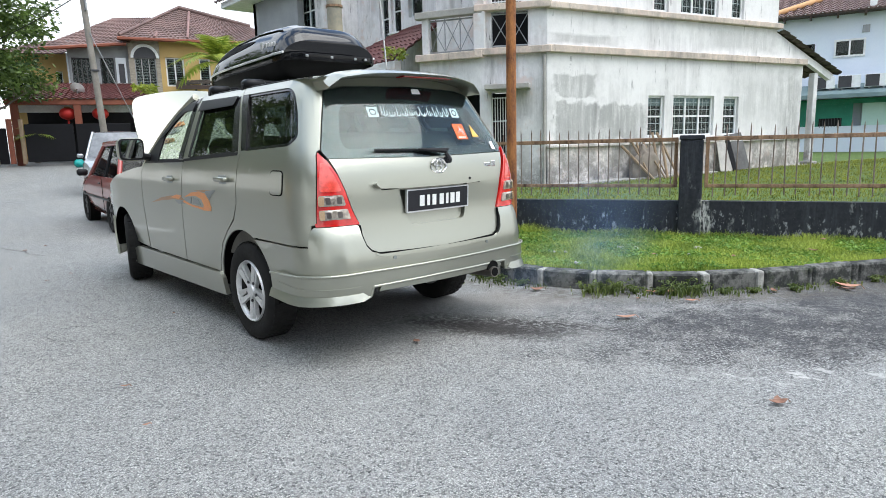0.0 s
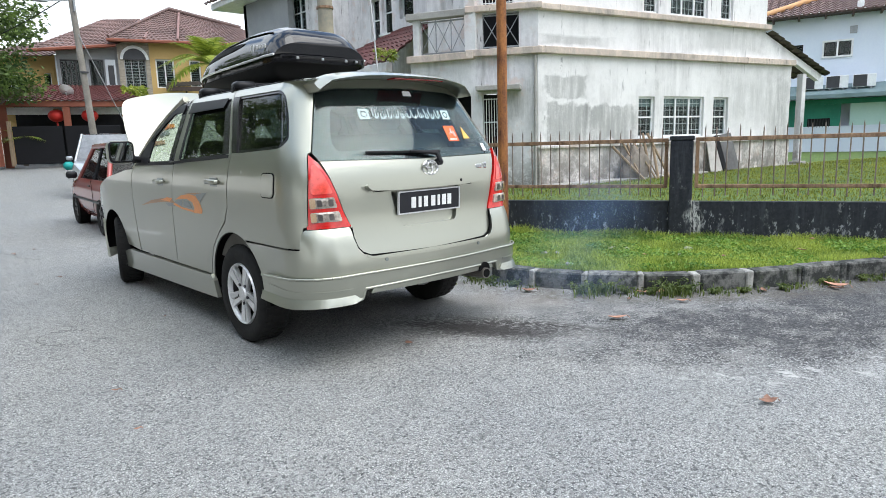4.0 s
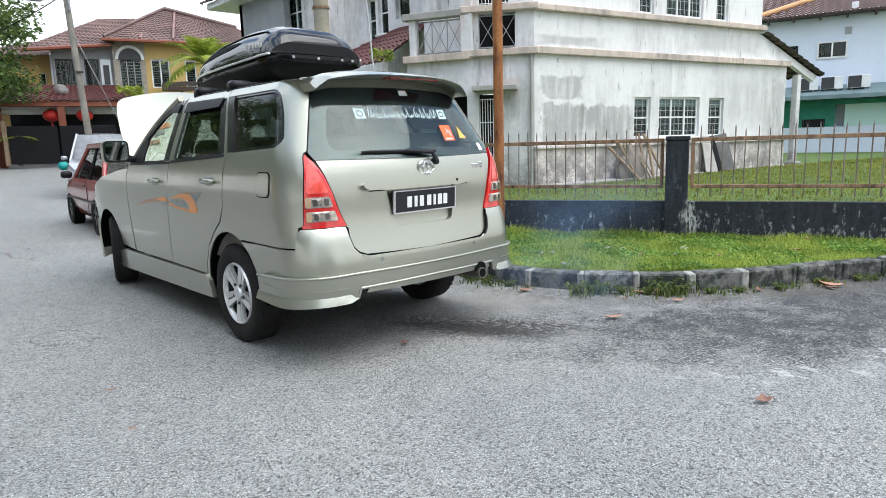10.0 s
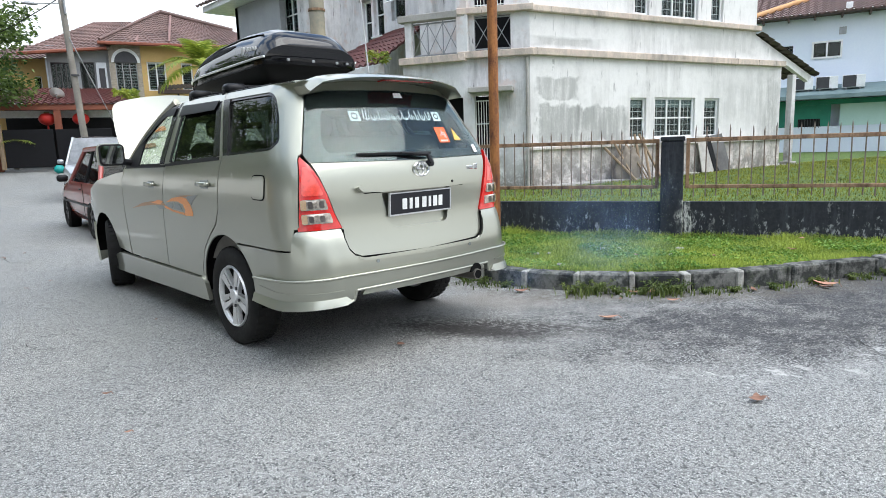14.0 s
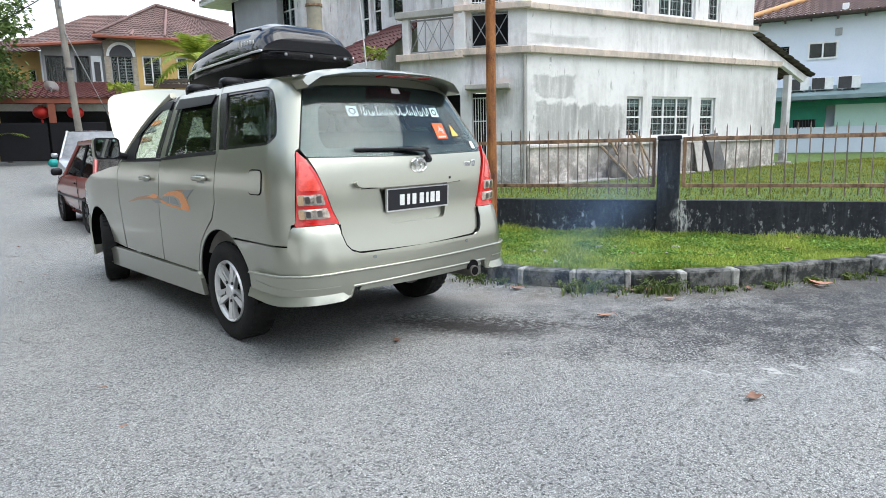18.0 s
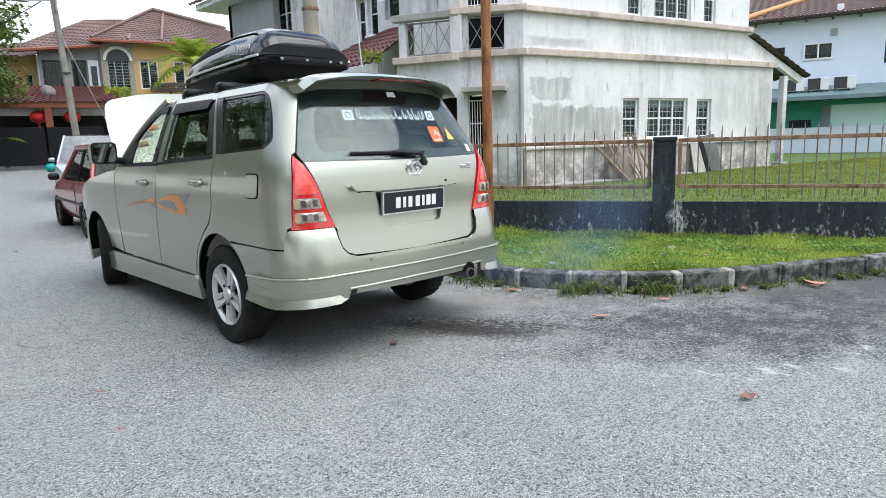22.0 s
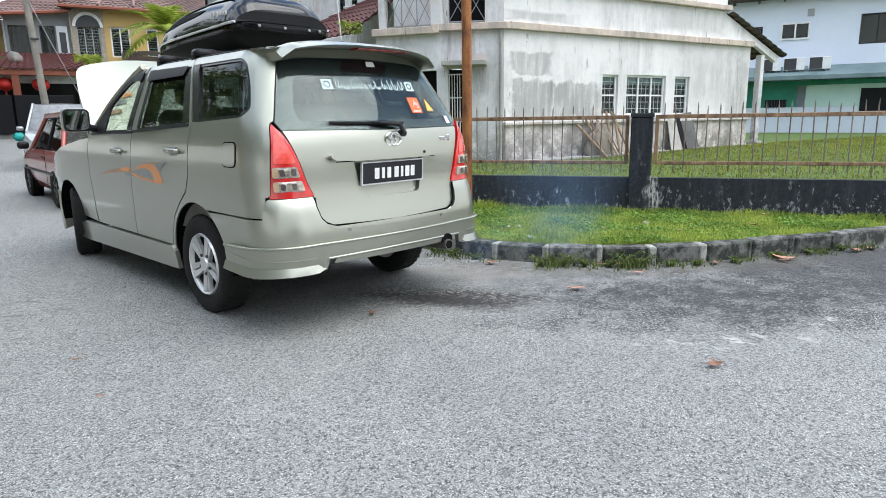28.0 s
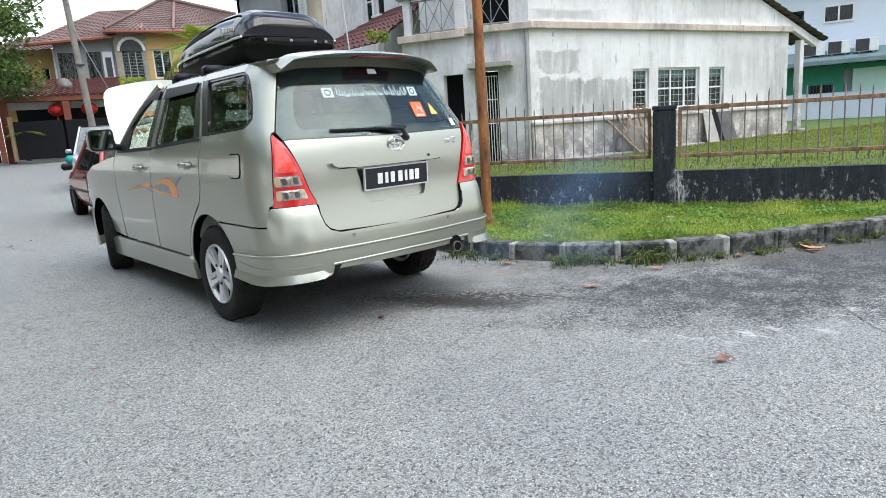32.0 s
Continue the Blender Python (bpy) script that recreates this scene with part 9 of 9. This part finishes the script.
# plain houses out of view, added to shape reflections and bounced light
plain_house(-19.0, 6.0, 90 - 180, 14, 8, 6.3, M_WALL2, "unseen cream two-storey house across the road, added for reflections")
plain_house(-19.0, 21.0, 90 - 180, 14, 8, 6.3, M_YELLOW, "unseen ochre two-storey house across the road, added for reflections")
plain_house(-6.0, -21.0, 180 - 180, 16, 8, 6.3, M_WALL2, "unseen cream two-storey house behind, added for reflections")
# trees out of view, tall enough to darken reflections in car and roof box
for i, (x, y, h, rd) in enumerate(((-8.6, -1.5, 9.5, 3.4), (-8.8, 3.6, 10.5, 3.6), (-8.6, 8.6, 9.5, 3.4), (-8.9, 13.5, 10.0, 3.6), (-9.5, -7.0, 8.5, 3.2), (-2.5, -15.0, 5.0, 2.4), (-8.4, 19.5, 13.0, 3.8), (-9.2, 26.0, 14.0, 4.0), (-10.0, 33.0, 15.0, 4.2))):
    tree(x, y, 0.0, h, 2.6, rd, 5200, 0.36, 30 + i, "unseen broad-leaved tree across the road, added for reflections", 50)

# ---- exhaust smoke ----
def smoke_mat():
    m, n, l, b = nodes_of("thin_blue_smoke")
    n.remove(b)
    tc = n.new("ShaderNodeTexCoord")
    ln = n.new("ShaderNodeVectorMath")
    ln.operation = "LENGTH"
    l.new(tc.outputs["Object"], ln.inputs[0])
    fall = n.new("ShaderNodeMapRange")
    fall.interpolation_type = "SMOOTHSTEP"
    setin(fall, From_Min=1.0, From_Max=0.0, To_Min=0.0, To_Max=1.0)
    l.new(ln.outputs["Value"], fall.inputs["Value"])
    nz = noise_tex(n, l, tc.outputs["Object"], 1.6, 4, 0.55)
    k = maths(n, l, "MULTIPLY", fall.outputs["Result"], ramp(n, l, nz, [(0.30, 0.15), (0.7, 1.0)]))
    k = maths(n, l, "MULTIPLY", k, 0.14)
    tr = n.new("ShaderNodeBsdfTransparent")
    df = n.new("ShaderNodeBsdfTranslucent")
    df.inputs["Color"].default_value = (0.36, 0.58, 0.98, 1)
    d2 = n.new("ShaderNodeBsdfDiffuse")
    d2.inputs["Color"].default_value = (0.36, 0.58, 0.98, 1)
    ad = n.new("ShaderNodeMixShader")
    ad.inputs[0].default_value = 0.5
    l.new(df.outputs[0], ad.inputs[1])
    l.new(d2.outputs[0], ad.inputs[2])
    mx = n.new("ShaderNodeMixShader")
    l.new(k, mx.inputs[0])
    l.new(tr.outputs[0], mx.inputs[1])
    l.new(ad.outputs[0], mx.inputs[2])
    l.new(mx.outputs[0], n["Material Output"].inputs["Surface"])
    return m


M_SMOKE = smoke_mat()


def puff(seed, sx, sz):
    """A wisp: a wavy veil, thinning out towards the rim."""
    vs, fs = [], []
    N = 14
    for ang in (-0.75,):
        o = len(vs)
        for i in range(N + 1):
            for j in range(N + 1):
                u, v = -1 + 2 * i / N, -1 + 2 * j / N
                w = 0.22 * noise.noise((u * 1.5 + seed, v * 1.5, ang))
                vs.append((u * math.cos(ang) - w * math.sin(ang), u * math.sin(ang) + w * math.cos(ang), v))
        for i in range(N):
            for j in range(N):
                a = o + i * (N + 1) + j
                fs.append((a, a + 1, a + N + 2, a + N + 1))
    me = bpy.data.meshes.new("smoke_wisp")
    me.from_pydata(vs, [], fs)
    for f in me.polygons:
        f.use_smooth = True
    ob = link_mesh("smoke_wisp", me, M_SMOKE)
    ob.scale = (sx, sx, sz)
    return tagged(ob, "thin wisp of pale blue exhaust smoke", "smoke", "exhaust smoke")


WISPS = [(puff(k, sx, sz), bx, by, bz, ax, ph) for k, (sx, sz, bx, by, bz, ax, ph) in enumerate((
    (0.28, 0.24, 0.72, -1.05, 0.36, 0.10, 0.0), (0.42, 0.34, 1.20, -1.00, 0.40, 0.18, 1.3), (0.52, 0.42, 1.85, -0.80, 0.52, 0.28, 2.4),
    (0.60, 0.46, 2.30, -0.35, 0.66, 0.35, 3.9), (0.62, 0.48, 2.80, -0.65, 0.74, 0.45, 5.0), (0.50, 0.34, 1.55, -1.10, 0.30, 0.30, 0.7)))]


def motions():
    for ob, bx, by, bz, ax, ph in WISPS:
        rows = []
        for k in range(33):
            t = k * 1.0
            # gusts push the smoke out over the kerb about 14, 19 and 30 s
            gust = math.exp(-((t - 15) / 2.0) ** 2) + math.exp(-((t - 20) / 2.2) ** 2) + 0.8 * math.exp(-((t - 30) / 1.8) ** 2)
            d = ax * (math.sin(t * 1.35 + ph) * 0.5 + gust)
            rows.append((t, pose(bx + d * 0.9, by - d * 0.55, bz + 0.10 * math.sin(t * 0.9 + ph * 2), 8 * math.sin(t + ph), 0, 24 * math.sin(t * 0.7 + ph))))
        walk(ob, rows)


motions()
